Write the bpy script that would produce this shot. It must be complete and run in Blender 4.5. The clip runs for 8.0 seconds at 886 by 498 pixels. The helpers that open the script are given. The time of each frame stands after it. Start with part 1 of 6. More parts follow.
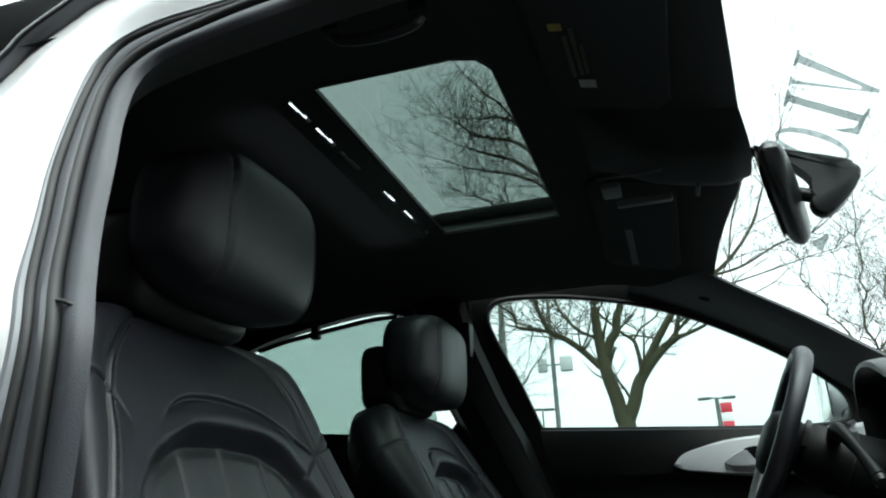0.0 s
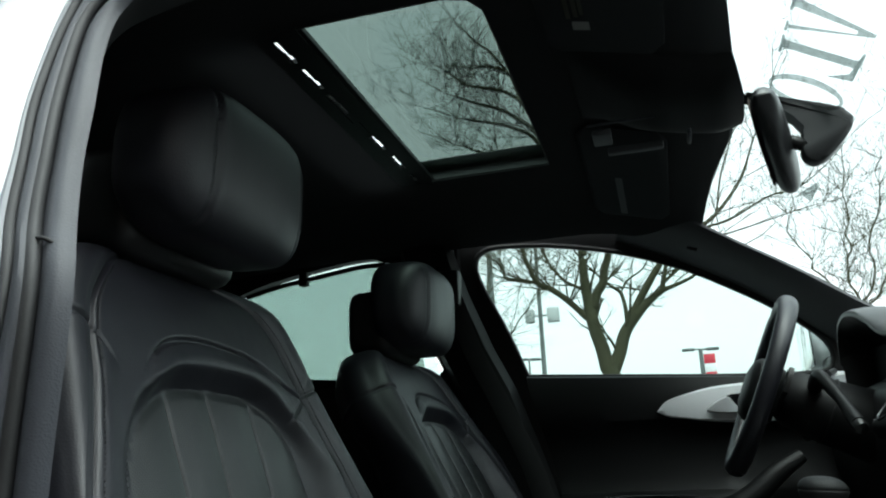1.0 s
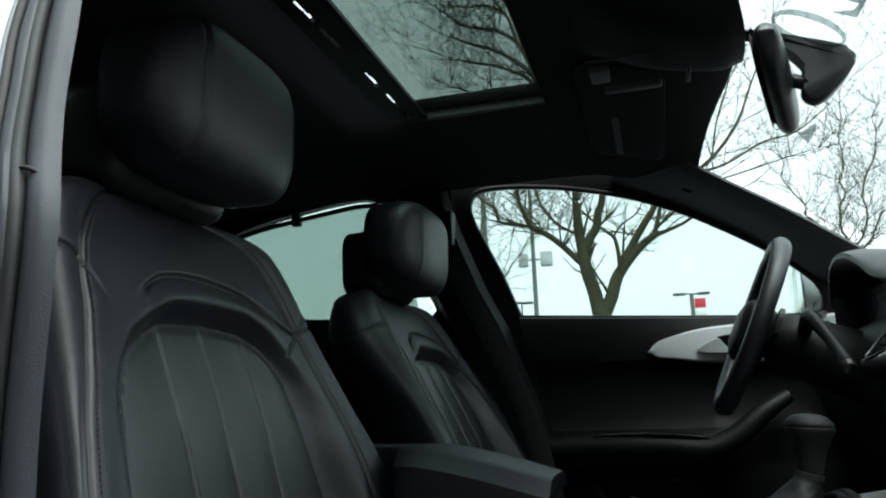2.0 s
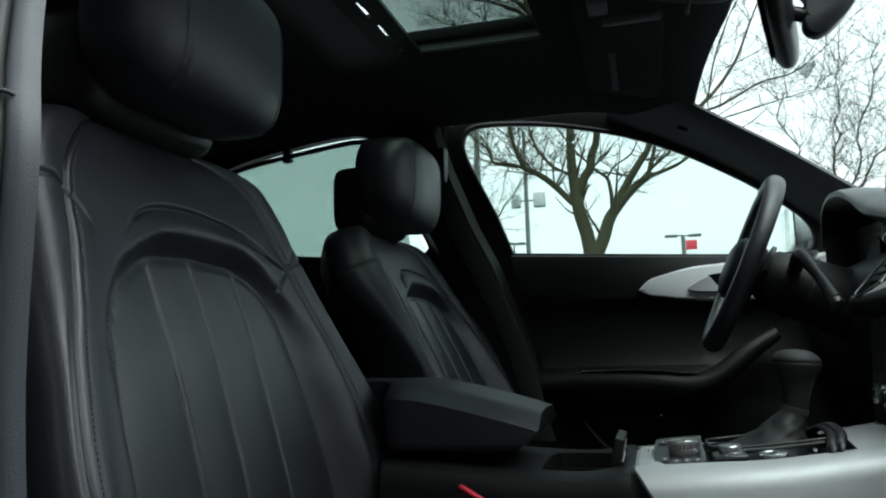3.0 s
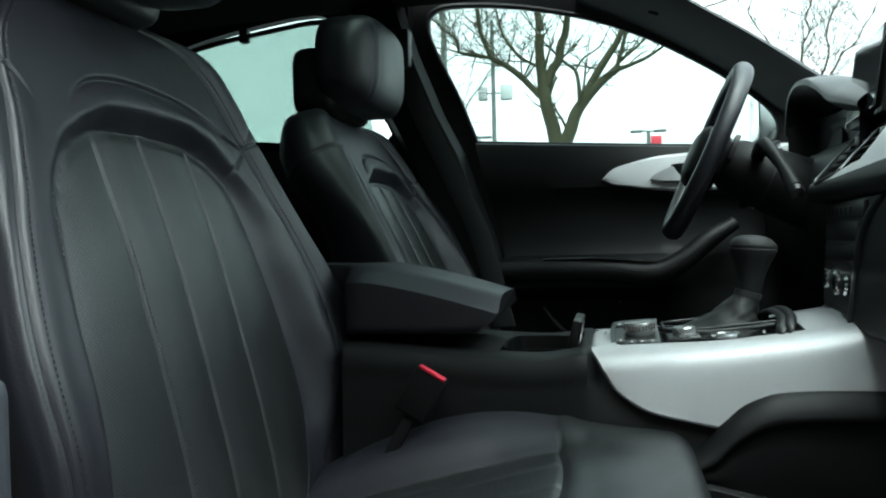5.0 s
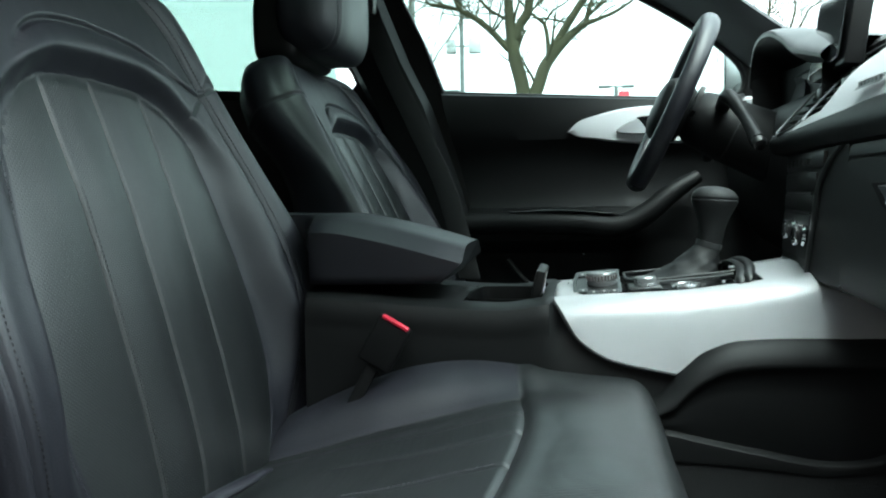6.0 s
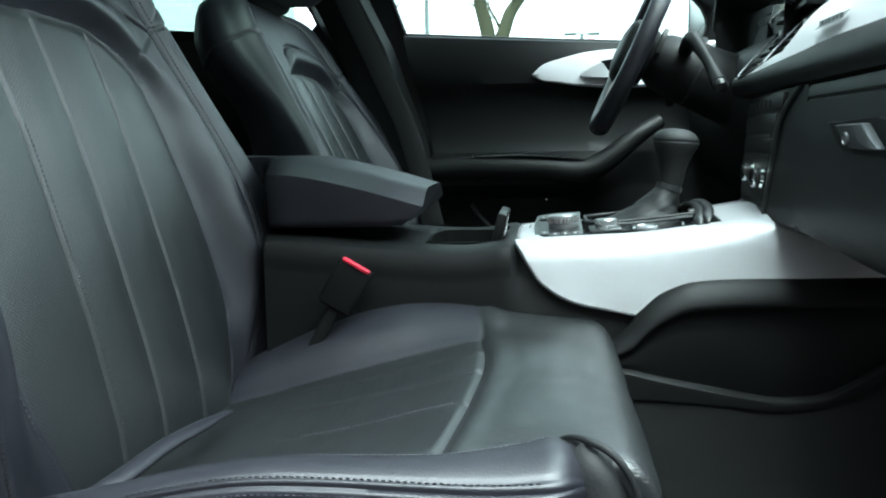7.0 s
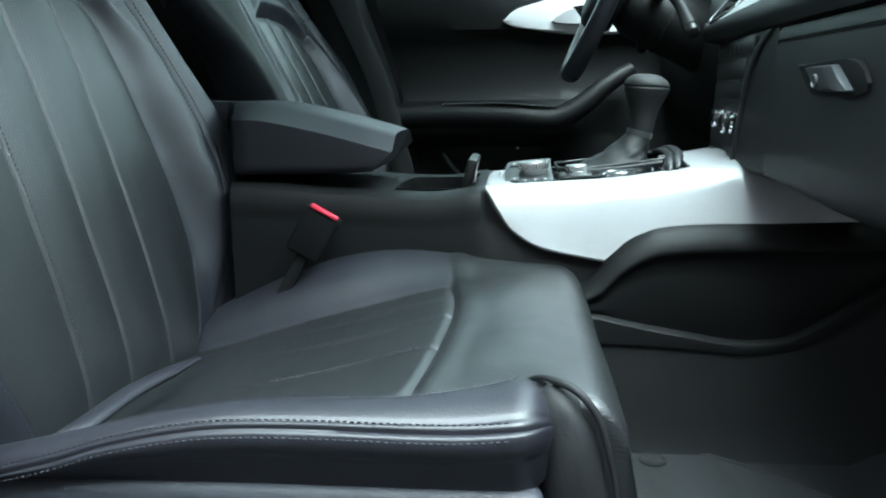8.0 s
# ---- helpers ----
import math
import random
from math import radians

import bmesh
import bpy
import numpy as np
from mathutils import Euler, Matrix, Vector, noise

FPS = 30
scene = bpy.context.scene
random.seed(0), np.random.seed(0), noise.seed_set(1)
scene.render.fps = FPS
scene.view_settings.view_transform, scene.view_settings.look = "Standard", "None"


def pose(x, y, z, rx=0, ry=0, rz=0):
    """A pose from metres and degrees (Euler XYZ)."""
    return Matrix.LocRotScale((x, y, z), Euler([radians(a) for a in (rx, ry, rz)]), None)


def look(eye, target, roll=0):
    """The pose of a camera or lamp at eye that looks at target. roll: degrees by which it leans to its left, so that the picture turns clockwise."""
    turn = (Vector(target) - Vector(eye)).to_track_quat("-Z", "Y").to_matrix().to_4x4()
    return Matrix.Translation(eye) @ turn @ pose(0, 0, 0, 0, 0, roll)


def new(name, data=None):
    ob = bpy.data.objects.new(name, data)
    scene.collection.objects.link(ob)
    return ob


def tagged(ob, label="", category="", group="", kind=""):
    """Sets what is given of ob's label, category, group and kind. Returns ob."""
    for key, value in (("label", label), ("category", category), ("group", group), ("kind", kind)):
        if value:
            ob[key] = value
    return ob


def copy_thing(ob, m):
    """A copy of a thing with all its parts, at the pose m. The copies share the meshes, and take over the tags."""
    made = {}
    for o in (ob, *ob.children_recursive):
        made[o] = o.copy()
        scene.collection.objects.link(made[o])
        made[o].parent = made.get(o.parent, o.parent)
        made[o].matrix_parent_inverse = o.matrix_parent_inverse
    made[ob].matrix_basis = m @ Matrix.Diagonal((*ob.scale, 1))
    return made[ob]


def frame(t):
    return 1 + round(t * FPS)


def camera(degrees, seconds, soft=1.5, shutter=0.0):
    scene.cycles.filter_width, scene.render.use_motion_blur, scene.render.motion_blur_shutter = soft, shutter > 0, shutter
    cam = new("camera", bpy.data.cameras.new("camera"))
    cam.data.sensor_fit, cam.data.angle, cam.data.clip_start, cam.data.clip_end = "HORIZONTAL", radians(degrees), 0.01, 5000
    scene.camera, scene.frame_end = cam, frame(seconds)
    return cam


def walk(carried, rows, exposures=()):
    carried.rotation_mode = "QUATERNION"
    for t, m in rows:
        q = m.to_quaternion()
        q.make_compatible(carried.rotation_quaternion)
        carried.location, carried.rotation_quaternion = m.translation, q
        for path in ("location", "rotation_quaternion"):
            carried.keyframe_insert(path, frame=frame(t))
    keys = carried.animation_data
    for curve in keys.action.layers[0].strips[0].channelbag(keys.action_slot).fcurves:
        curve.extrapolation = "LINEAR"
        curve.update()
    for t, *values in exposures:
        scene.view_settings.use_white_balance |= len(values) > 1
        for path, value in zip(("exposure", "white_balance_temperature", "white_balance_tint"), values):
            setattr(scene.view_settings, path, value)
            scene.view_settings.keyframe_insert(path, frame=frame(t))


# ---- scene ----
cam = camera(59.95, 8.0, soft=2.1)
PATH = [
    (0, [0.2829, -1.1492, 0.7823], [-0.2483, 0.6589, 1.4523], -2.63),
    (0.5, [0.2819, -1.1448, 0.7795], [-0.2424, 0.6869, 1.3877], -2.47),
    (1, [0.2807, -1.14, 0.777], [-0.239, 0.7121, 1.3244], -2.34),
    (2.5, [0.2771, -1.1258, 0.7689], [-0.2404, 0.778, 1.0969], -1.91),
    (3, [0.2765, -1.1215, 0.7656], [-0.236, 0.7953, 1.0175], -1.78),
    (3.5, [0.2755, -1.1168, 0.7623], [-0.2303, 0.8102, 0.9376], -1.68),
    (4, [0.275, -1.1121, 0.7592], [-0.221, 0.8227, 0.8603], -1.57),
    (4.5, [0.2755, -1.1086, 0.7558], [-0.1945, 0.8351, 0.7909], -1.51),
    (6, [0.2802, -1.0975, 0.7452], [-0.0748, 0.8655, 0.6007], -1.18),
    (6.5, [0.2825, -1.0937, 0.7408], [-0.025, 0.8716, 0.5333], -1.15),
    (7, [0.2841, -1.09, 0.7357], [0.018, 0.8727, 0.4582], -1.06),
    (7.5, [0.2847, -1.0866, 0.731], [0.058, 0.8714, 0.3923], -0.97),
    (8, [0.286, -1.0846, 0.7266], [0.0931, 0.8656, 0.327], -0.88),
]
EXPOSURES = [(0, 1.2, 6150, -3), (2.5, 0.97, 6100, -4), (4.5, 1.45, 6000, -6), (6, 2.3, 5900, -8), (7, 2.75, 5720, -8), (8, 2.95, 5550, -8)]
walk(cam, [(t, look(eye, target, roll)) for t, eye, target, roll in PATH], EXPOSURES)
# ---- light: a bright overcast sky ----
world = bpy.data.worlds.new("sky")
scene.world = world
world.use_nodes = True
wn = world.node_tree
sky = wn.nodes.new("ShaderNodeTexSky")
sky.sky_type = "NISHITA"
sky.sun_disc = False
sky.sun_elevation, sky.sun_rotation = radians(66), radians(155)
grey_sky = wn.nodes.new("ShaderNodeHueSaturation")
grey_sky.inputs["Saturation"].default_value = 0.12
wn.links.new(sky.outputs["Color"], grey_sky.inputs["Color"])
# overcast: three times as bright overhead as at the horizon
toward = wn.nodes.new("ShaderNodeTexCoord")
axes = wn.nodes.new("ShaderNodeSeparateXYZ")
wn.links.new(toward.outputs["Generated"], axes.inputs["Vector"])
rise = wn.nodes.new("ShaderNodeMapRange")
rise.inputs["From Min"].default_value = 0.0
rise.inputs["From Max"].default_value = 1.0
rise.inputs["To Min"].default_value = 0.70
rise.inputs["To Max"].default_value = 2.6
wn.links.new(axes.outputs["Z"], rise.inputs["Value"])
cloud = wn.nodes.new("ShaderNodeVectorMath")
cloud.operation = "SCALE"
wn.links.new(grey_sky.outputs["Color"], cloud.inputs[0])
wn.links.new(rise.outputs["Result"], cloud.inputs["Scale"])
wn.links.new(cloud.outputs["Vector"], wn.nodes["Background"].inputs["Color"])
wn.nodes["Background"].inputs["Strength"].default_value = 0.15
sun_data = bpy.data.lights.new("sun", "SUN")
sun_data.energy, sun_data.angle, sun_data.color = 1.5, radians(60), (1.0, 0.97, 0.93)
sun = new("sun", sun_data)
sun.matrix_world = look((1.5, -3.2, 8), (0, 0, 0))


# ---- materials ----
def material(name, base, rough=0.5, metal=0.0, grain=0.0, grain_size=400.0, patch=0.12, patch_size=6.0, sheen=0.0, coat=0.0, spec=0.5):
    """A surface with grain relief and a broad, soft variation of tone and gloss."""
    m = bpy.data.materials.new(name)
    m.use_nodes = True
    nt = m.node_tree
    b = nt.nodes["Principled BSDF"]
    b.inputs["Roughness"].default_value = rough
    b.inputs["Metallic"].default_value = metal
    b.inputs["Specular IOR Level"].default_value = spec
    b.inputs["Sheen Weight"].default_value = sheen
    b.inputs["Coat Weight"].default_value = coat
    co = nt.nodes.new("ShaderNodeTexCoord")
    big = nt.nodes.new("ShaderNodeTexNoise")
    big.inputs["Scale"].default_value = patch_size
    big.inputs["Detail"].default_value = 6
    nt.links.new(co.outputs["Object"], big.inputs["Vector"])
    mix = nt.nodes.new("ShaderNodeMix")
    mix.data_type = "RGBA"
    mix.inputs["A"].default_value = (*[c * (1 - patch) for c in base], 1)
    mix.inputs["B"].default_value = (*[min(1, c * (1 + patch)) for c in base], 1)
    nt.links.new(big.outputs["Fac"], mix.inputs["Factor"])
    nt.links.new(mix.outputs["Result"], b.inputs["Base Color"])
    rr = nt.nodes.new("ShaderNodeMapRange")
    rr.inputs["To Min"].default_value = max(0.02, rough - 0.08)
    rr.inputs["To Max"].default_value = min(1.0, rough + 0.08)
    nt.links.new(big.outputs["Fac"], rr.inputs["Value"])
    nt.links.new(rr.outputs["Result"], b.inputs["Roughness"])
    if grain:
        fine = nt.nodes.new("ShaderNodeTexVoronoi")
        fine.inputs["Scale"].default_value = grain_size
        nt.links.new(co.outputs["Object"], fine.inputs["Vector"])
        bump = nt.nodes.new("ShaderNodeBump")
        bump.inputs["Strength"].default_value = grain
        bump.inputs["Distance"].default_value = 0.0006
        nt.links.new(fine.outputs["Distance"], bump.inputs["Height"])
        nt.links.new(bump.outputs["Normal"], b.inputs["Normal"])
    return m


def perforated(name, base, rough):
    """Leather with rows of fine punched holes."""
    m = material(name, base, rough, grain=0.25, grain_size=500, spec=0.75)
    nt = m.node_tree
    b = nt.nodes["Principled BSDF"]
    co = nt.nodes.new("ShaderNodeTexCoord")
    turn = nt.nodes.new("ShaderNodeMapping")
    turn.inputs["Rotation"].default_value = (radians(45), 0, 0)
    turn.inputs["Scale"].default_value = (0, 330, 330)
    nt.links.new(co.outputs["Object"], turn.inputs["Vector"])
    v = nt.nodes.new("ShaderNodeTexVoronoi")
    v.inputs["Scale"].default_value = 1.0
    v.inputs["Randomness"].default_value = 0.0
    nt.links.new(turn.outputs["Vector"], v.inputs["Vector"])
    hole = nt.nodes.new("ShaderNodeMapRange")
    hole.inputs["From Min"].default_value = 0.18
    hole.inputs["From Max"].default_value = 0.30
    nt.links.new(v.outputs["Distance"], hole.inputs["Value"])
    bump = nt.nodes.new("ShaderNodeBump")
    bump.inputs["Strength"].default_value = 0.4
    bump.inputs["Distance"].default_value = 0.0006
    nt.links.new(hole.outputs["Result"], bump.inputs["Height"])
    nt.links.new(bump.outputs["Normal"], b.inputs["Normal"])
    old = b.inputs["Base Color"].links[0].from_socket
    dark = nt.nodes.new("ShaderNodeMix")
    dark.data_type = "RGBA"
    dark.inputs["A"].default_value = (0.004, 0.004, 0.004, 1)
    nt.links.new(hole.outputs["Result"], dark.inputs["Factor"])
    nt.links.new(old, dark.inputs["B"])
    nt.links.new(dark.outputs["Result"], b.inputs["Base Color"])
    return m


def glass(name, tint, rough=0.0):
    m = bpy.data.materials.new(name)
    m.use_nodes = True
    nt = m.node_tree
    nt.nodes.remove(nt.nodes["Principled BSDF"])
    tr = nt.nodes.new("ShaderNodeBsdfTransparent")
    tr.inputs["Color"].default_value = (*tint, 1)
    gl = nt.nodes.new("ShaderNodeBsdfGlossy")
    gl.inputs["Roughness"].default_value = rough
    lw = nt.nodes.new("ShaderNodeLayerWeight")
    lw.inputs["Blend"].default_value = 0.5
    up = nt.nodes.new("ShaderNodeMath")
    up.operation = "POWER"
    up.inputs[1].default_value = 4.0
    nt.links.new(lw.outputs["Facing"], up.inputs[0])
    fr = nt.nodes.new("ShaderNodeMapRange")
    fr.inputs["To Min"].default_value = 0.035
    fr.inputs["To Max"].default_value = 0.6
    nt.links.new(up.outputs["Value"], fr.inputs["Value"])
    mx = nt.nodes.new("ShaderNodeMixShader")
    nt.links.new(fr.outputs["Result"], mx.inputs["Fac"])
    nt.links.new(tr.outputs["BSDF"], mx.inputs[1])
    nt.links.new(gl.outputs["BSDF"], mx.inputs[2])
    nt.links.new(mx.outputs["Shader"], nt.nodes["Material Output"].inputs["Surface"])
    return m


LEATHER = material("black_leather", (0.0112, 0.0112, 0.0166), 0.47, grain=0.2, grain_size=520, patch=0.25, patch_size=9, spec=0.66)
LEATHER_HOLED = perforated("perforated_leather", (0.0120, 0.0134, 0.0150), 0.40)
BOOT = material("boot_leather", (0.011, 0.0115, 0.0125), 0.62, grain=0.3, grain_size=300, spec=0.35)
THREAD = material("grey_thread", (0.026, 0.026, 0.034), 0.7)
THREAD_DARK = material("dark_thread", (0.0045, 0.0045, 0.006), 0.8)
SOFT_BLACK = material("soft_black_plastic", (0.0064, 0.0067, 0.0071), 0.52, grain=0.15, grain_size=700, spec=0.22)
HARD_BLACK = material("hard_black_plastic", (0.0075, 0.0076, 0.0082), 0.40, grain=0.12, grain_size=900)
GLOSS_BLACK = material("piano_black", (0.006, 0.006, 0.007), 0.08, coat=0.5)
RUBBER = material("black_rubber", (0.012, 0.012, 0.013), 0.6, grain=0.2)
SEAL_GREY = material("grey_seal_trim", (0.038, 0.041, 0.051), 0.55, grain=0.3, grain_size=600)
SEAL_LIGHT = material("pale_grey_flange", (0.22, 0.23, 0.25), 0.5)
LINER = material("black_headliner_cloth", (0.026, 0.0276, 0.0292), 0.95, grain=0.5, grain_size=1200, sheen=0.05)
CARPET = material("dark_carpet", (0.015, 0.0158, 0.0168), 1.0, grain=1.0, grain_size=900, patch=0.3, patch_size=14)
MAT_CLOTH = material("floor_mat_pile", (0.021, 0.0222, 0.0236), 1.0, grain=1.0, grain_size=700, patch=0.3, patch_size=20)
SILVER = material("satin_aluminium", (0.79, 0.80, 0.82), 0.42, metal=0.3, grain=0.06, grain_size=1500, patch=0.03)
CHROME = material("chrome", (0.75, 0.75, 0.76), 0.12, metal=1.0, patch=0.02)
WHITE_PAINT = material("white_car_paint", (0.78, 0.79, 0.80), 0.25, patch=0.02, coat=0.6)
RED = material("red_button_plastic", (0.58, 0.018, 0.05), 0.4, patch=0.05)
LABEL_WHITE = material("white_label_print", (0.55, 0.55, 0.52), 0.6)
LABEL_DIM = material("dim_label_print", (0.10, 0.095, 0.07), 0.7)
LABEL_YELLOW = material("yellow_label_print", (0.45, 0.36, 0.06), 0.6)
BELT_WEB = material("seat_belt_webbing", (0.009, 0.009, 0.010), 0.7, grain=0.6, grain_size=900)
SCREEN = material("dark_screen", (0.03, 0.033, 0.036), 0.08, coat=0.6)
BARK = material("bark", (0.033, 0.033, 0.014), 0.95, grain=1.0, grain_size=40, patch=0.35, patch_size=3)
# for the added wall that holds sky light off the car
DARK_BLOCKER = material("dark_light_blocker", (0.060, 0.045, 0.038), 0.9, grain=0.6, grain_size=60, patch=0.4, patch_size=4)
ASPHALT = material("asphalt", (0.055, 0.055, 0.056), 0.95, grain=0.6, grain_size=90, patch=0.25, patch_size=0.8)
POLE = material("painted_pole", (0.11, 0.125, 0.12), 0.6)
LAMP_PALE = material("pale_lamp_housing", (0.42, 0.45, 0.44), 0.6)
SIGN_RED = material("red_sign", (0.50, 0.03, 0.05), 0.5)
SIGN_WHITE = material("white_sign", (0.75, 0.75, 0.75), 0.5)
MIRROR = material("mirror_glass", (0.85, 0.86, 0.87), 0.02, metal=1.0, patch=0.0)
BLIND = bpy.data.materials.new("sun_blind_mesh")
CLEAR = glass("clear_window_glass", (0.94, 0.98, 0.96))
GREEN = glass("green_side_glass", (0.81, 0.87, 0.85))
TINTED = glass("tinted_roof_glass", (0.41, 0.46, 0.435))
BLIND.use_nodes = True
_n = BLIND.node_tree
_n.nodes["Principled BSDF"].inputs["Base Color"].default_value = (0.03, 0.035, 0.035, 1)
_n.nodes["Principled BSDF"].inputs["Roughness"].default_value = 0.9
_tr = _n.nodes.new("ShaderNodeBsdfTransparent")
_tr.inputs["Color"].default_value = (0.74, 0.82, 0.785, 1)
_mx = _n.nodes.new("ShaderNodeMixShader")
_mx.inputs["Fac"].default_value = 0.70
_n.links.new(_n.nodes["Principled BSDF"].outputs["BSDF"], _mx.inputs[1])
_n.links.new(_tr.outputs["BSDF"], _mx.inputs[2])
_n.links.new(_mx.outputs["Shader"], _n.nodes["Material Output"].inputs["Surface"])


# ---- mesh helpers ----
def part(name, bm, mat, parent=None, label="", smooth=True, subdiv=0, crease=38):
    """Link a bmesh as one mesh object, under a thing or a part."""
    me = bpy.data.meshes.new(name)
    bmesh.ops.recalc_face_normals(bm, faces=bm.faces)
    bm.to_mesh(me)
    bm.free()
    if smooth:
        me.polygons.foreach_set("use_smooth", [True] * len(me.polygons))
        me.set_sharp_from_angle(angle=radians(crease))
    me.materials.append(mat)
    ob = new(name, me)
    if parent is not None:
        ob.parent = parent
    if label:
        ob["label"] = label
    if subdiv:
        s = ob.modifiers.new("smooth", "SUBSURF")
        s.levels = s.render_levels = subdiv
    return ob


def thing(name, label, category, at=(0, 0, 0), group="", kind=""):
    ob = new(name)
    ob.location = at
    ob.empty_display_size = 0.05
    return tagged(ob, label, category, group, kind)


def box(x0, x1, y0, y1, z0, z1, bevel=0.0, segments=2, bm=None, turn=None):
    bm = bm or bmesh.new()
    made = bmesh.ops.create_cube(bm, size=1)
    vs = made["verts"]
    bmesh.ops.scale(bm, verts=vs, vec=(x1 - x0, y1 - y0, z1 - z0))
    if bevel:
        es = {e for v in vs for e in v.link_edges}
        r = bmesh.ops.bevel(bm, geom=list(es), offset=bevel, segments=segments, profile=0.5, affect="EDGES")
        vs = list({v for f in r["faces"] for v in f.verts} | {v for v in vs if v.is_valid})
    if turn is not None:
        bmesh.ops.transform(bm, matrix=turn.to_4x4(), verts=vs)
    bmesh.ops.translate(bm, verts=vs, vec=((x0 + x1) / 2, (y0 + y1) / 2, (z0 + z1) / 2))
    return bm


def loft(rings, closed=True, caps=True, bm=None):
    """Skin a row of rings (or of open strips) that all have the same number of points."""
    bm = bm or bmesh.new()
    vs = [[bm.verts.new(p) for p in r] for r in rings]
    n = len(rings[0])
    for a, b in zip(vs, vs[1:]):
        for i in range(n if closed else n - 1):
            j = (i + 1) % n
            bm.faces.new((a[i], a[j], b[j], b[i]))
    if caps and closed:
        bm.faces.new(vs[0][::-1])
        bm.faces.new(vs[-1])
    return bm


def smooth_path(points, steps=6):
    """A Catmull-Rom curve through the points."""
    p = [Vector(q) for q in points]
    p = [2 * p[0] - p[1]] + p + [2 * p[-1] - p[-2]]
    out = []
    for i in range(1, len(p) - 2):
        for k in range(steps):
            t = k / steps
            a, b, c, d = p[i - 1:i + 3]
            out.append(0.5 * (2 * b + (c - a) * t + (2 * a - 5 * b + 4 * c - d) * t * t + (3 * b - a - 3 * c + d) * t ** 3))
    return out + [p[-2]]


def frames_along(path, up):
    out = []
    for i, p in enumerate(path):
        d = (path[min(i + 1, len(path) - 1)] - path[max(i - 1, 0)]).normalized()
        side = d.cross(Vector(up)).normalized()
        out.append((p, side, side.cross(d).normalized()))
    return out


def tube(points, radius, sides=10, steps=6, flat=1.0, up=(0, 0, 1), bm=None):
    """A round or flattened bar along a smooth path. radius: a number, or one for each point."""
    path = smooth_path(points, steps) if steps > 1 else [Vector(p) for p in points]
    n = len(path) - 1
    rings = []
    for i, (p, s, u) in enumerate(frames_along(path, up)):
        if isinstance(radius, (int, float)):
            r = radius
        else:
            k = i / n * (len(radius) - 1)
            a = min(int(k), len(radius) - 2)
            r = radius[a] + (radius[a + 1] - radius[a]) * (k - a)
        rings.append([p + s * math.cos(q) * r + u * math.sin(q) * r * flat for q in (2 * math.pi * j / sides for j in range(sides))])
    return loft(rings, bm=bm)


def prism(outline, axis, a, b, bevel=0.0, bm=None):
    """A flat outline in the two other axes, given thickness from a to b along one axis."""
    bm = bm or bmesh.new()

    def at(p, v):
        return {"x": (v, p[0], p[1]), "y": (p[0], v, p[1]), "z": (p[0], p[1], v)}[axis]
    lo = [bm.verts.new(at(p, a)) for p in outline]
    hi = [bm.verts.new(at(p, b)) for p in outline]
    f1, f2 = bm.faces.new(lo), bm.faces.new(hi[::-1])
    for i in range(len(lo)):
        j = (i + 1) % len(lo)
        bm.faces.new((lo[i], hi[i], hi[j], lo[j]))
    if bevel:
        bmesh.ops.bevel(bm, geom=list(f1.edges) + list(f2.edges), offset=bevel, segments=2, profile=0.5, affect="EDGES")
    return bm


def lathe(profile, centre, axis=(0, 0, 1), sides=28, bm=None):
    """Turn a profile of (radius, height) round an axis."""
    q = Vector(axis).normalized().to_track_quat("Z", "Y")
    rings = [[Vector(centre) + q @ Vector((r * math.cos(t), r * math.sin(t), h)) for t in (2 * math.pi * i / sides for i in range(sides))] for r, h in profile]
    return loft(rings, bm=bm)


def bell(x, width):
    return math.exp(-(x / width) ** 2)


def step(a, b, x):
    t = min(1.0, max(0.0, (x - a) / (b - a)))
    return t * t * (3 - 2 * t)


# ---- front seats ----
BACK_UP, BACK_OUT = Vector((-0.371, 0, 0.928)), Vector((0.928, 0, 0.371))


def ramp(x, table):
    """A smooth curve through the (place, value) pairs of a table."""
    if x <= table[0][0]:
        return table[0][1]
    if x >= table[-1][0]:
        return table[-1][1]
    i = max(k for k in range(len(table) - 1) if table[k][0] <= x)
    (xa, a), (xb, b) = table[i], table[i + 1]
    h = xb - xa
    m0 = (b - table[i - 1][1]) / (xb - table[i - 1][0]) if i else (b - a) / h
    m1 = (table[i + 2][1] - a) / (table[i + 2][0] - xa) if i + 2 < len(table) else (b - a) / h
    t = (x - xa) / h
    return a * (2 * t ** 3 - 3 * t * t + 1) + h * m0 * (t ** 3 - 2 * t * t + t) + b * (3 * t * t - 2 * t ** 3) + h * m1 * (t ** 3 - t * t)


def seam_at(q, side=1):
    """Distance of a piped seam from the middle of the backrest, q along its height; a little wider beside the door."""
    return (0.006 * step(0.12, 0.07, q) + 0.015 * step(0.0, -0.26, q) if side < 0 else 0.0) + ramp(q, [(-0.47, 0.200), (-0.40, 0.232), (-0.34, 0.250), (-0.28, 0.258), (-0.21, 0.258), (-0.12, 0.241), (-0.06, 0.222), (0.0, 0.204), (0.05, 0.191), (0.09, 0.176), (0.12, 0.156), (0.145, 0.128), (0.165, 0.090), (0.174, 0.055), (0.178, 0.02)])


def half_at(q):
    """Half the width of the fluted middle."""
    return ramp(q, [(-0.47, 0.150), (-0.40, 0.176), (-0.33, 0.195), (-0.22, 0.190), (-0.14, 0.178), (-0.07, 0.168), (-0.02, 0.166), (0.02, 0.164)])


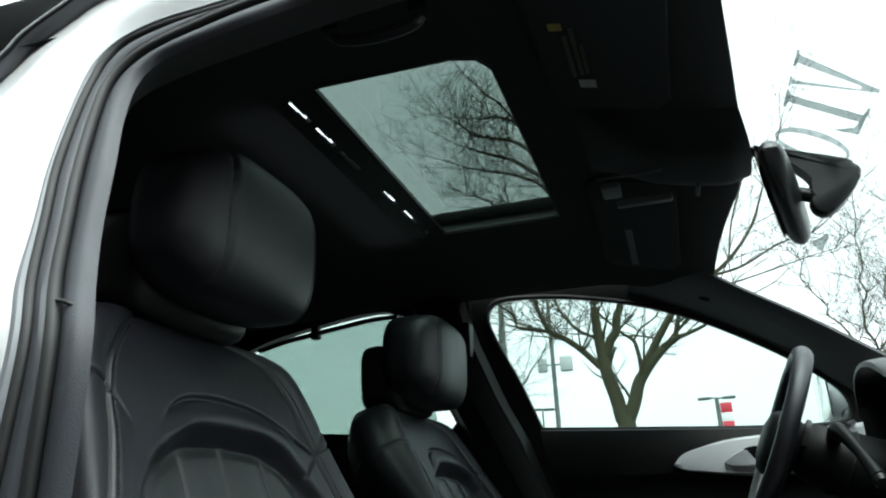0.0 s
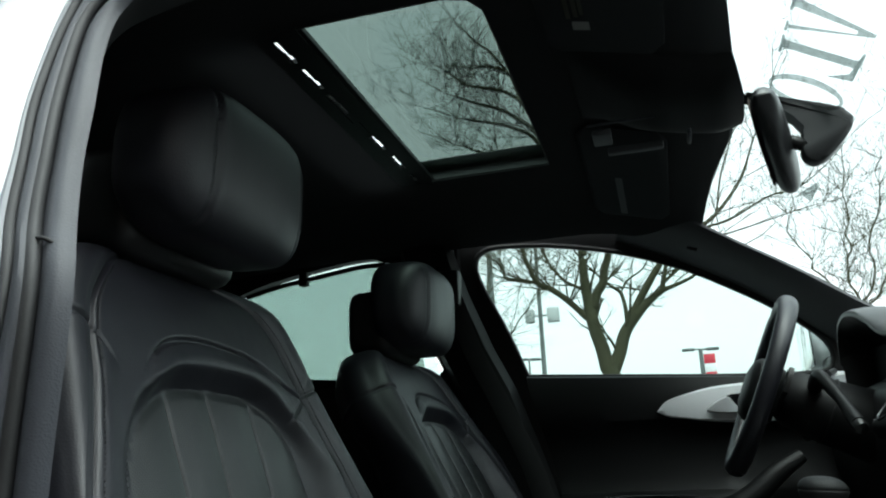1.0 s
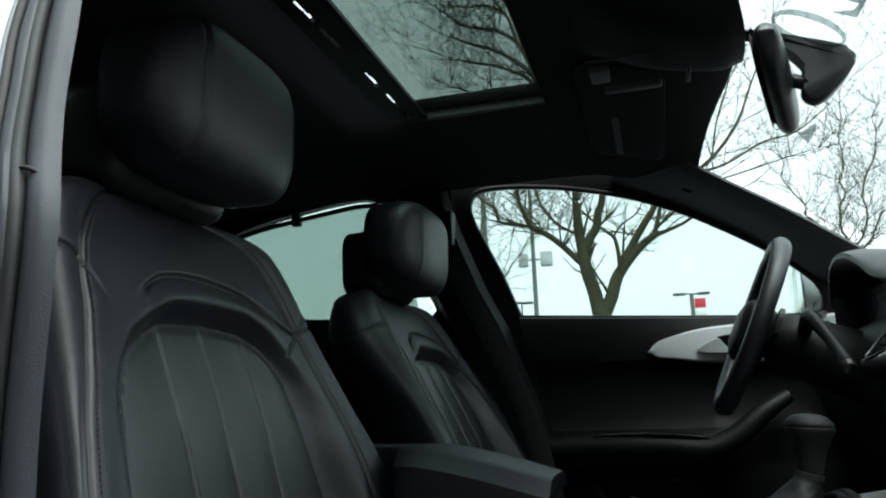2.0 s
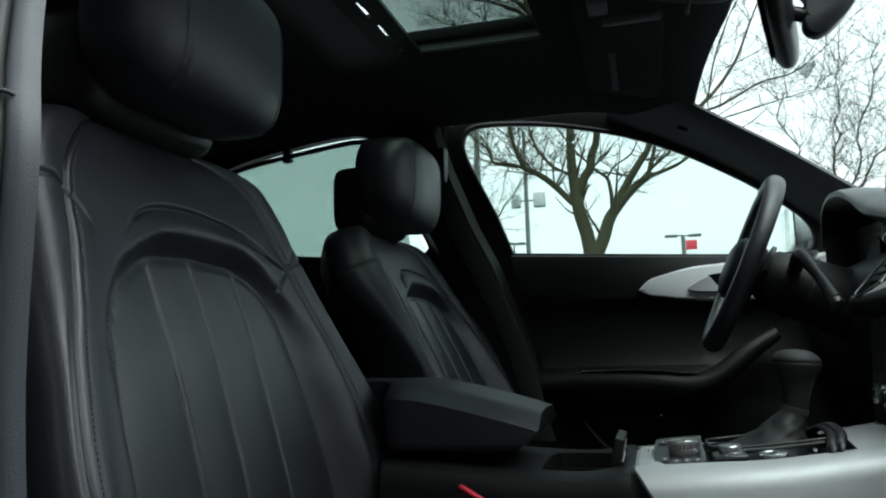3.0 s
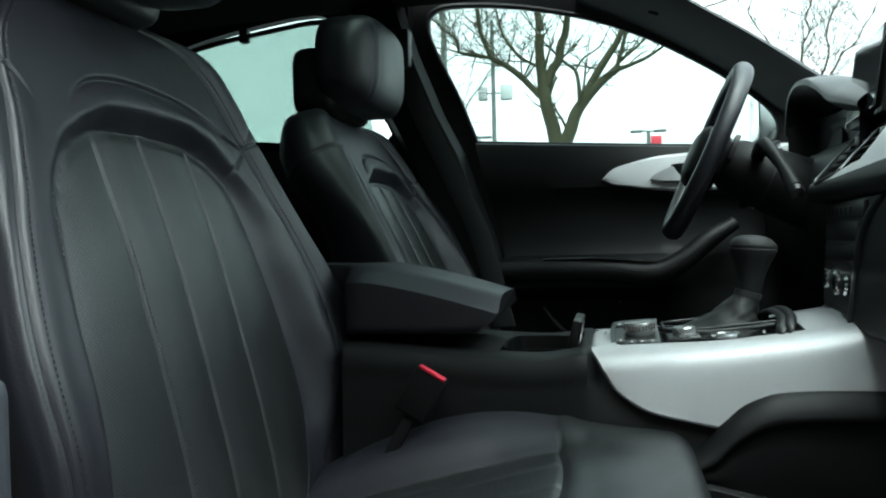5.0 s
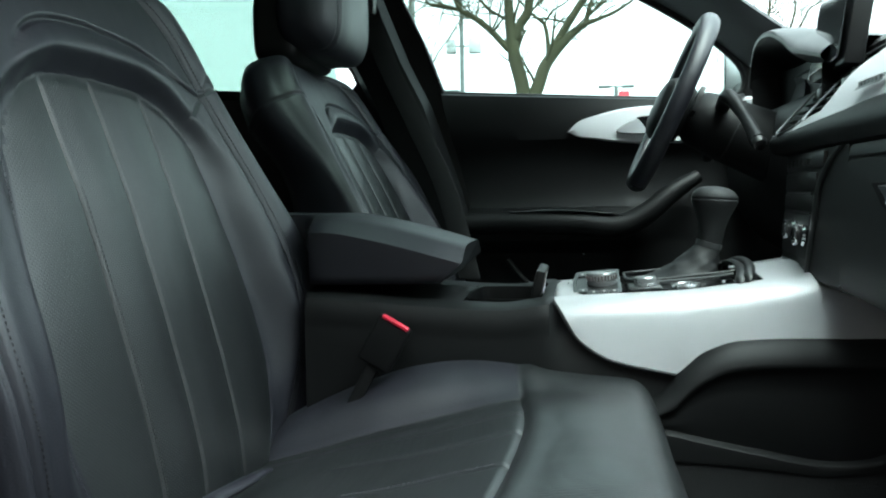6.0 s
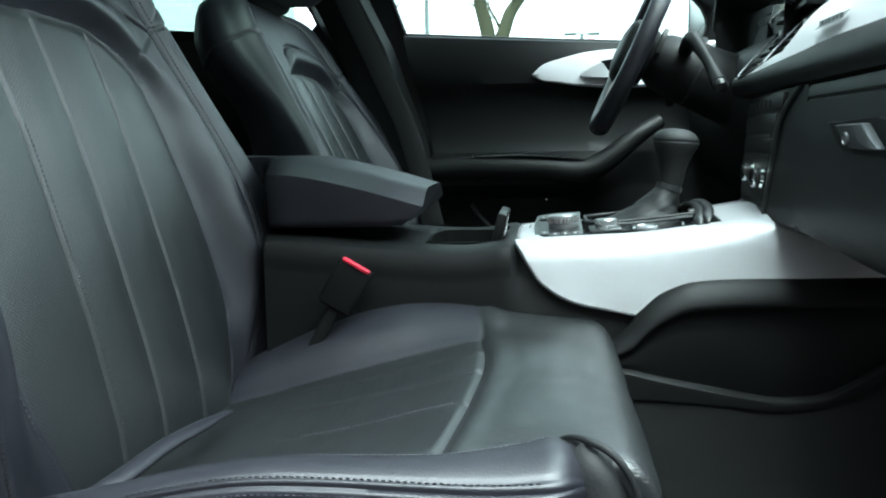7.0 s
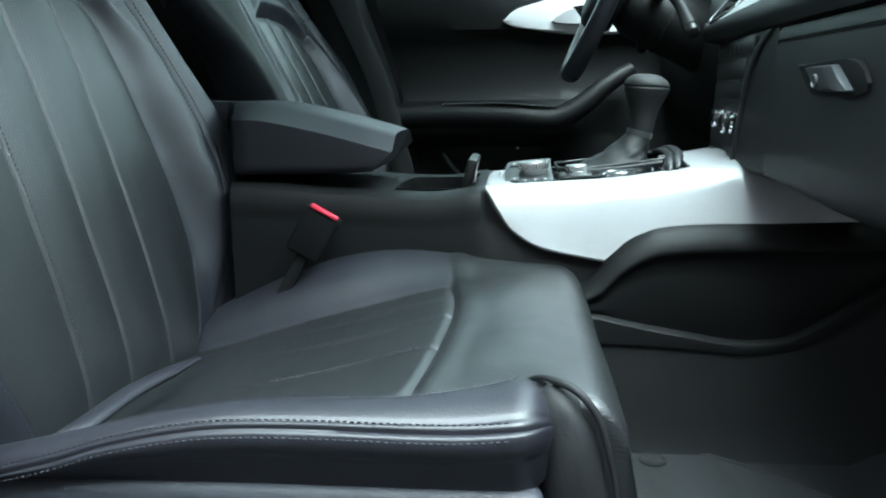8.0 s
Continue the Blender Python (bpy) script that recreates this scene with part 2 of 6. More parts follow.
def arch_at(s):
    """Height of the arched seam over the fluted middle."""
    if s < 0:
        return ramp(-s, [(0.0, 0.063), (0.045, 0.060), (0.075, 0.054), (0.095, 0.045), (0.115, 0.030), (0.132, 0.010), (0.150, -0.018)])
    return ramp(abs(s), [(0.0, 0.063), (0.045, 0.060), (0.075, 0.056), (0.10, 0.050), (0.129, 0.040), (0.160, 0.024), (0.200, 0.002), (0.24, -0.02)])


def inner_arch_at(s):
    """Upper edge of the fluted middle."""
    return ramp(abs(s), [(0.0, 0.012), (0.07, 0.008), (0.10, -0.001), (0.12, -0.011), (0.14, -0.028), (0.155, -0.048), (0.164, -0.070), (0.172, -0.100), (0.179, -0.14), (0.191, -0.22), (0.196, -0.33)])


def sunk_half(q):
    """Half the width of the sunk middle, closing in under the arch."""
    return ramp(q, [(-0.47, 0.150), (-0.40, 0.176), (-0.33, 0.196), (-0.22, 0.191), (-0.14, 0.179), (-0.10, 0.172), (-0.07, 0.164), (-0.048, 0.155), (-0.028, 0.140), (-0.011, 0.120), (-0.001, 0.100), (0.008, 0.070), (0.012, 0.0), (0.02, -0.2), (0.05, -0.6)])


def cross_at(s):
    if s < 0:
        return ramp(-s, [(0.165, 0.0), (0.178, 0.024), (0.190, 0.044), (0.205, 0.053), (0.235, 0.062), (0.27, 0.068)])
    return ramp(abs(s), [(0.150, -0.030), (0.175, -0.011), (0.204, 0.014), (0.235, 0.046), (0.27, 0.075)])


def back_depth(s, q):
    """Relief of the backrest's face: flutes, sunk middle, roll under the arch, seams."""
    c, half = seam_at(q, s), half_at(q)
    rise = ramp(q, [(-0.47, -0.100), (-0.40, -0.060), (-0.34, -0.026), (-0.28, -0.006), (-0.20, 0.0), (0.0, -0.004), (0.12, -0.004), (0.18, -0.018)])
    sink = ramp(q, [(-0.47, -0.088), (-0.40, -0.066), (-0.28, -0.046), (-0.13, -0.030), (-0.02, -0.024), (0.03, -0.022)])
    a = abs(s)
    dx, dq = a - sunk_half(q) + 0.004, q - inner_arch_at(s) + 0.004
    gap = dx * dq / math.hypot(dx, dq) if dx > 0 and dq > 0 else 0.0
    gap += (max(0.0, dx) - gap) * step(-0.09, -0.20, q)
    inside = 1 - step(0.0, 0.024 + 0.024 * step(0.02, -0.12, q), gap)
    d = rise + (sink - rise) * inside
    d += 0.006 * bell(q - (arch_at(s) - 0.024), 0.015) * (1 - step(0.11, 0.17, a))
    d += 0.004 * bell(a - (c - 0.014), 0.014) * (1 - step(0.0, 0.05, q))
    soft = step(0.002, 0.016, inner_arch_at(s) - q)
    if a < half and q < inner_arch_at(s) - 0.002:
        for k, lo, hi in ((-0.086, -0.086, -0.008), (-0.008, -0.008, 0.082)):
            if lo < s < hi:
                t = 2 * (s - lo) / (hi - lo) - 1
                d += 0.0045 * (1 - t * t) * soft
        for lo, hi in ((-half, -0.086), (0.082, half)):
            if lo < s < hi:
                t = 2 * (s - lo) / (hi - lo) - 1
                d += 0.0040 * (1 - t * t) * soft
        for k in FLUTES:
            d -= (0.0026 * bell(s - k, 0.0016) - 0.0002 * bell(s - k - 0.0050, 0.0028)) * soft
        d -= 0.0020 * bell(a - half, 0.004) * soft
    fade = 1 - (step(0.112, 0.140, a) if s < 0 else step(0.195, 0.205, a))
    d -= 0.0055 * bell(q - arch_at(s), 0.0032) * fade
    d -= 0.0052 * bell(a - c, 0.0027)
    for off in (0.0085, -0.0085):
        d -= 0.0012 * bell(a - c - off, 0.0016)
    if a > 0.150:
        d -= 0.0028 * bell((q - cross_at(s)) * 0.7, 0.0022) * (step(0.150, 0.162, a) if s > 0 else step(0.172, 0.182, a))
    return d + 0.0009 * noise.noise(Vector((s * 12, q * 12, 2.0))) + 0.0003 * noise.noise(Vector((s * 60, q * 30, 4.0)))


FLUTES = (-0.086, -0.008, 0.082)


def back_point(s, q, d):
    return Vector((-0.2, 0, 0.87)) + BACK_UP * q + Vector((0, s, 0)) + BACK_OUT * (d - 6.0 * max(0.0, q - 0.125) ** 2)


def flank_point(loop, k, th):
    """A place on the rounded outer flank: th turns from the seam to the side of the backrest."""
    s, q = loop[k]
    a, b = loop[max(0, k - 1)], loop[min(len(loop) - 1, k + 1)]
    along = Vector((b[0] - a[0], b[1] - a[1])).normalized()
    n = Vector((-along.y, along.x))
    top = step(0.10, 0.175, q)
    low = step(0.06, -0.10, q)
    wide = 0.079 if s > 0 else 0.062 - 0.028 * low
    wide += (0.030 - wide) * top + (0.034 * step(-0.08, -0.28, q) + 0.016 * step(-0.10, -0.24, q) if s > 0 else 0.0)
    deep = (0.056 if s > 0 else 0.056 - 0.022 * low) - 0.014 * top
    sharp = step(0.0, -0.16, q) if s < 0 else 0.0
    wide -= 0.015 * sharp
    deep -= 0.014 * sharp
    bulge = (0.013 - 0.009 * top) * math.sin(th / 0.95 * math.pi) if th < 0.95 else 0.0
    bulge *= 1.0 if s > 0 else 1 - 0.7 * low
    turn = min(th, math.pi / 2)
    out = wide * math.sin(turn) ** 0.9
    down = deep * (1 - math.cos(turn) ** 0.85) + max(0.0, th - math.pi / 2) * (0.125 - 0.015 * top + 0.13 * sharp)
    inn = 0.16 * max(0.0, th - math.pi / 2) ** 1.6
    ss, qq = s + n.x * (out - inn), q + n.y * (out - inn)
    cut = 0.0022 * bell((qq - cross_at(ss)) * 0.7, 0.0022) if q < 0.1 else 0.0
    cut += 0.0012 * bell(th * wide - 0.0085, 0.0016)
    return back_point(ss, qq, 0) + BACK_OUT * (back_depth(s, q) + 0.0052 * (1 - bell(th * wide, 0.0027)) + bulge - down - cut)


def seat_back(seat):
    """Shell of the backrest, with the fluted middle as a panel of its own."""
    shell, insert = bmesh.new(), bmesh.new()
    heights = [-0.47 + 0.004 * i for i in range(95)] + [-0.0925 + 0.0016 * i for i in range(115)] + [0.093 + 0.003 * i for i in range(22)] + [0.1585 + 0.0015 * i for i in range(14)]
    rows = []
    for q in heights:
        k = min(half_at(q) - 0.004, seam_at(q) * 0.86)
        f = min(0.108, 0.7 * k)
        near, far = ([f * j / 54 for j in range(55)] + [f + (k - f) * j / 10 for j in range(1, 11)] + [k + (c - k) * j / 30 for j in range(1, 31)] for c in (seam_at(q, -1), seam_at(q)))
        rows.append([(-v, q) for v in near[:0:-1]] + [(v, q) for v in far])
    ns, nq = len(rows[0]) - 1, len(rows) - 1
    grids = {shell: {}, insert: {}}

    def vert(bm, i, j):
        if (i, j) not in grids[bm]:
            s, q = rows[i][j]
            grids[bm][(i, j)] = bm.verts.new(back_point(s, q, back_depth(s, q)))
        return grids[bm][(i, j)]
    for i in range(nq):
        for j in range(ns):
            s, q = rows[i][j]
            bm = insert if 30 <= j < ns - 30 and q < inner_arch_at(s) - 0.002 else shell
            bm.faces.new((vert(bm, i, j), vert(bm, i, j + 1), vert(bm, i + 1, j + 1), vert(bm, i + 1, j)))
    # rounded flanks and the closed rear
    keys = [(i, 0) for i in range(nq + 1)] + [(nq, j) for j in range(1, ns)] + [(i, ns) for i in range(nq, -1, -1)]
    loop = [rows[i][j] for i, j in keys]
    last = [vert(shell, i, j) for i, j in keys]
    for m in range(1, 29):
        th = 2.0 * (m / 28) ** 1.35
        ring = [shell.verts.new(flank_point(loop, k, th)) for k in range(len(loop))]
        for k in range(len(loop) - 1):
            shell.faces.new((last[k], ring[k], ring[k + 1], last[k + 1]))
        last = ring
    shell.faces.new(last)
    bmesh.ops.recalc_face_normals(shell, faces=shell.faces)
    back = part("backrest", shell, LEATHER, seat, crease=75)
    part("insert", insert, LEATHER_HOLED, back, "fluted perforated leather middle panel", crease=75)
    return back


def stitch_row(points, normal, offset, pitch=0.0065, bm=None, thick=0.0006):
    """A row of short raised stitches along a path, offset to one side of it."""
    bm = bm or bmesh.new()
    run, nxt = 0.0, 0.0
    for a, b in zip(points, points[1:]):
        d = (b - a)
        l = d.length
        if l < 1e-6:
            continue
        d = d / l
        n = normal.normalized()
        side = d.cross(n).normalized()
        while nxt <= run + l:
            c = a + d * (nxt - run) + side * offset
            r, h = thick, pitch * 0.33
            ring = []
            for e, k in ((-h, 0.3), (-h * 0.6, 1), (h * 0.6, 1), (h, 0.3)):
                ring.append([c + d * e + side * (r * k * math.cos(t)) + n * (r * k * math.sin(t) + 0.0004) for t in (0, 1.57, 3.14, 4.71)])
            loft(ring, bm=bm)
            nxt += pitch
        run += l
    return bm


def back_stitches(back):
    for sign in (-1, 1):
        for off in (0.0085, -0.0085):
            qs = [-0.44 + 0.006 * i for i in range(97)]
            pts = [back_point(sign * (seam_at(q, sign) + off), q, back_depth(sign * (seam_at(q, sign) + min(off, 0)), q) + (0.0004 if off < 0 else 0.0085 if sign > 0 else 0.0066 - 0.0012 * step(0.0, -0.16, q))) for q in qs]
            tagged(part("stitching", stitch_row(pts, BACK_OUT, 0.0, 0.0052, thick=0.0009), THREAD_DARK, back, "row of dark stitches"), kind="stuff")
        if sign > 0:
            continue
        pts = [back_point(sign * (half_at(q) + 0.004), q, back_depth(sign * (half_at(q) + 0.004), q)) for q in (-0.44 + 0.008 * i for i in range(48))]
        tagged(part("stitching", stitch_row(pts, BACK_OUT, 0.0, 0.0055), THREAD, back, "row of dark grey stitches"), kind="stuff")
    for c in FLUTES[:1]:
        pts = [back_point(c + 0.0050, q, back_depth(c + 0.0050, q)) for q in (-0.42 + 0.01 * i for i in range(32))]
        tagged(part("stitching", stitch_row(pts, BACK_OUT, 0.0, 0.0048, thick=0.0008), THREAD_DARK, back, "dark stitches beside a flute"), kind="stuff")


def rounded_block(size, power=4.0, rings=36, sides=56, shape=None):
    """A soft block: a superellipsoid with an optional change of shape."""
    bm = bmesh.new()
    out = []

    def sp(v, e):
        return math.copysign(abs(v) ** e, v)
    for i in range(1, rings):
        a = math.pi * i / rings - math.pi / 2
        ring = []
        for j in range(sides):
            b = 2 * math.pi * j / sides
            e = 2 / power
            p = Vector((sp(math.cos(a), e) * sp(math.cos(b), e) * size[0], sp(math.cos(a), e) * sp(math.sin(b), e) * size[1], sp(math.sin(a), e) * size[2]))
            ring.append(shape(p) if shape else p)
        out.append(ring)
    return loft(out, bm=bm)


def head_restraint(seat):
    centre, tilt = Vector((-0.218, 0.004, 1.114)), pose(0, 0, 0, 0, 1, 0)

    def shape(p):
        k = p.z / 0.097
        if p.z < 0:
            p.z *= 0.86
        p.y *= 1 - 0.10 * max(0, k) ** 2 - 0.25 * max(0, -k) ** 2.5
        p.x *= 1 - 0.22 * max(0, -k) ** 2
        if p.x > 0:
            p.x -= 0.024 * (abs(p.y) / 0.15) ** 3
            for c in (-0.098, 0.098):
                p.x -= 0.0042 * bell(p.y - c, 0.0030) - 0.0012 * bell(abs(p.y - c) - 0.006, 0.004)
        p.x += 0.0012 * noise.noise(Vector((p.y * 14, p.z * 14, 3.0)))
        return centre + tilt @ p
    rest = part("headrest", rounded_block((0.064, 0.151, 0.097), 4.8, 72, 160, shape), LEATHER, seat, crease=80)
    part("rear_shell", rounded_block((0.050, 0.120, 0.070), 5.0, 24, 40, lambda p: Vector((-0.305, 0, 1.082)) + p), HARD_BLACK, rest, "black rear shell")
    for sign in (-1, 1):
        part("post", tube([(-0.315, sign * 0.060, 0.97), (-0.262, sign * 0.060, 1.05)], 0.0055, steps=1), SOFT_BLACK, rest, "black headrest post")
        line = []
        for i in range(24):
            k = -0.75 + 1.5 * i / 23
            line.append(shape(Vector((0.063 * (1 - abs(k) ** 4.8) ** 0.21, sign * 0.105, 0.097 * k))))
        tagged(part("stitching", stitch_row(line, BACK_OUT, 0.0), THREAD, rest), kind="stuff")
    return rest


NEAR_SEAM = [(-0.15, 0.452), (-0.03, 0.479), (0.02, 0.491), (0.09, 0.502), (0.20, 0.506), (0.26, 0.511), (0.30, 0.517), (0.34, 0.517)]
PIPED_SEAM = [(-0.15, 0.445), (-0.084, 0.464), (-0.04, 0.476), (0.0, 0.489), (0.067, 0.502), (0.127, 0.505), (0.24, 0.504), (0.29, 0.508), (0.316, 0.513)]
MIDDLE = [(-0.15, 0.418), (-0.06, 0.440), (0.0, 0.455), (0.10, 0.476), (0.20, 0.503), (0.26, 0.516), (0.30, 0.519), (0.34, 0.517)]
FAR_VALLEY = [(-0.15, 0.405), (-0.055, 0.432), (0.0, 0.449), (0.07, 0.469), (0.14, 0.488), (0.20, 0.504), (0.26, 0.515), (0.34, 0.516)]
FAR_CREST = [(-0.15, 0.424), (-0.10, 0.456), (-0.045, 0.484), (0.002, 0.504), (0.075, 0.527), (0.146, 0.534), (0.203, 0.530), (0.245, 0.523), (0.29, 0.518), (0.34, 0.514)]


def near_edge(x):
    return ramp(x, [(-0.15, -0.203), (0.20, -0.196), (0.26, -0.184), (0.295, -0.176), (0.312, -0.190), (0.326, -0.212), (0.345, -0.216), (0.39, -0.214)])


def cushion_top(x, s):
    """Height of the cushion over its length x and half width s."""
    near, mid, far, crest = (ramp(x, t) for t in (NEAR_SEAM, MIDDLE, FAR_VALLEY, FAR_CREST))
    lo = near_edge(x)
    z = ramp(s, [(lo, near - 0.002), (lo + 0.035, near + (mid - near) * 0.55), (-0.09, mid), (0.0, mid - 0.002), (0.09, far + 0.3 * (mid - far)), (0.142, far), (0.178, far + 0.62 * (crest - far)), (0.218, crest - 0.001), (0.240, crest - 0.003), (0.262, crest - 0.024)])
    return z + 0.0015 * noise.noise(Vector((x * 8, s * 8, 5.0))) + 0.0006 * noise.noise(Vector((x * 40, s * 26, 1.0)))


def cross_seam(s):
    """The curved seam between the cushion and the thigh support."""
    return ramp(s, [(-0.20, 0.203), (-0.16, 0.208), (-0.086, 0.215), (0.02, 0.220), (0.084, 0.217), (0.172, 0.204), (0.27, 0.196)])


def seat_cushion(seat):
    nu, nv, ns = 90, 70, 130
    grid = {}
    parts = {"insert": bmesh.new(), "side_bolster": bmesh.new(), "thigh_support": bmesh.new()}

    def place(i, j):
        f = j / ns
        if i <= nu:
            a = i / nu
            s = -0.20 + 0.462 * f
            x = -0.15 + (cross_seam(s) + 0.15) * a
            lo = near_edge(x)
            s = lo + (0.262 - lo) * f
            z = cushion_top(x, s)
            gap = cross_seam(s) - x
            if s < 0.150:
                z -= 0.0045 * (1 - step(0.0, 0.006, gap)) * (1 - 0.8 * step(0.12, 0.15, s))
                for k, w in ((-0.075, 0.0025), (0.020, 0.0035), (0.085, 0.003)):
                    z -= 0.0028 * bell(s - k, w) * step(-0.02, 0.12, x)
                z -= 0.0025 * bell(s - 0.142, 0.004)
            return Vector((x, s, z))
        a = (i - nu) / nv
        s = -0.20 + 0.462 * f
        x0 = cross_seam(s)
        top = 0.334 - 0.008 * max(0.0, (s - 0.19) / 0.07) ** 2
        if a < 0.5:
            x, drop = x0 + (top - x0) * a / 0.5, 0.0
        elif a < 0.85:
            t = (a - 0.5) / 0.35 * 1.35
            x, drop = top + 0.032 * math.sin(t), 0.036 * (1 - math.cos(t))
        else:
            t = (a - 0.85) / 0.15
            x, drop = top + 0.0312 + 0.020 * t, 0.0281 + 0.115 * t
        lo = near_edge(x)
        s = lo + (0.262 - lo) * f
        z = cushion_top(min(x, 0.335), s) - drop
        z -= 0.0050 * (1 - step(0.0, 0.008, x - x0)) * (1 - 0.75 * step(0.15, 0.19, s)) - 0.0025 * bell(x - x0 - 0.016, 0.012)
        e = max(0.0, lo + 0.018 - s) / 0.018 * step(0.30, 0.33, x)
        z -= 0.010 * (1 - math.sqrt(max(0.0, 1 - e * e)))
        return Vector((x, s, z))

    def vert(name, i, j):
        if (name, i, j) not in grid:
            if j < 0:
                p = place(i, 0) + (Vector((0, 0.002, -0.012)), Vector((0, 0.006, -0.16)))[-j - 1]
            elif j > ns:
                p = place(i, ns) + (Vector((0, 0.003, -0.02)), Vector((0, -0.006, -0.16)))[j - ns - 1]
            else:
                p = place(i, j)
            grid[(name, i, j)] = parts[name].verts.new(p)
        return grid[(name, i, j)]
    for i in range(nu + nv):
        for j in range(-2, ns + 2):
            s = -0.20 + 0.462 * j / ns
            name = "thigh_support" if i >= nu else ("insert" if s < 0.142 else "side_bolster")
            parts[name].faces.new((vert(name, i, j), vert(name, i + 1, j), vert(name, i + 1, j + 1), vert(name, i, j + 1)))
    cushion = part("cushion", box(-0.15, 0.30, -0.19, 0.22, 0.30, 0.40, 0.02), LEATHER, seat)
    part("insert", parts["insert"], LEATHER_HOLED, cushion, "fluted perforated leather middle panel", crease=75)
    part("side_bolster", parts["side_bolster"], LEATHER, cushion, crease=75)
    part("thigh_support", parts["thigh_support"], LEATHER_HOLED, seat, "smooth leather thigh support", crease=75)
    # bolster beside the door, with a rounded front end
    rings = []
    for i in range(121):
        x = -0.15 + 0.464 * (1 - (1 - i / 120) ** 1.6)
        n = max(0.0, (x - 0.282) / 0.0325)
        e = math.sqrt(max(0.0, 1 - n * n))
        seam, pipe, lo = ramp(x, NEAR_SEAM), ramp(x, PIPED_SEAM), near_edge(min(x, 0.295))
        out = -0.250
        line = [(lo + 0.012, 0.44), (lo + 0.010, seam - 0.016), (lo + 0.004, seam - 0.002)]
        for k in range(41):
            f = k / 40
            s = lo + (out - lo) * f
            h = seam + (pipe - seam) * f ** 1.5 + 0.0085 * math.sin(math.pi * min(1, f * 1.06)) ** 0.8
            s += -0.002 * math.sin(math.pi * f)
            h -= 0.0012 * bell(f - 0.86, 0.03)
            line.append((s, h))
        for k in range(1, 25):
            f = k / 24
            z = pipe - (pipe - 0.449) * f
            s = out - (0.0040 * math.sin(math.pi * min(1.0, f * 2.2)) ** 0.7 if f < 0.4545 else 0.0) + 0.018 * f ** 1.4
            line.append((s, z))
        # piped groove between the two stitched edges
        ring = []
        for k, (s, z) in enumerate(line):
            dist = math.hypot(s - out, z - pipe)
            pull = 0.0050 * bell(dist, 0.0022)
            s += pull * 0.75
            z -= pull * 0.65
            zc, sc = 0.482, lo
            ring.append(Vector((x, sc + (s - sc) * (0.30 + 0.70 * e) if s < sc else s, zc + (z - zc) * (0.25 + 0.75 * e))))
        rings.append(ring)
    bolster = part("side_bolster", loft(rings, caps=True), LEATHER, seat, "door-side leather bolster with double-stitched seam", crease=75)
    for off_s, off_z in ((0.0068, 0.0029), (-0.0050, -0.0056)):
        pts = []
        for i in range(74):
            x = -0.10 + 0.0052 * i
            n = max(0.0, (x - 0.282) / 0.0325)
            e = math.sqrt(max(0.0, 1 - n * n))
            lo = near_edge(min(x, 0.295))
            pts.append(Vector((x, lo + (-0.2505 + off_s - lo) * (0.30 + 0.70 * e), 0.482 + (ramp(x, PIPED_SEAM) + off_z - 0.482) * (0.25 + 0.75 * e))))
        tagged(part("stitching", stitch_row(pts, Vector((0, -0.75, 0.65)), 0.0, 0.0050, thick=0.0007), THREAD, bolster, "row of dark grey stitches"), kind="stuff")
    pts = [Vector((x, near_edge(x) - 0.002, ramp(x, NEAR_SEAM) + 0.0014)) for x in (-0.02 + 0.006 * i for i in range(52))]
    tagged(part("stitching", stitch_row(pts, Vector((0, 0, 1)), 0.0, 0.0045), THREAD, bolster, "row of dark grey stitches"), kind="stuff")
    pts = [Vector((x, -0.070, cushion_top(x, -0.070))) for x in (0.06 + 0.006 * i for i in range(25))]
    tagged(part("stitching", stitch_row(pts, Vector((0, 0, 1)), 0.0, 0.0050), THREAD, bolster, "row of dark grey stitches"), kind="stuff")
    # leather band and rolled welt round the front corner
    rows = []
    for z, xb, xf, b in ((0.521, 0.308, 0.320, 0.010), (0.517, 0.303, 0.328, 0.018), (0.508, 0.300, 0.335, 0.026), (0.494, 0.299, 0.341, 0.031), (0.475, 0.299, 0.346, 0.034), (0.45, 0.300, 0.350, 0.035), (0.42, 0.302, 0.354, 0.034), (0.39, 0.304, 0.357, 0.033), (0.36, 0.306, 0.358, 0.032)):
        row = []
        for k in range(15):
            a = k / 14
            fold = 0.0016 * math.sin(z * 190 + a * 5) * math.sin(math.pi * a) + 0.0010 * math.sin(z * 420 - a * 9)
            row.append(Vector((xb + (xf - xb) * a, -0.194 - b * math.sin(math.pi * (0.10 + 0.72 * a)) ** 0.7 + fold, z)))
        rows.append(row)
    part("corner_band", loft(rows, closed=False), BOOT, seat, "creased leather band round the front corner", crease=80, subdiv=1)
    welt = [(0.290, -0.173, 0.5115), (0.302, -0.188, 0.521), (0.314, -0.204, 0.5245), (0.326, -0.214, 0.5225), (0.336, -0.219, 0.514), (0.344, -0.220, 0.500), (0.350, -0.220, 0.478), (0.356, -0.218, 0.448), (0.361, -0.217, 0.40)]
    part("welt", tube(welt, [0.0012, 0.0022, 0.0030, 0.0030, 0.0028, 0.0026, 0.0024, 0.0022, 0.002], sides=12), BOOT, seat, "rolled leather welt")
    flap = [(-0.080, -0.222, 0.466), (-0.054, -0.200, 0.474), (-0.052, -0.120, 0.472), (-0.047, -0.050, 0.466), (-0.046, 0.010, 0.458)]
    part("flap", tube(flap, [0.006, 0.010, 0.010, 0.009, 0.004], sides=14, flat=0.6), LEATHER, seat, "folded leather flap behind the cushion")
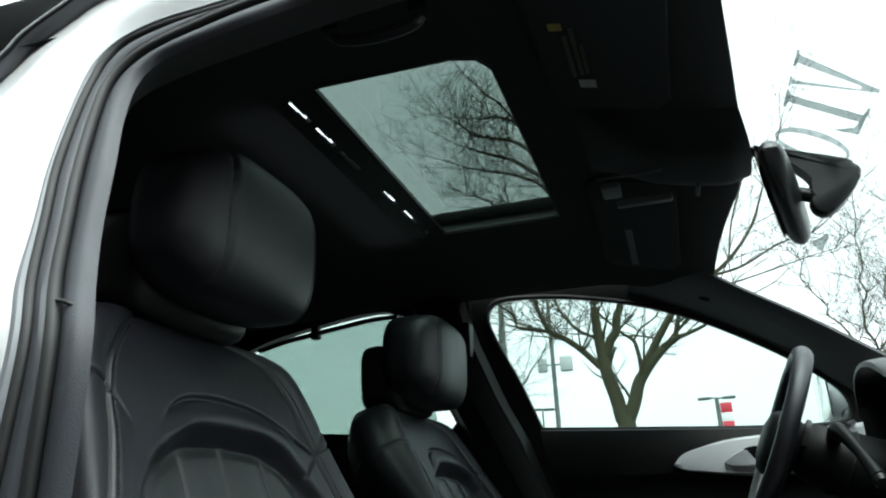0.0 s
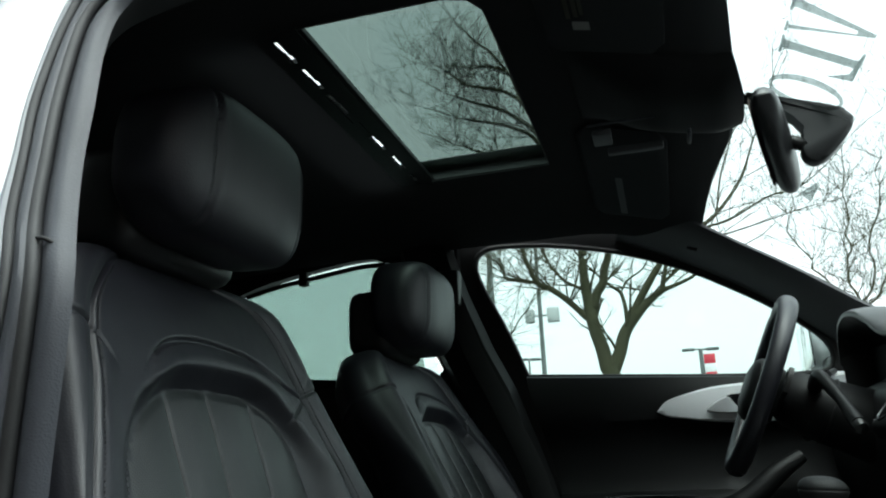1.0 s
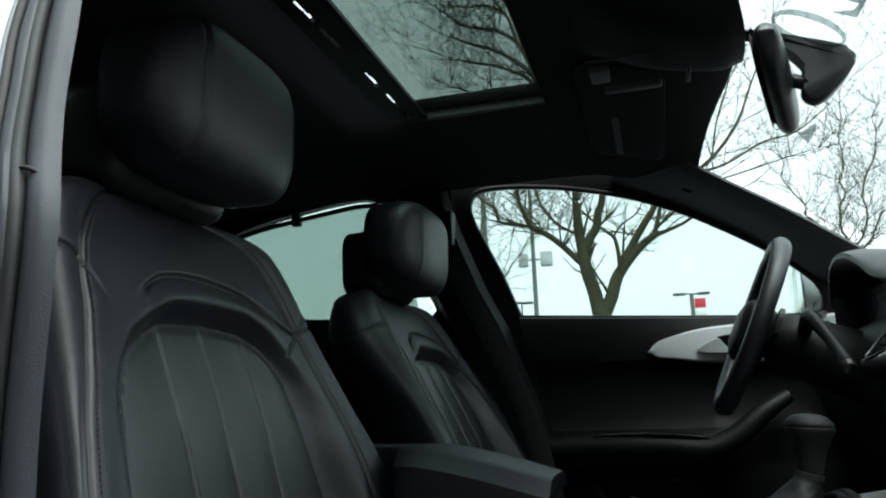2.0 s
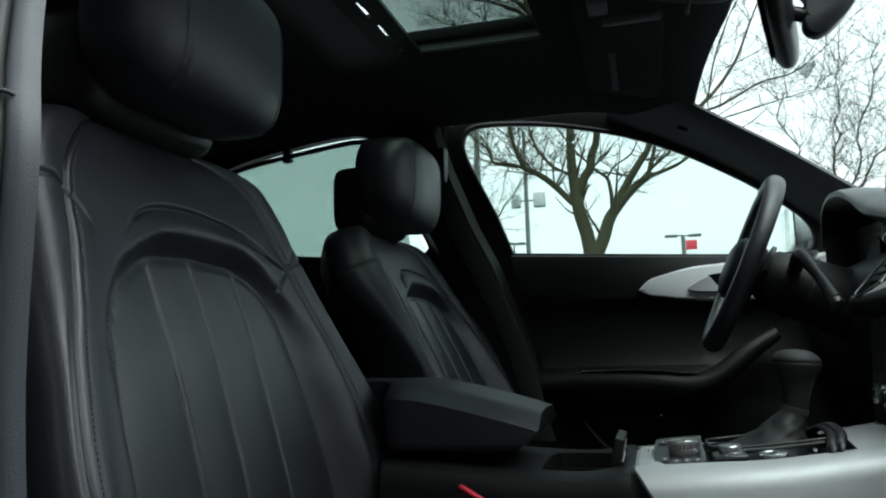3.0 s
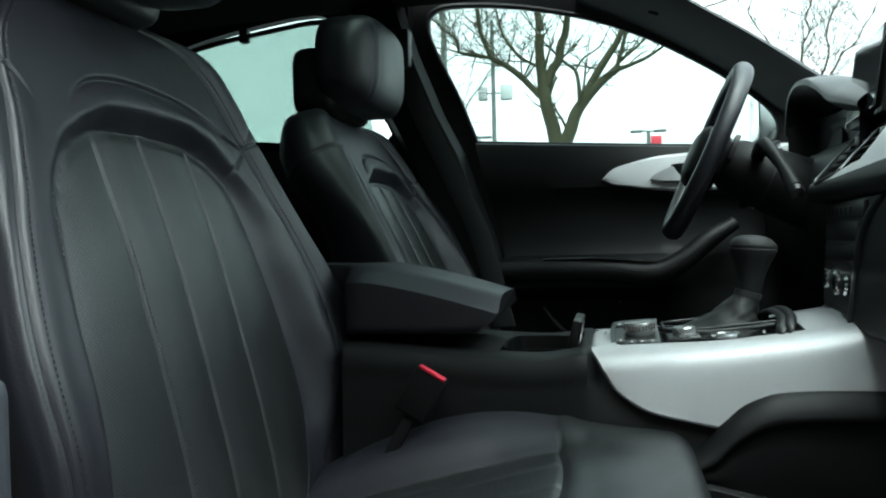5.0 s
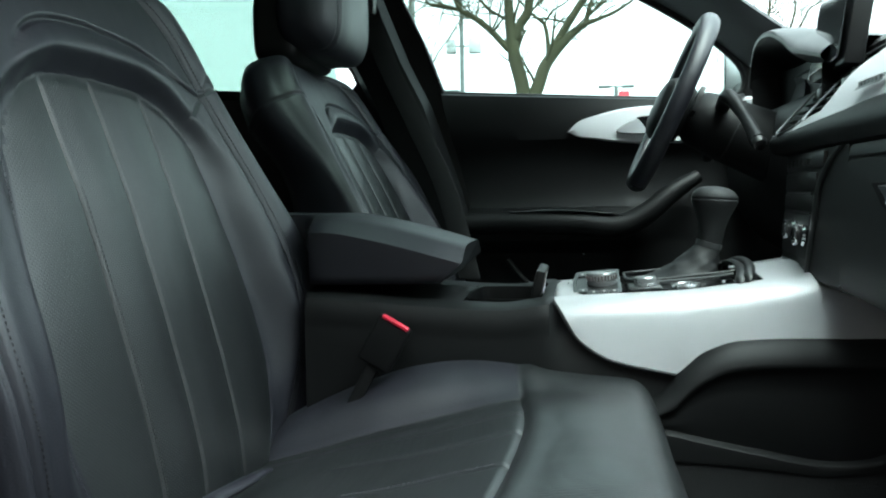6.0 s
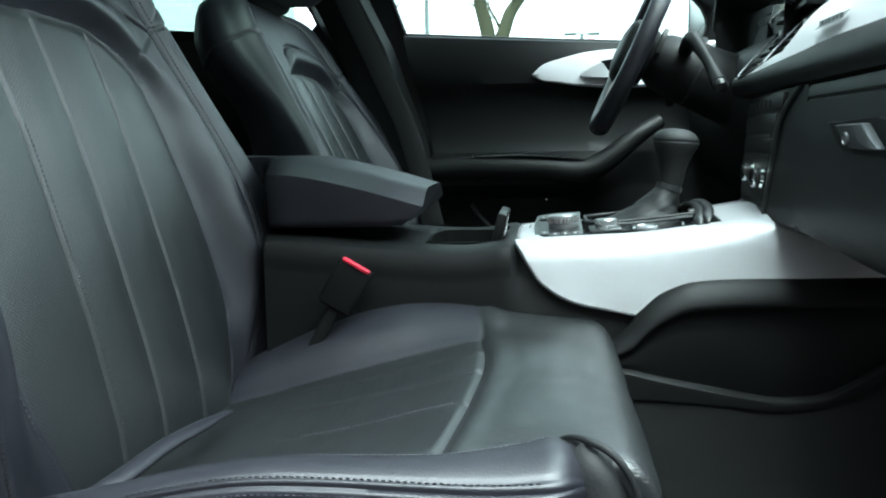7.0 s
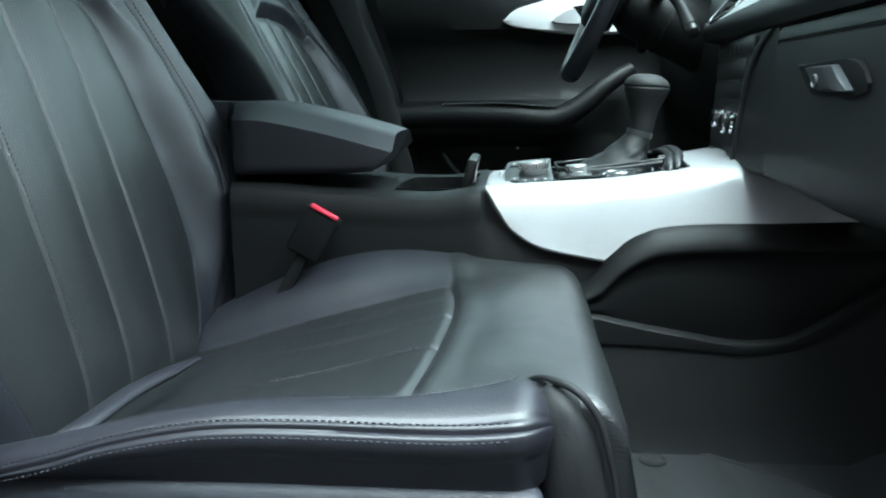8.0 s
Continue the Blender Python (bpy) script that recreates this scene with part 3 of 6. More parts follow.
    part("side_trim", box(-0.20, 0.305, -0.242, -0.215, 0.30, 0.455, 0.010, 3), SEAL_GREY, seat, "grey plastic seat side trim")
    part("base", box(-0.15, 0.30, -0.20, 0.20, 0.27, 0.36, 0.01), HARD_BLACK, seat, "black seat frame and rails")


def front_seat():
    seat = thing("front_seat", "black leather front seat with fluted perforated middle", "seat", (0, -0.360, 0), "front seats")
    back_stitches(seat_back(seat))
    head_restraint(seat)
    seat_cushion(seat)
    return seat


passenger_seat = front_seat()
driver_seat = copy_thing(passenger_seat, pose(0.025, 0.390, -0.007))
# the driver's seat leans back further, its headrest set lower
for ob in driver_seat.children:
    if ob.name.startswith("backrest"):
        pivot = Vector((-0.235, 0, 0.96))
        ob.matrix_local = Matrix.Translation(pivot) @ pose(0, 0, 0, 0, -9, 0) @ Matrix.Translation(-pivot) @ ob.matrix_local
    if ob.name.startswith("headrest"):
        ob.location += Vector((-0.020, 0, -0.016))
        for piece in ob.children:
            if piece.name.startswith("rear_shell"):
                piece.location += Vector((0.020, 0, 0.004))


# ---- car shell ----
def clean_fill(loops, y, thick, bm=None):
    """A plate in the x-z plane with openings: the first loop is the outline, the others are holes."""
    bm = bm or bmesh.new()
    rims = []
    for yy in (y, y + thick):
        es, rr = [], []
        for lp in loops:
            vs = [bm.verts.new((x, yy, z)) for x, z in lp]
            rr.append(vs)
            es += [bm.edges.new((vs[i], vs[(i + 1) % len(vs)])) for i in range(len(vs))]
        bmesh.ops.triangle_fill(bm, edges=es, use_beauty=True)
        rims.append(rr)
    for a, b in zip(*rims):
        for i in range(len(a)):
            j = (i + 1) % len(a)
            bm.faces.new((a[i], a[j], b[j], b[i]))
    return bm


def smooth2(points, steps=5):
    """A closed, smoothed outline in two dimensions."""
    p = [Vector((a, b, 0)) for a, b in points]
    n = len(p)
    out = []
    for i in range(n):
        a, b, c, d = p[i - 1], p[i], p[(i + 1) % n], p[(i + 2) % n]
        for k in range(steps):
            t = k / steps
            q = 0.5 * (2 * b + (c - a) * t + (2 * a - 5 * b + 4 * c - d) * t * t + (3 * b - a - 3 * c + d) * t ** 3)
            out.append((q.x, q.y))
    return out


tagged(part("floor", box(-1.7, 1.2, -0.70, 0.70, 0.22, 0.265), CARPET, smooth=False), "dark carpet on the car floor", "floor", kind="structure")


def liner_height(x, y):
    return 1.372 - 0.055 * step(0.12, 0.44, x) - 0.05 * step(-0.5, -1.5, x) - (0.075 * (-y / 0.62) ** 3 if y < 0 else 0.05 * (y / 0.66) ** 4)


def front_edge(y):
    return ramp(y, [(-0.69, 0.352), (-0.39, 0.387), (-0.25, 0.404), (-0.10, 0.421), (0.0, 0.434), (0.12, 0.440), (0.22, 0.436), (0.32, 0.424), (0.50, 0.407), (0.70, 0.393)])


ROOF_HOLE = (-0.151, 0.100, -0.300, 0.335)


def headliner():
    bm = bmesh.new()
    x0, x1, y0, y1 = ROOF_HOLE
    xs = [-1.7 + 0.06 * i for i in range(26)] + [x0 + (x1 - x0) * i / 8 for i in range(9)] + [0.14, 0.18, 0.22, 0.26, 0.30, 0.34, 0.38, 0.41, 1.0]
    ys = [-0.572, -0.55, -0.5, -0.42, -0.36] + [y0 + (y1 - y0) * i / 12 for i in range(13)] + [0.40, 0.46, 0.52, 0.58, 0.64, 0.69]
    xs = sorted(xs)
    lo = {}
    for i, x in enumerate(xs):
        for j, y in enumerate(ys):
            xx = front_edge(y) if x == 1.0 else min(x, front_edge(y) - 0.01)
            lo[i, j] = bm.verts.new((xx, y, liner_height(xx, y)))
    for i in range(len(xs) - 1):
        for j in range(len(ys) - 1):
            cx, cy = (xs[i] + xs[i + 1]) / 2, (ys[j] + ys[j + 1]) / 2
            if x0 < cx < x1 and y0 < cy < y1:
                continue
            slot = -0.215 < cx < x0 and y0 < cy < y1
            if slot:
                continue
            bm.faces.new((lo[i, j], lo[i, j + 1], lo[i + 1, j + 1], lo[i + 1, j]))
    bmesh.ops.solidify(bm, geom=bm.faces[:], thickness=-0.012)
    tagged(part("ceiling", bm, LINER), "black cloth headliner of the car", "headliner", kind="structure")
    # outer roof skin over it
    bm = bmesh.new()
    grid = {}
    for i, x in enumerate(xs):
        for j, y in enumerate(ys):
            xx = front_edge(y) if x == 1.0 else min(x, front_edge(y) - 0.01)
            grid[i, j] = bm.verts.new((xx, y * (0.96 if y < 0 else 1.03), liner_height(xx, y) + 0.05 + (0.04 * (y / 0.57) ** 2 if y < 0 else 0.0)))
    for i in range(len(xs) - 1):
        for j in range(len(ys) - 1):
            cx, cy = (xs[i] + xs[i + 1]) / 2, (ys[j] + ys[j + 1]) / 2
            if -0.33 < cx < x1 and y0 < cy < y1:
                continue
            bm.faces.new((grid[i, j], grid[i, j + 1], grid[i + 1, j + 1], grid[i + 1, j]))
    tagged(part("roof", bm, WHITE_PAINT), "white painted steel car roof", "roof", kind="structure")


headliner()


def sunroof():
    x0, x1, y0, y1 = ROOF_HOLE
    roof = thing("sunroof", "tinted glass sunroof with its blind slid open", "sunroof", (0, 0, 1.38))
    z = 1.40 - 1.38
    r = 0.045
    rim = [(x0, y0), (x1 - r, y0), (x1 - 0.3 * r, y0 + 0.3 * r), (x1, y0 + r), (x1, y1), (x0, y1)]
    bm = prism([(x0 - 0.06, y0 - 0.05), (x1 + 0.05, y0 - 0.05), (x1 + 0.05, y1 + 0.07), (x0 - 0.06, y1 + 0.07)], "z", z + 0.004, z + 0.008)
    pane = part("pane", bm, TINTED, roof, "green tinted glass pane", smooth=False)
    # reveal: a rim whose near front corner is rounded, from the cloth up to the glass
    bm = loft([[Vector((x, y, liner_height(x, y) - 1.384)) for x, y in rim], [Vector((x - (0.03 if x == x0 else 0.0), y + (0.04 if y == y1 else 0.0), z + 0.003)) for x, y in rim]], caps=False)
    part("reveal", bm, LINER, roof, "black plastic rim", smooth=False)
    bm = bmesh.new()
    corner = [(x1, y0), (x1 - r, y0), (x1 - 0.3 * r, y0 + 0.3 * r), (x1, y0 + r)]
    part("corner_fillet", prism(corner, "z", -0.012, z), HARD_BLACK, roof, smooth=False)
    # louvred bar behind the opening: slots let the sky through
    slots = [(-0.268, -0.206), (-0.185, -0.119), (-0.096, -0.024), (0.082, 0.147), (0.183, 0.253), (0.285, 0.323)]
    bm = bmesh.new()

    def bar_x(y):
        return -0.2025 + 0.031 * (y + 0.276)
    yy = y0
    for a, b in slots + [(y1, y1)]:
        k = bar_x((yy + a) / 2)
        if a > yy:
            box(k - 0.0055, k + 0.0055, yy, a, -0.012, -0.004, bm=bm)
        yy = b
    for n in range(8):
        a, b = y0 - 0.01 + (y1 - y0 + 0.02) * n / 8, y0 - 0.01 + (y1 - y0 + 0.02) * (n + 1) / 8
        k = bar_x((a + b) / 2)
        box(-0.225, k - 0.0055, a, b, -0.012, -0.004, bm=bm)
        box(k + 0.0055, x0 + 0.002, a, b, -0.012, -0.004, bm=bm)
    part("louvre_bar", bm, HARD_BLACK, roof, "black bar with a row of slots", smooth=False)
    for n, (a, b) in enumerate(slots):
        bm = bmesh.new()
        if n == 2:
            k = a + 0.006
            while k < b - 0.004:
                box(bar_x(k) - 0.0055, bar_x(k) + 0.0055, k, k + 0.0035, -0.011, -0.006, bm=bm)
                k += 0.0085
            part("louvre", bm, HARD_BLACK, roof, smooth=False)
    return roof


sunroof()

# driver's side: the window opening between door top, pillars and roof
WINDOW = smooth2([(-0.030, 0.9815), (-0.042, 0.983), (-0.048, 0.995), (-0.087, 1.094), (-0.143, 1.214), (-0.160, 1.275), (-0.143, 1.311), (-0.091, 1.319), (0.009, 1.311), (0.107, 1.294), (0.227, 1.263), (0.342, 1.217), (0.439, 1.164), (0.543, 1.096), (0.628, 1.02), (0.637, 0.965), (0.60, 0.948), (0.458, 0.950), (0.2, 0.966)], 4)
REAR_WINDOW = smooth2([(-0.262, 0.995), (-0.30, 1.10), (-0.37, 1.28), (-0.405, 1.306), (-0.46, 1.318), (-0.60, 1.304), (-0.78, 1.270), (-0.95, 1.20), (-1.02, 1.12), (-0.98, 1.04), (-0.76, 1.026), (-0.53, 1.005)], 4)
side = clean_fill([[(-0.20, 0.24), (-0.20, 1.40), (0.26, 1.38), (0.38, 1.268), (0.60, 1.128), (0.95, 0.93), (0.95, 0.24)], WINDOW], 0.735, 0.03)
tagged(part("wall_left", side, HARD_BLACK, smooth=False), "dark inner frame of the driver's door", "door frame", kind="structure")
side = clean_fill([[(-0.20, 0.24), (-1.5, 0.24), (-1.5, 1.36), (-0.20, 1.40)], REAR_WINDOW], 0.705, 0.03)
tagged(part("wall_left_rear", side, HARD_BLACK, smooth=False), "dark inner frame of the rear door", "door frame", kind="structure")
tagged(part("wall_rear", box(-1.62, -1.55, -0.72, 0.72, 0.2, 1.36), LINER, smooth=False), "black cloth at the back of the cabin", "wall", kind="structure")
tagged(part("wall_right_rear", box(-1.6, -0.30, -0.76, -0.70, 0.2, 1.02), SOFT_BLACK, smooth=False), "black rear door lining", "wall", kind="structure")
# unseen plate, added to keep outside light off the headrests and seat flanks
side = clean_fill([[(-0.52, 1.00), (-1.55, 1.00), (-1.55, 1.30), (-0.75, 1.33), (-0.62, 1.31), (-0.52, 1.20)], [(-0.66, 1.05), (-0.72, 1.25), (-0.90, 1.24), (-1.30, 1.20), (-1.35, 1.05)]], -0.66, 0.03)
for v in side.verts:
    v.co.y += 0.34 * (v.co.z - 1.0)
tagged(part("wall_right_window", side, HARD_BLACK, smooth=False), "unseen dark plate closing off the rear door side", "door frame", kind="structure")
# unseen pane, added along with the plate
tagged(part("window_4", prism([(-0.62, 1.02), (-0.68, 1.10), (-1.36, 1.10), (-1.38, 1.02)], "y", -0.628, -0.632), TINTED, smooth=False), "unseen tinted pane on the rear door side", "window", kind="structure")
tagged(part("wall_front", box(1.05, 1.10, -0.72, 0.72, 0.2, 0.93), HARD_BLACK, smooth=False), "black bulkhead", "wall", kind="structure")


def rubber_edge(name, outline, y, r, label):
    pts = [Vector((x, y, z)) for x, z in outline]
    rings = []
    n = len(pts)
    for i, p in enumerate(pts):
        d = (pts[(i + 1) % n] - pts[i - 1]).normalized()
        s = Vector((d.z, 0, -d.x))
        rings.append([p + s * math.cos(t) * r + Vector((0, 1, 0)) * math.sin(t) * r for t in (2 * math.pi * k / 8 for k in range(8))])
    bm = loft(rings + [rings[0]], caps=False)
    bmesh.ops.remove_doubles(bm, verts=bm.verts, dist=1e-5)
    return tagged(part(name, bm, RUBBER), label, "window seal", kind="structure")


rubber_edge("trim_window_seal", WINDOW, 0.736, 0.006, "black rubber seal round the window")
tagged(part("window_1", prism([(-0.19, 0.93), (0.66, 0.93), (0.66, 1.0), (0.545, 1.105), (0.44, 1.172), (0.342, 1.225), (0.227, 1.27), (0.10, 1.302), (-0.09, 1.335), (-0.175, 1.33)], "y", 0.748, 0.752), GREEN, smooth=False), "clear side window glass", "window", kind="structure")
tagged(part("window_2", prism([(-0.25, 0.98), (-0.30, 1.11), (-0.36, 1.30), (-0.46, 1.33), (-0.60, 1.318), (-0.78, 1.285), (-0.95, 1.215), (-1.04, 1.12), (-0.99, 1.02)], "y", 0.716, 0.720), GREEN, smooth=False), "clear rear door window glass", "window", kind="structure")


def sun_blind():
    blind = thing("sun_blind", "green-grey mesh sun blind drawn up in the rear window", "sun blind", (-0.6, 0.70, 1.0))
    o = Vector((0.6, -0.70, -1.0))
    top = smooth2([(-0.300, 1.055), (-0.36, 1.235), (-0.42, 1.291), (-0.52, 1.288), (-0.63, 1.274), (-0.77, 1.250), (-0.92, 1.17), (-0.98, 1.06), (-0.9, 0.99), (-0.5, 0.985), (-0.32, 0.985)], 4)
    part("mesh", clean_fill([[(x + o.x, z + o.z) for x, z in top]], -0.002, 0.0015), BLIND, blind, "translucent green-grey mesh", smooth=False)
    part("rod", tube([Vector((x, 0.698, z)) + o for x, z in ((-0.395, 1.296), (-0.46, 1.297), (-0.55, 1.287), (-0.63, 1.277), (-0.72, 1.264), (-0.80, 1.247))], 0.0055, flat=1.2), HARD_BLACK, blind, "black upper rod")
    part("hook", box(0.6 - 0.642, 0.6 - 0.618, -0.010, 0.012, 1.262 - 1.0, 1.30 - 1.0, 0.004), HARD_BLACK, blind, "black plastic hook")


sun_blind()


def a_pillar():
    """Lining of the far windscreen pillar."""
    low = smooth_path([(0.20, 0.715, 1.300), (0.28, 0.718, 1.262), (0.342, 0.722, 1.232), (0.439, 0.722, 1.176), (0.543, 0.722, 1.106), (0.63, 0.722, 1.03), (0.72, 0.722, 0.955)], 6)
    high = smooth_path([(0.26, 0.625, 1.330), (0.33, 0.605, 1.313), (0.384, 0.60, 1.286), (0.47, 0.605, 1.230), (0.576, 0.615, 1.163), (0.708, 0.625, 1.070), (0.85, 0.64, 0.975)], 6)
    rings = []
    out = Vector((-0.25, -0.8, 0.1)).normalized()
    for a, b in zip(low, high):
        k = step(0.22, 0.40, a.x)
        rings.append([a + Vector((0, 0.03, 0)), a, a.lerp(b, 0.12) + out * 0.004, a.lerp(b, 0.4) + out * 0.018 * k, a.lerp(b, 0.7) + out * 0.020 * k, a.lerp(b, 0.93) + out * 0.010 * k, b, b + Vector((0.03, 0.05, -0.03))])
    bm = loft(rings)
    ob = tagged(part("trim_pillar", bm, SOFT_PILLAR), "dark grey windscreen pillar lining", "pillar trim", kind="structure")
    tag = box(-0.012, 0.012, -0.002, 0.002, -0.006, 0.006, 0.001)
    bmesh.ops.transform(tag, matrix=pose(0.372, 0.664, 1.243, 10, 27, -20), verts=tag.verts)
    part("tag", tag, HARD_BLACK, ob)


SOFT_PILLAR = material("grey_pillar_cloth", (0.072, 0.075, 0.081), 0.45, grain=0.5, grain_size=900)
a_pillar()

# far middle pillar and its belt
pillar = loft([[Vector((x + dx, y, z)) for dx, y in ((-0.16, 0.70), (-0.14, 0.665), (-0.07, 0.650), (-0.030, 0.665), (-0.015, 0.70))] for x, y, z in ((0.06, 0, 0.60), (0.02, 0, 0.75), (-0.05, 0, 0.95), (-0.10, 0, 1.05), (-0.16, 0, 1.2), (-0.19, 0, 1.30), (-0.20, 0, 1.36))])
tagged(part("trim_middle_pillar", pillar, SOFT_BLACK), "black middle pillar lining", "pillar trim", kind="structure")


def seat_belt(x, y, z, side):
    belt = thing("seat_belt", "dark grey seat belt webbing hanging at the middle pillar", "seat belt", (x, y, z))
    pts = [Vector((-0.200, 0.635 * side - y, 1.18 - z)), Vector((-0.155, 0.625 * side - y, 1.05 - z)), Vector((-0.085, 0.622 * side - y, 0.9 - z)), Vector((-0.02, 0.622 * side - y, 0.75 - z)), Vector((0.03, 0.63 * side - y, 0.55 - z))]
    path = smooth_path(pts, 6)
    rings = [[p + Vector((-0.024, 0, -0.002)), p + Vector((-0.02, -0.0015 * side, 0)), p + Vector((0.02, -0.0015 * side, 0)), p + Vector((0.024, 0, 0.002))] for p in path]
    part("webbing", loft(rings), BELT_WEB, belt)
    part("anchor", box(-0.235, -0.175, 0.62 * side - y - 0.012, 0.62 * side - y + 0.03, 1.15 - z, 1.24 - z, 0.008), HARD_BLACK, belt, "black belt anchor")
    return belt


seat_belt(0.0, 0.62, 0.55, 1)


# ---- windscreen, visors, overhead console, mirror ----
def windscreen_at(x, y):
    return 1.318 - 0.60 * (x - 0.438) - 0.10 * y * y


ys = [-0.66 + 1.32 * i / 16 for i in range(17)]
rows = []
for k in range(9):
    rows.append([Vector((front_edge(y) - 0.01 + (1.02 - 0.25 * y * y - front_edge(y)) * k / 8, y, windscreen_at(front_edge(y) - 0.01 + (1.02 - 0.25 * y * y - front_edge(y)) * k / 8, y))) for y in ys])
screen_bm = loft(rows, closed=False)
tagged(part("window_3", screen_bm, CLEAR), "clear windscreen glass", "windscreen", kind="structure")


def letter(name, strokes):
    """A flat white-grey letter on the inside of the glass: strokes are outlines in (across, up)."""
    bm = bmesh.new()
    for s in strokes:
        vs = []
        for a, u in s:
            x = 0.558 - u * 0.086
            a += 0.003 + 0.009 * step(-0.22, -0.06, a)
            vs.append(bm.verts.new((x, a, windscreen_at(x, a) - 0.004)))
        bm.faces.new(vs)
    bmesh.ops.solidify(bm, geom=bm.faces[:], thickness=0.0008)
    return bm


LETTER = glass("grey_window_lettering", (0.45, 0.48, 0.47), 0.6)
words = thing("window_lettering", "pale grey serif letters stuck on the windscreen", "lettering", (0, 0, 0))
V_SHAPE = [[(-0.288, 1.0), (-0.248, 1.0), (-0.248, 0.97), (-0.258, 0.96), (-0.243, 0.20), (-0.235, 0.20), (-0.214, 0.96), (-0.222, 0.97), (-0.222, 1.0), (-0.196, 1.0), (-0.196, 0.97), (-0.204, 0.96), (-0.238, 0.0), (-0.246, 0.0), (-0.279, 0.96), (-0.288, 0.97)]]
L_SHAPE = [[(-0.188, 1.0), (-0.142, 1.0), (-0.142, 0.97), (-0.156, 0.95), (-0.156, 0.06), (-0.140, 0.08), (-0.130, 0.18), (-0.121, 0.30), (-0.118, 0.30), (-0.124, 0.0), (-0.196, 0.0), (-0.196, 0.03), (-0.176, 0.05), (-0.176, 0.95), (-0.188, 0.97)]]
O_OUT = [(-0.056 + 0.046 * math.cos(t), 0.5 + 0.52 * math.sin(t)) for t in (2 * math.pi * i / 32 for i in range(32))]
O_IN = [(-0.056 + 0.028 * math.cos(t), 0.5 + 0.47 * math.sin(t)) for t in (2 * math.pi * i / 32 for i in range(32))]
part("letter", letter("V", V_SHAPE), LETTER, words, smooth=False)
part("letter", letter("L", L_SHAPE), LETTER, words, smooth=False)
part("letter", letter("O", [[O_OUT[i], O_OUT[(i + 1) % 32], O_IN[(i + 1) % 32], O_IN[i]] for i in range(32)]), LETTER, words, smooth=False)
part("letter", letter("bar", [[(0.308, 0.058), (0.241, -0.14), (0.257, -0.20), (0.281, -0.186), (0.328, -0.174)]]), LETTER, words, smooth=False)


def visor(y0, y1, name, label):
    v = thing(name, label, "sun visor", (0.25, (y0 + y1) / 2, 1.31))
    h = (y1 - y0) / 2
    rows = []
    for i in range(13):
        y = -h + 2 * h * i / 12
        e = max(0, abs(y) - h + 0.03) / 0.03
        k = math.sqrt(max(0.02, 1 - e * e))
        yy = y + (y0 + y1) / 2
        ring = []
        for t in range(20):
            a = 2 * math.pi * t / 20
            px = math.copysign(abs(math.cos(a)) ** 0.5, math.cos(a)) * 0.080 * (0.75 + 0.25 * k)
            pz = math.copysign(abs(math.sin(a)) ** 0.7, math.sin(a)) * 0.009 * k
            ring.append(Vector((px, y, pz + liner_height(0.25 + px, yy) - 1.31 - 0.012)))
        rows.append(ring)
    part("panel", loft(rows), LINER_VISOR, v)
    return v


CONSOLE_GREY = material("soft_overhead_plastic", (0.022, 0.0232, 0.0245), 0.55, grain=0.15, grain_size=700, spec=0.4)
LINER_VISOR = material("black_visor_cloth", (0.031, 0.0330, 0.0350), 0.9, grain=0.5, grain_size=1000, spec=0.12)
near_visor = visor(-0.56, -0.13, "sun_visor", "black cloth sun visor with a warning label")
far_visor = visor(0.15, 0.58, "sun_visor", "black cloth sun visor with a vanity mirror cover")


def visor_mark(x0, x1, y0, y1, mat, name, owner):
    bm = bmesh.new()
    zs = []
    for x, y in ((x0, y0), (x1, y0), (x1, y1), (x0, y1)):
        zs.append(bm.verts.new((x - owner.location.x, y - owner.location.y, liner_height(x, y) - 0.0225 - owner.location.z)))
    bm.faces.new(zs)
    bmesh.ops.solidify(bm, geom=bm.faces[:], thickness=0.0006)
    return part(name, bm, mat, owner, smooth=False)


visor_mark(0.214, 0.236, -0.233, -0.210, LABEL_WHITE, "label_mark", near_visor)
visor_mark(0.208, 0.214, -0.352, -0.240, LABEL_DIM, "label_line", near_visor)
visor_mark(0.218, 0.224, -0.372, -0.245, LABEL_DIM, "label_line", near_visor)
visor_mark(0.226, 0.231, -0.330, -0.250, LABEL_DIM, "label_line", near_visor)
visor_mark(0.196, 0.212, -0.385, -0.366, LABEL_YELLOW, "label_mark", near_visor)
visor_mark(0.226, 0.240, 0.37, 0.55, SOFT_PILLAR, "mirror_cover", far_visor)


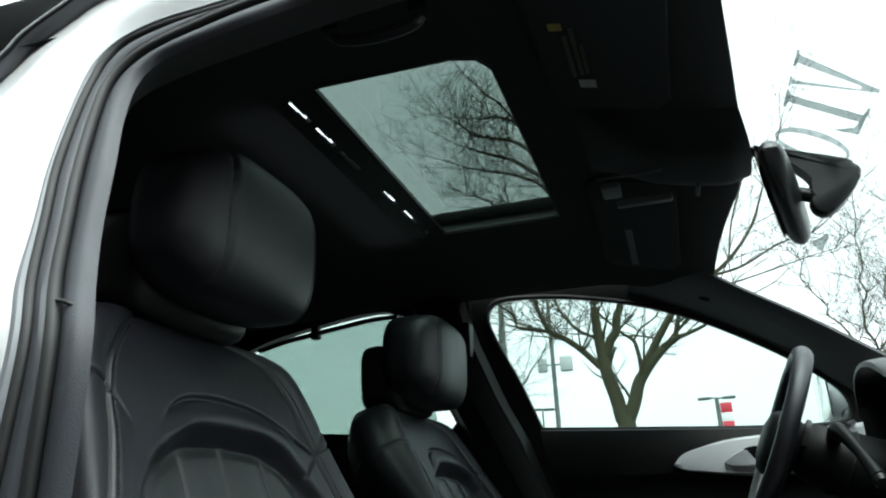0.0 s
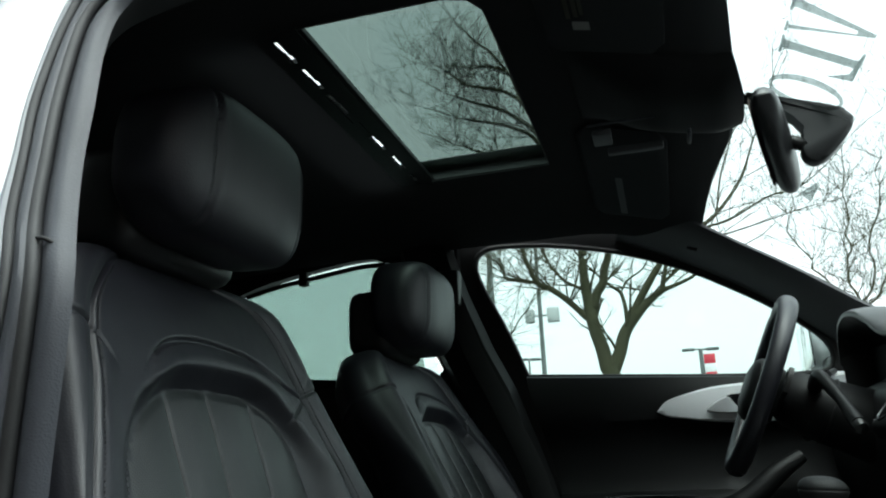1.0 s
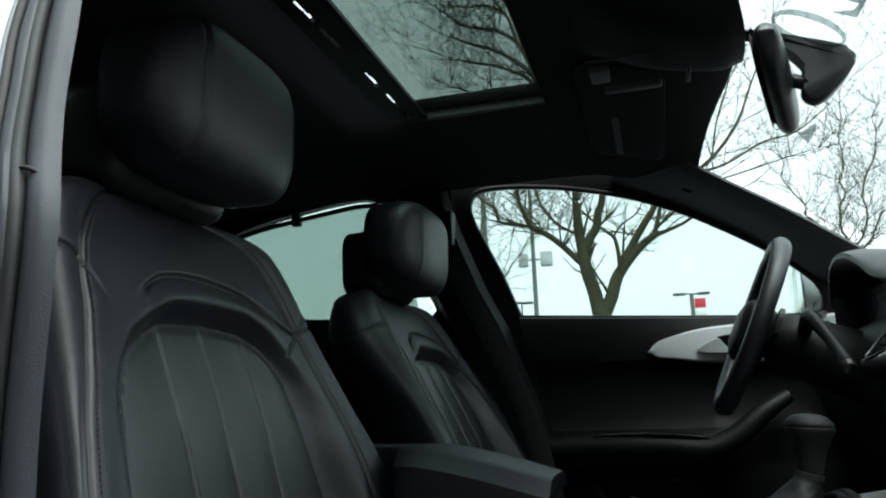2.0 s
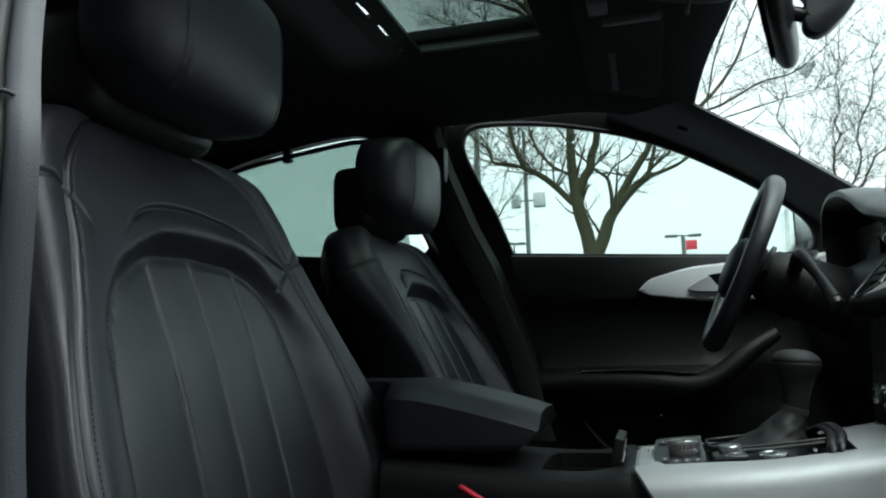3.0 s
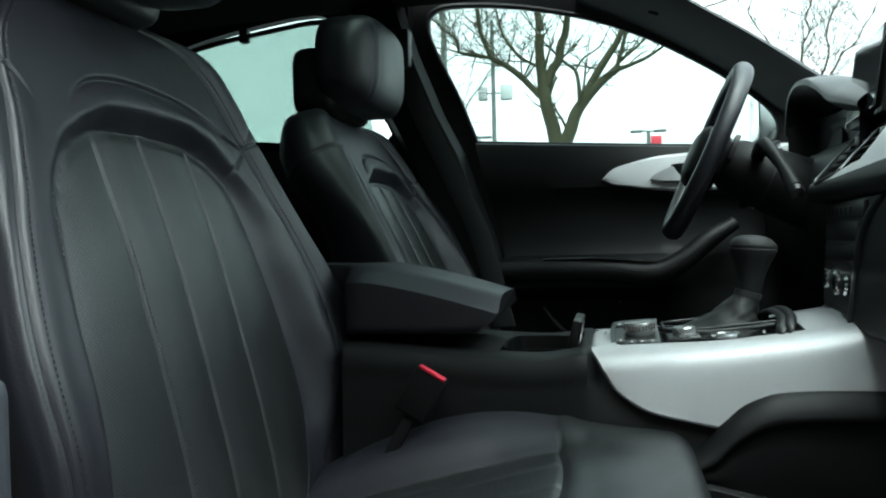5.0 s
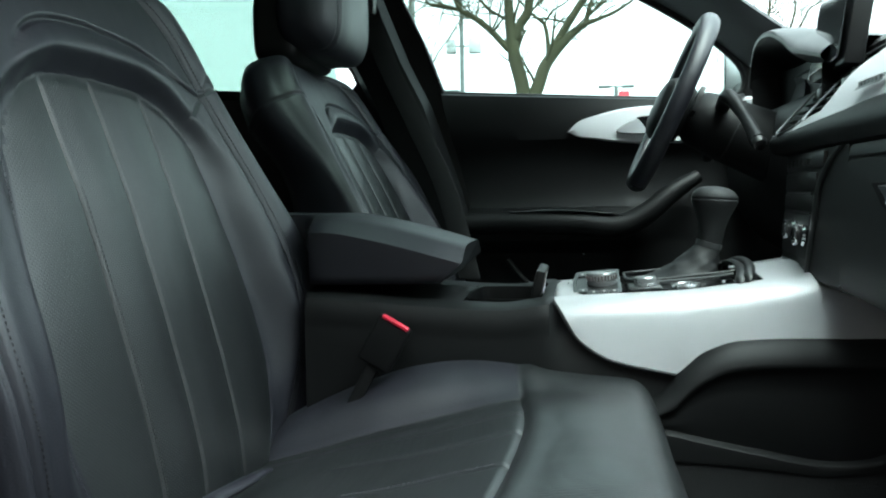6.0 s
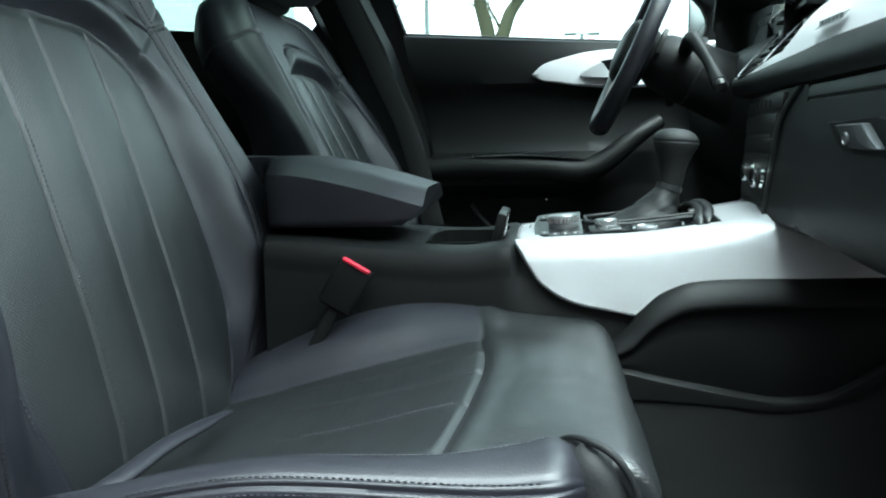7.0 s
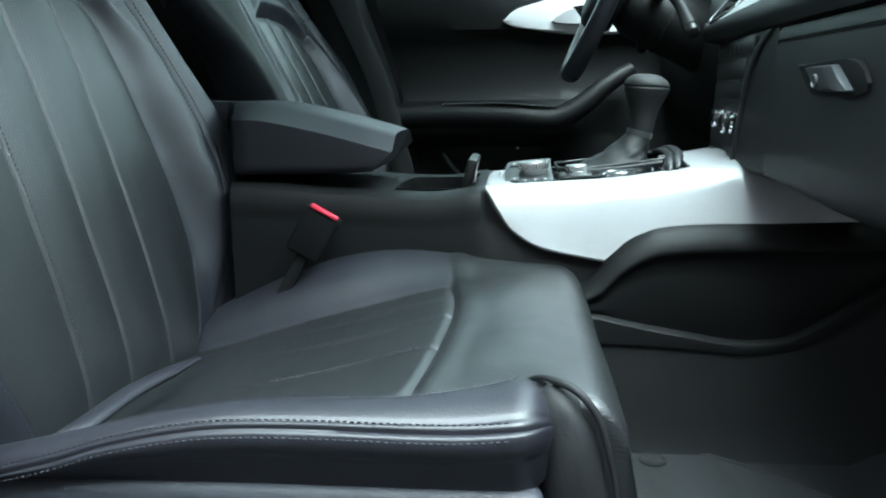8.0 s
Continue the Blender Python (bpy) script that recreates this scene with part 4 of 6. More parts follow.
def overhead_console():
    c = thing("overhead_console", "black overhead console with reading lamps", "overhead console", (0.33, 0, 1.30))
    rows = []
    for i in range(17):
        x = 0.19 + 0.245 * i / 16
        ring = []
        drop = 0.042 * step(0.17, 0.30, x) * (1 - 0.35 * step(0.40, 0.44, x))
        for j in range(19):
            y = -0.112 + 0.245 * j / 18
            e = (abs(y - 0.0105) / 0.1225) ** 4
            xx = 0.19 + (front_edge(y) + 0.006 * (1 - e) - 0.19) * i / 16
            ring.append(Vector((xx - 0.33, y, liner_height(xx, y) - 0.003 - drop * (1 - e) - 1.30)))
        rows.append(ring)
    bm = loft(rows, closed=False)
    bmesh.ops.solidify(bm, geom=bm.faces[:], thickness=0.004)
    part("body", bm, CONSOLE_GREY, c)
    part("switch_line", box(-0.125, -0.022, -0.0125, -0.0095, -0.020, -0.0165), SEAL_GREY, c, smooth=False)
    part("lamp_lens", box(-0.12, -0.09, 0.02, 0.07, -0.022, -0.012, 0.003), SOFT_PILLAR, c, "smoked reading lamp lens")
    part("lamp_lens", box(-0.10, -0.01, 0.085, 0.10, -0.030, -0.018, 0.003), SOFT_PILLAR, c, "smoked reading lamp lens")
    part("clip", box(0.025, 0.031, 0.015, 0.06, -0.044, -0.034, 0.002), SEAL_GREY, c, "pale grey microphone slot")


overhead_console()
grip = thing("grab_handle", "black folded grab handle over the door", "grab handle", (0.02, -0.48, 1.31))
part("bar", tube([(-0.05, 0, 0.005), (-0.045, 0.004, -0.012), (0.0, 0.006, -0.018), (0.045, 0.004, -0.012), (0.05, 0, 0.005)], 0.009, flat=0.7), HARD_BLACK, grip)
part("mount", box(-0.062, -0.04, -0.012, 0.012, -0.008, 0.012, 0.004), HARD_BLACK, grip)
part("mount", box(0.04, 0.062, -0.012, 0.012, -0.008, 0.012, 0.004), HARD_BLACK, grip)


COVER_GREY = material("smooth_grey_cover", (0.018, 0.019, 0.021), 0.4, grain=0.05)


MIRROR_SHELL = material("satin_mirror_shell", (0.022, 0.023, 0.025), 0.32, grain=0.1, grain_size=900)


def rear_view_mirror():
    m = thing("rear_view_mirror", "black rear-view mirror on a moulded stalk", "mirror", (0.45, 0, 1.29))
    o = Vector((0.45, 0, 1.29))
    fin = smooth2([(0.441, 1.297), (0.494, 1.278), (0.540, 1.261), (0.568, 1.248), (0.579, 1.234), (0.569, 1.212), (0.545, 1.186), (0.524, 1.174), (0.509, 1.181), (0.505, 1.198), (0.516, 1.216), (0.508, 1.236), (0.492, 1.256), (0.469, 1.274), (0.446, 1.287)], 3)
    bm = prism([(x - o.x, z - o.z) for x, z in fin], "y", -0.015, 0.015, 0.006)
    part("sensor_cover", bm, COVER_GREY, m, "grey-black sensor cover")
    rows = []
    for i in range(25):
        y = -0.125 + 0.25 * i / 24
        e = min(1, abs(y) / 0.125)
        k = (1 - e ** 3.2) ** 0.5 if e < 1 else 0.05
        k = max(k, 0.05)
        cx, cz = 0.476 + 0.24 * y, 1.213 - 0.20 * y
        ring = []
        for t in range(18):
            a = 2 * math.pi * t / 18
            ring.append(Vector((cx, y, cz)) - o + Vector((math.cos(a) * 0.021 * (0.5 + 0.5 * k), 0, math.sin(a) * 0.037 * k)).xyz)
        rows.append(ring)
    part("housing", loft(rows), MIRROR_SHELL, m, "dark grey mirror housing")
    part("stalk", tube([Vector((0.515, 0.0, 1.205)) - o, Vector((0.49, 0.0, 1.215)) - o, Vector((0.47, 0.0, 1.22)) - o], 0.010), HARD_BLACK, m)
    pane = []
    for i in range(13):
        y = -0.105 + 0.21 * i / 12
        k = 0.028 * (1 - (abs(y) / 0.112) ** 4) ** 0.5
        pane.append([Vector((0.476 + 0.24 * y + dx, y, 1.213 - 0.20 * y + dz)) - o for dx, dz in ((-0.0205, -k), (-0.0220, 0.0), (-0.0205, k), (-0.015, 0.0))])
    part("mirror_pane", loft(pane), MIRROR, m, "dark mirror glass")


rear_view_mirror()


# ---- near door opening: pillar lining, seals and painted flange ----
INNER = [(-0.080, -0.735, 0.62), (-0.092, -0.732, 0.75), (-0.097, -0.722, 0.896), (-0.123, -0.696, 0.964), (-0.145, -0.671, 1.022), (-0.160, -0.648, 1.086), (-0.177, -0.623, 1.153), (-0.181, -0.605, 1.201), (-0.165, -0.596, 1.228), (-0.136, -0.592, 1.240), (-0.102, -0.589, 1.249), (-0.066, -0.587, 1.256), (-0.001, -0.581, 1.269), (0.10, -0.580, 1.280), (0.25, -0.585, 1.280), (0.42, -0.60, 1.25)]
SEAL_A = [(-0.105, -0.738, 0.62), (-0.118, -0.735, 0.75), (-0.127, -0.722, 0.899), (-0.158, -0.693, 0.969), (-0.178, -0.669, 1.028), (-0.196, -0.645, 1.093), (-0.211, -0.617, 1.169), (-0.213, -0.602, 1.210), (-0.198, -0.592, 1.238), (-0.170, -0.587, 1.255), (-0.135, -0.581, 1.269), (-0.099, -0.577, 1.280), (-0.053, -0.574, 1.289), (0.08, -0.575, 1.300), (0.25, -0.585, 1.297), (0.43, -0.61, 1.262)]
SEAL_B = [(-0.132, -0.748, 0.62), (-0.144, -0.743, 0.75), (-0.153, -0.721, 0.902), (-0.184, -0.692, 0.973), (-0.205, -0.667, 1.033), (-0.224, -0.643, 1.100), (-0.237, -0.614, 1.176), (-0.239, -0.599, 1.217), (-0.236, -0.589, 1.248), (-0.222, -0.580, 1.272), (-0.182, -0.574, 1.287), (-0.129, -0.572, 1.292), (-0.077, -0.571, 1.297), (0.06, -0.575, 1.312), (0.25, -0.59, 1.310), (0.44, -0.62, 1.275)]
FLANGE = [(-0.150, -0.757, 0.62), (-0.164, -0.750, 0.75), (-0.172, -0.723, 0.904), (-0.204, -0.693, 0.976), (-0.221, -0.668, 1.036), (-0.239, -0.643, 1.103), (-0.252, -0.614, 1.180), (-0.253, -0.596, 1.237), (-0.244, -0.588, 1.262), (-0.220, -0.579, 1.286), (-0.182, -0.574, 1.300), (-0.137, -0.572, 1.304), (-0.098, -0.571, 1.308), (0.05, -0.575, 1.322), (0.25, -0.595, 1.320), (0.45, -0.63, 1.285)]
# roof moulding over the doors, where the painted side ends
MOULDING = [(-0.330, -0.742, 0.62), (-0.345, -0.735, 0.75), (-0.420, -0.695, 0.94), (-0.470, -0.655, 1.05), (-0.490, -0.615, 1.13), (-0.470, -0.585, 1.215), (-0.421, -0.558, 1.283), (-0.375, -0.555, 1.324), (-0.323, -0.555, 1.350), (-0.2985, -0.555, 1.362), (-0.2395, -0.553, 1.380), (-0.185, -0.551, 1.393), (-0.131, -0.550, 1.399), (0.031, -0.550, 1.410), (0.25, -0.560, 1.400), (0.45, -0.60, 1.360)]


def ribbon(a, b, bulge, cuts=6):
    pa, pb = smooth_path(a, 8), smooth_path(b, 8)
    out = Vector((0.35, -0.9, -0.1)).normalized()
    return loft([[p.lerp(q, k / cuts) + out * bulge * math.sin(math.pi * k / cuts) for k in range(cuts + 1)] for p, q in zip(pa, pb)], closed=False)


frame_near = thing("door_opening", "grey lining and rubber seals round the open door's frame", "door frame", (-0.1, -0.7, 0.62), kind="structure")
o = Vector((-0.1, -0.7, 0.62))


def near_part(name, bm, mat, label=""):
    bmesh.ops.translate(bm, verts=bm.verts, vec=-o)
    return part(name, bm, mat, frame_near, label)


INNER_BACK = [(x - 0.055, y + 0.052, z + 0.005) for x, y, z in INNER]
near_part("pillar_lining", ribbon(INNER_BACK, INNER, 0.004), LINER, "dark cloth pillar lining")
near_part("pillar_trim", ribbon(INNER, SEAL_A, 0.010), SEAL_GREY, "grey plastic pillar trim")
near_part("seal", tube([(x, y - 0.006, z) for x, y, z in SEAL_A], 0.0055, steps=8, up=(0, 1, 0)), RUBBER, "black rubber door seal")
near_part("flange", ribbon(SEAL_A, SEAL_B, 0.012), SEAL_GREY, "grey rubber flange")
near_part("seal", tube([(x, y - 0.004, z) for x, y, z in SEAL_B], 0.005, steps=8, up=(0, 1, 0)), RUBBER, "black rubber door seal")
near_part("flange", ribbon(SEAL_B, FLANGE, 0.010), SEAL_LIGHT, "pale grey painted flange")
near_part("body_panel", ribbon(FLANGE, MOULDING, 0.012), WHITE_PAINT, "white painted body panel")
rail = [(-0.74, -0.64, 0.97), (-0.59, -0.59, 1.14)] + MOULDING[6:]
near_part("roof_moulding", tube([(x, y - 0.004, z + 0.004) for x, y, z in rail], 0.016, steps=8, up=(0, 1, 0)), SEAL_LIGHT, "pale grey roof moulding")
near_part("roof_moulding_strip", tube([(x + 0.004, y - 0.018, z + 0.004) for x, y, z in rail], 0.0035, steps=8, up=(0, 1, 0)), RUBBER, "black rubber strip in the moulding")
near_part("belt_cover", box(-0.155, -0.086, -0.745, -0.70, 0.40, 0.676, 0.012, 3), SEAL_GREY, "grey lower pillar cover")
near_part("trim_joint", tube([(-0.146, -0.712, 0.948), (-0.130, -0.716, 0.944), (-0.112, -0.709, 0.932)], 0.0016), RUBBER, "dark joint between trims")
sill = tagged(part("sill", box(-0.25, 1.0, -0.80, -0.68, 0.22, 0.36, 0.02, 3), SEAL_GREY), "grey door sill trim", "sill", kind="structure")


# ---- driver's door lining ----
HANDLE_SATIN = material("satin_handle_metal", (0.62, 0.63, 0.65), 0.32, metal=0.5)


def driver_door():
    d = thing("driver_door", "closed black driver's door with satin silver trim", "door", (0.3, 0.72, 0.3))
    o = Vector((0.3, 0.72, 0.3))
    prof = [(0.985, 0.738), (0.978, 0.716), (0.955, 0.703), (0.90, 0.699), (0.866, 0.703), (0.846, 0.722), (0.80, 0.733), (0.735, 0.733), (0.708, 0.722), (0.700, 0.665), (0.690, 0.645), (0.665, 0.640), (0.635, 0.650), (0.620, 0.690), (0.600, 0.715), (0.50, 0.724), (0.42, 0.723), (0.34, 0.716), (0.27, 0.712)]
    rows = []
    for i in range(41):
        k = i / 40
        row = []
        for z, y in prof:
            x0 = -0.045 + max(0, 0.98 - z) * 0.24
            x = x0 + (0.82 - x0) * k
            top = step(0.84, 0.95, z)
            bend = step(0.30, 0.46, x) * step(0.60, 0.605, z) * (1 - step(0.700, 0.708, z))
            row.append(Vector((x, y + (0.722 - y) * bend, z - 0.064 * (x + 0.045) * top)) - o)
        rows.append(row)
    part("lining", loft(rows, closed=False), SOFT_BLACK, d)
    top = smooth_path([(0.252, 0, 0.880), (0.272, 0, 0.900), (0.300, 0, 0.911), (0.371, 0, 0.927), (0.451, 0, 0.933), (0.62, 0, 0.943), (0.76, 0, 0.945)], 5)
    low = smooth_path([(0.252, 0, 0.879), (0.276, 0, 0.867), (0.308, 0, 0.862), (0.371, 0, 0.852), (0.451, 0, 0.847), (0.62, 0, 0.85), (0.76, 0, 0.85)], 5)
    rows = []
    for a, b in zip(top, low):
        rows.append([Vector((p.x, y, p.z)) - o for p, y in ((a, 0.700), (a.lerp(b, 0.06), 0.694), (a.lerp(b, 0.5), 0.690), (a.lerp(b, 0.94), 0.694), (b, 0.700))])
    part("trim_blade", loft(rows, closed=False), SILVER, d, "satin silver trim blade")
    # flat plate: the recess's darkness is in its black colour, not its depth
    hole = smooth2([(0.398, 0.880), (0.402, 0.903), (0.425, 0.909), (0.475, 0.908), (0.49, 0.890), (0.47, 0.870), (0.42, 0.867)], 4)
    part("handle_recess", prism([(x - o.x, z - o.z) for x, z in hole], "y", 0.6885 - o.y, 0.692 - o.y), GLOSS_BLACK, d, "flat black plate for the dark of the handle recess", smooth=False)
    rows = []
    for x, zt, zb, y in ((0.359, 0.878, 0.875, 0.6865), (0.370, 0.888, 0.871, 0.682), (0.384, 0.897, 0.869, 0.679), (0.402, 0.904, 0.868, 0.677), (0.409, 0.901, 0.868, 0.677), (0.416, 0.891, 0.868, 0.678), (0.425, 0.879, 0.868, 0.680), (0.433, 0.870, 0.867, 0.685)):
        rows.append([Vector((x, 0.688, zt)) - o, Vector((x, y, zt - 0.003)) - o, Vector((x, y, zb + 0.002)) - o, Vector((x, 0.688, zb)) - o])
    part("handle", loft(rows), HANDLE_SATIN, d, "satin silver door release handle")
    pull = [(0.02, 0.655, 0.672), (0.14, 0.650, 0.676), (0.27, 0.648, 0.672), (0.36, 0.648, 0.664), (0.42, 0.655, 0.690), (0.48, 0.668, 0.738), (0.535, 0.685, 0.772)]
    part("pull_handle", tube([Vector(p) - o for p in pull], [0.026, 0.028, 0.028, 0.030, 0.026, 0.022, 0.016], sides=16, flat=0.95), SOFT_BLACK, d, "black padded pull handle")
    part("armrest_strip", tube([Vector(p) - o for p in ((0.12, 0.640, 0.700), (0.22, 0.634, 0.702), (0.32, 0.634, 0.696), (0.37, 0.64, 0.688))], 0.008, flat=0.35), GLOSS_BLACK, d, "glossy switch strip")
    part("pocket_lip", tube([Vector(p) - o for p in ((0.11, 0.700, 0.585), (0.16, 0.680, 0.53), (0.24, 0.668, 0.47), (0.40, 0.662, 0.43), (0.62, 0.66, 0.42), (0.78, 0.67, 0.43))], 0.007), SOFT_BLACK, d, "door pocket lip")
    part("warning_lamp", lathe([(0.004, 0), (0.004, 0.003), (0.002, 0.005)], Vector((0.285, 0.695, 0.60)) - o, (0, -1, 0), 10), CHROME, d, "small lamp lens")
    return d


driver_door()


def outside_mirror():
    m = thing("door_mirror", "white door mirror outside the driver's window", "door mirror", (0.66, 0.86, 1.0))
    part("housing", rounded_block((0.055, 0.11, 0.075), 3.0, 20, 32, lambda p: Vector((p.x + 0.02, p.y + 0.09, p.z + 0.03))), WHITE_PAINT, m)
    part("mirror_pane", box(-0.041, -0.036, 0.0, 0.18, -0.025, 0.085, 0.002), MIRROR, m, "mirror glass")
    part("foot", box(-0.02, 0.05, -0.10, 0.02, -0.05, -0.01, 0.01), HARD_BLACK, m, "black mirror foot")


outside_mirror()


# ---- centre console ----
def console_top(x):
    return ramp(x, [(0.24, 0.613), (0.30, 0.617), (0.40, 0.623), (0.49, 0.634), (0.60, 0.652), (0.76, 0.675)])


def silver_low(x):
    return ramp(x, [(0.244, 0.608), (0.256, 0.593), (0.275, 0.563), (0.313, 0.539), (0.354, 0.5290), (0.384, 0.5232), (0.392, 0.5217), (0.397, 0.5255), (0.421, 0.547), (0.453, 0.559), (0.55, 0.566), (0.76, 0.571)])


HANDLE_RING = material("dark_satin_ring", (0.08, 0.082, 0.085), 0.3, metal=0.6)


def clear_of_seat(bm, o):
    """Draw the passenger's side in where the backrest's bolster stands."""
    for v in bm.verts:
        p = v.co + o
        if p.y < -0.04 and p.x < -0.085:
            p.y = -0.04 + (p.y + 0.04) * max(0.0, 1 + (p.x + 0.085) / 0.02)
            v.co = p - o
    return bm


def centre_console():
    c = thing("centre_console", "black centre console with satin aluminium side panels", "centre console", (0.2, 0, 0.3))
    o = Vector((0.2, 0, 0.3))
    tops = [(-0.32, 0.600), (-0.07, 0.602), (0.07, 0.592), (0.18, 0.587), (0.24, 0.596), (0.30, 0.606), (0.40, 0.612), (0.49, 0.622), (0.60, 0.638), (0.76, 0.66)]
    rows = []
    for x, z in [(a, ramp(a, tops)) for a in [-0.32 + 0.01 * i for i in range(109)]]:
        zb = 0.27
        t = step(0.236, 0.256, x)
        z -= 0.010 * t
        well = 0.030 * step(0.118, 0.130, x) * (1 - step(0.216, 0.228, x))
        half = [(0.001, z + 0.012 - well), (0.074, z + 0.012 - well), (0.078, z + 0.012), (0.125 - 0.035 * t, z + 0.012), (0.134 - 0.035 * t, z + 0.008), (0.140 - 0.030 * t, z - 0.004), (0.142 - 0.022 * t, z - 0.02), (0.1408 - 0.014 * t, z - 0.026), (0.142 - 0.013 * t, z - 0.032), (0.1425, 0.53), (0.146, 0.45), (0.15, zb)]
        rows.append([Vector((x, -y, zz)) - o for y, zz in half[::-1]] + [Vector((x, y, zz)) - o for y, zz in half])
    part("body", clear_of_seat(loft(rows), o), SOFT_BLACK, c)

    def panel_row(x):
        """Across the panel from its top edge over the shoulder to its lower edge."""
        zt, zb = console_top(x), silver_low(x)
        row = []
        for y, z in ((0.090, zt - 0.006), (0.104, zt - 0.0068), (0.117, zt - 0.0095), (0.127, zt - 0.0145), (0.1335, zt - 0.0225), (0.1375, zt - 0.033), (0.1405, zt - 0.046), (0.1405 + 0.0085 * step(0.0, 0.035, zt - 0.048 - zb), min(zb, zt - 0.048))):
            if z < zb:
                if not row:
                    y, z = 0.090, zb
                elif row[-1][1] > zb + 1e-6:
                    k = (row[-1][1] - zb) / (row[-1][1] - z)
                    y, z = row[-1][0] + (y - row[-1][0]) * k, zb
                else:
                    y, z = row[-1]
            row.append((y, z))
        return row
    for sign in (-1, 1):
        rows = []
        for i in range(121):
            x = 0.244 + 0.52 * (i / 120) ** 1.25
            rows.append([Vector((x, sign * y, z)) - o for y, z in panel_row(x)])
        bm = loft(rows, closed=False)
        bmesh.ops.solidify(bm, geom=bm.faces[:], thickness=0.003)
        part("side_panel", bm, SILVER, c, "satin aluminium panel")
    rows = []
    for i in range(14):
        x = 0.505 + 0.26 * i / 13
        rows.append([Vector((x, y, console_top(x) - 0.0025 - 0.6 * y * y)) - o for y in (-0.1, -0.094, -0.05, 0, 0.05, 0.094, 0.1)])
    bm = loft(rows, closed=False)
    bmesh.ops.solidify(bm, geom=bm.faces[:], thickness=0.003)
    part("front_panel", bm, SILVER, c, "satin aluminium panel")
    rows = []
    for x, drop in ((0.2435, 0.010), (0.2445, 0.0055), (0.247, 0.0035), (0.252, 0.0028), (0.262, 0.0025), (0.276, 0.0025)):
        rows.append([Vector((x + 6.0 * max(0.0, abs(y) - 0.06) ** 2, y, console_top(x) - drop - 0.45 * y * y)) - o for y in (-0.104, -0.095, -0.08, -0.065, -0.04, 0, 0.04, 0.065, 0.08, 0.095, 0.104)])
    bm = loft(rows, closed=False)
    bmesh.ops.solidify(bm, geom=bm.faces[:], thickness=0.002)
    part("rear_panel", bm, SILVER, c, "satin aluminium panel behind the keys")
    # control field
    field = smooth2([(0.262, 0.055), (0.275, 0.085), (0.33, 0.092), (0.48, 0.092), (0.502, 0.085), (0.505, 0.0), (0.502, -0.085), (0.48, -0.092), (0.33, -0.092), (0.275, -0.085), (0.262, -0.055)], 3)
    bm = bmesh.new()
    lo = [bm.verts.new(Vector((x, y, console_top(x) - 0.016)) - o) for x, y in field]
    hi = [bm.verts.new(Vector((x, y, console_top(x) - 0.002 - 0.7 * y * y)) - o) for x, y in field]
    bm.faces.new(hi)
    for i in range(len(lo)):
        j = (i + 1) % len(lo)
        bm.faces.new((lo[i], lo[j], hi[j], hi[i]))
    part("control_field", bm, GLOSS_BLACK, c, "glossy black control field", smooth=False)
    line = [Vector((0.2425, y, 0.604)) for y in (0.10, 0.0, -0.088)] + [Vector((x - 0.001, -y - 0.001, z - 0.001)) for x, (y, z) in ((x, panel_row(x)[-1]) for x in (0.248, 0.254, 0.262, 0.275, 0.295, 0.313, 0.335, 0.354, 0.375, 0.392))]
    part("edge_trim", tube([p - o for p in line], 0.0019), RUBBER, c, "thin dark edge trim")

    def tilted(bm, x, y, lift=0.0, lean=0.0):
        bmesh.ops.transform(bm, matrix=pose(x, y, console_top(x) + lift - 0.002 - 0.7 * y * y, lean, -4, 0), verts=bm.verts)
        bmesh.ops.translate(bm, verts=bm.verts, vec=-o)
        return bm
    # rotary selector with its keys
    outline = smooth2([(-0.034, 0.045), (-0.028, 0.060), (0.023, 0.062), (0.026, 0.05), (0.026, -0.047), (0.023, -0.057), (-0.022, -0.057), (-0.034, -0.046), (-0.037, -0.02), (-0.037, 0.02)], 4)
    block = part("key_block", tilted(prism(outline, "z", -0.004, 0.0065, 0.001), 0.306, -0.038, -0.002, 11), KEY_SURROUND, c, "dark grey rounded key block")
    part("key_bed", tilted(prism([(x * 0.86, y * 0.88) for x, y in outline], "z", 0.0068, 0.0074), 0.306, -0.038, -0.002, 11), HARD_BLACK, block, "black key bed")
    for kx, ky in ((-0.024, -0.034), (-0.010, -0.043), (0.003, -0.043), (0.016, -0.043), (-0.024, 0.036), (0.016, 0.040)):
        part("key", tilted(box(kx - 0.0059, kx + 0.0059, ky - 0.0080, ky + 0.0080, 0.005, 0.0098, 0.0012), 0.306, -0.038, -0.002, 11), KEY_GREY, block, "grey-black key")
        part("key_mark", tilted(box(kx - 0.0016, kx + 0.0016, ky - 0.0022, ky + 0.0022, 0.0098, 0.0101), 0.306, -0.038, -0.002, 11), LABEL_WHITE, block, smooth=False)
    profile = [(0.0190, 0.004), (0.0198, 0.006), (0.0198, 0.0125), (0.0186, 0.0132), (0.0186, 0.0142), (0.0200, 0.0150), (0.0200, 0.0220), (0.0190, 0.0240), (0.0172, 0.0232), (0.0, 0.0232)]
    knob = part("selector_knob", tilted(lathe(profile, (0, 0, 0), sides=40), 0.308, -0.036, -0.005), KNOB_SATIN, c, "ribbed satin selector knob")
    for i in range(28):
        a = 2 * math.pi * i / 28
        part("rib", tilted(box(-0.0007, 0.0007, -0.0007, 0.0007, 0.0154, 0.0218), 0.308 + 0.0201 * math.cos(a), -0.036 + 0.0201 * math.sin(a), -0.005), CHROME, knob, smooth=False)
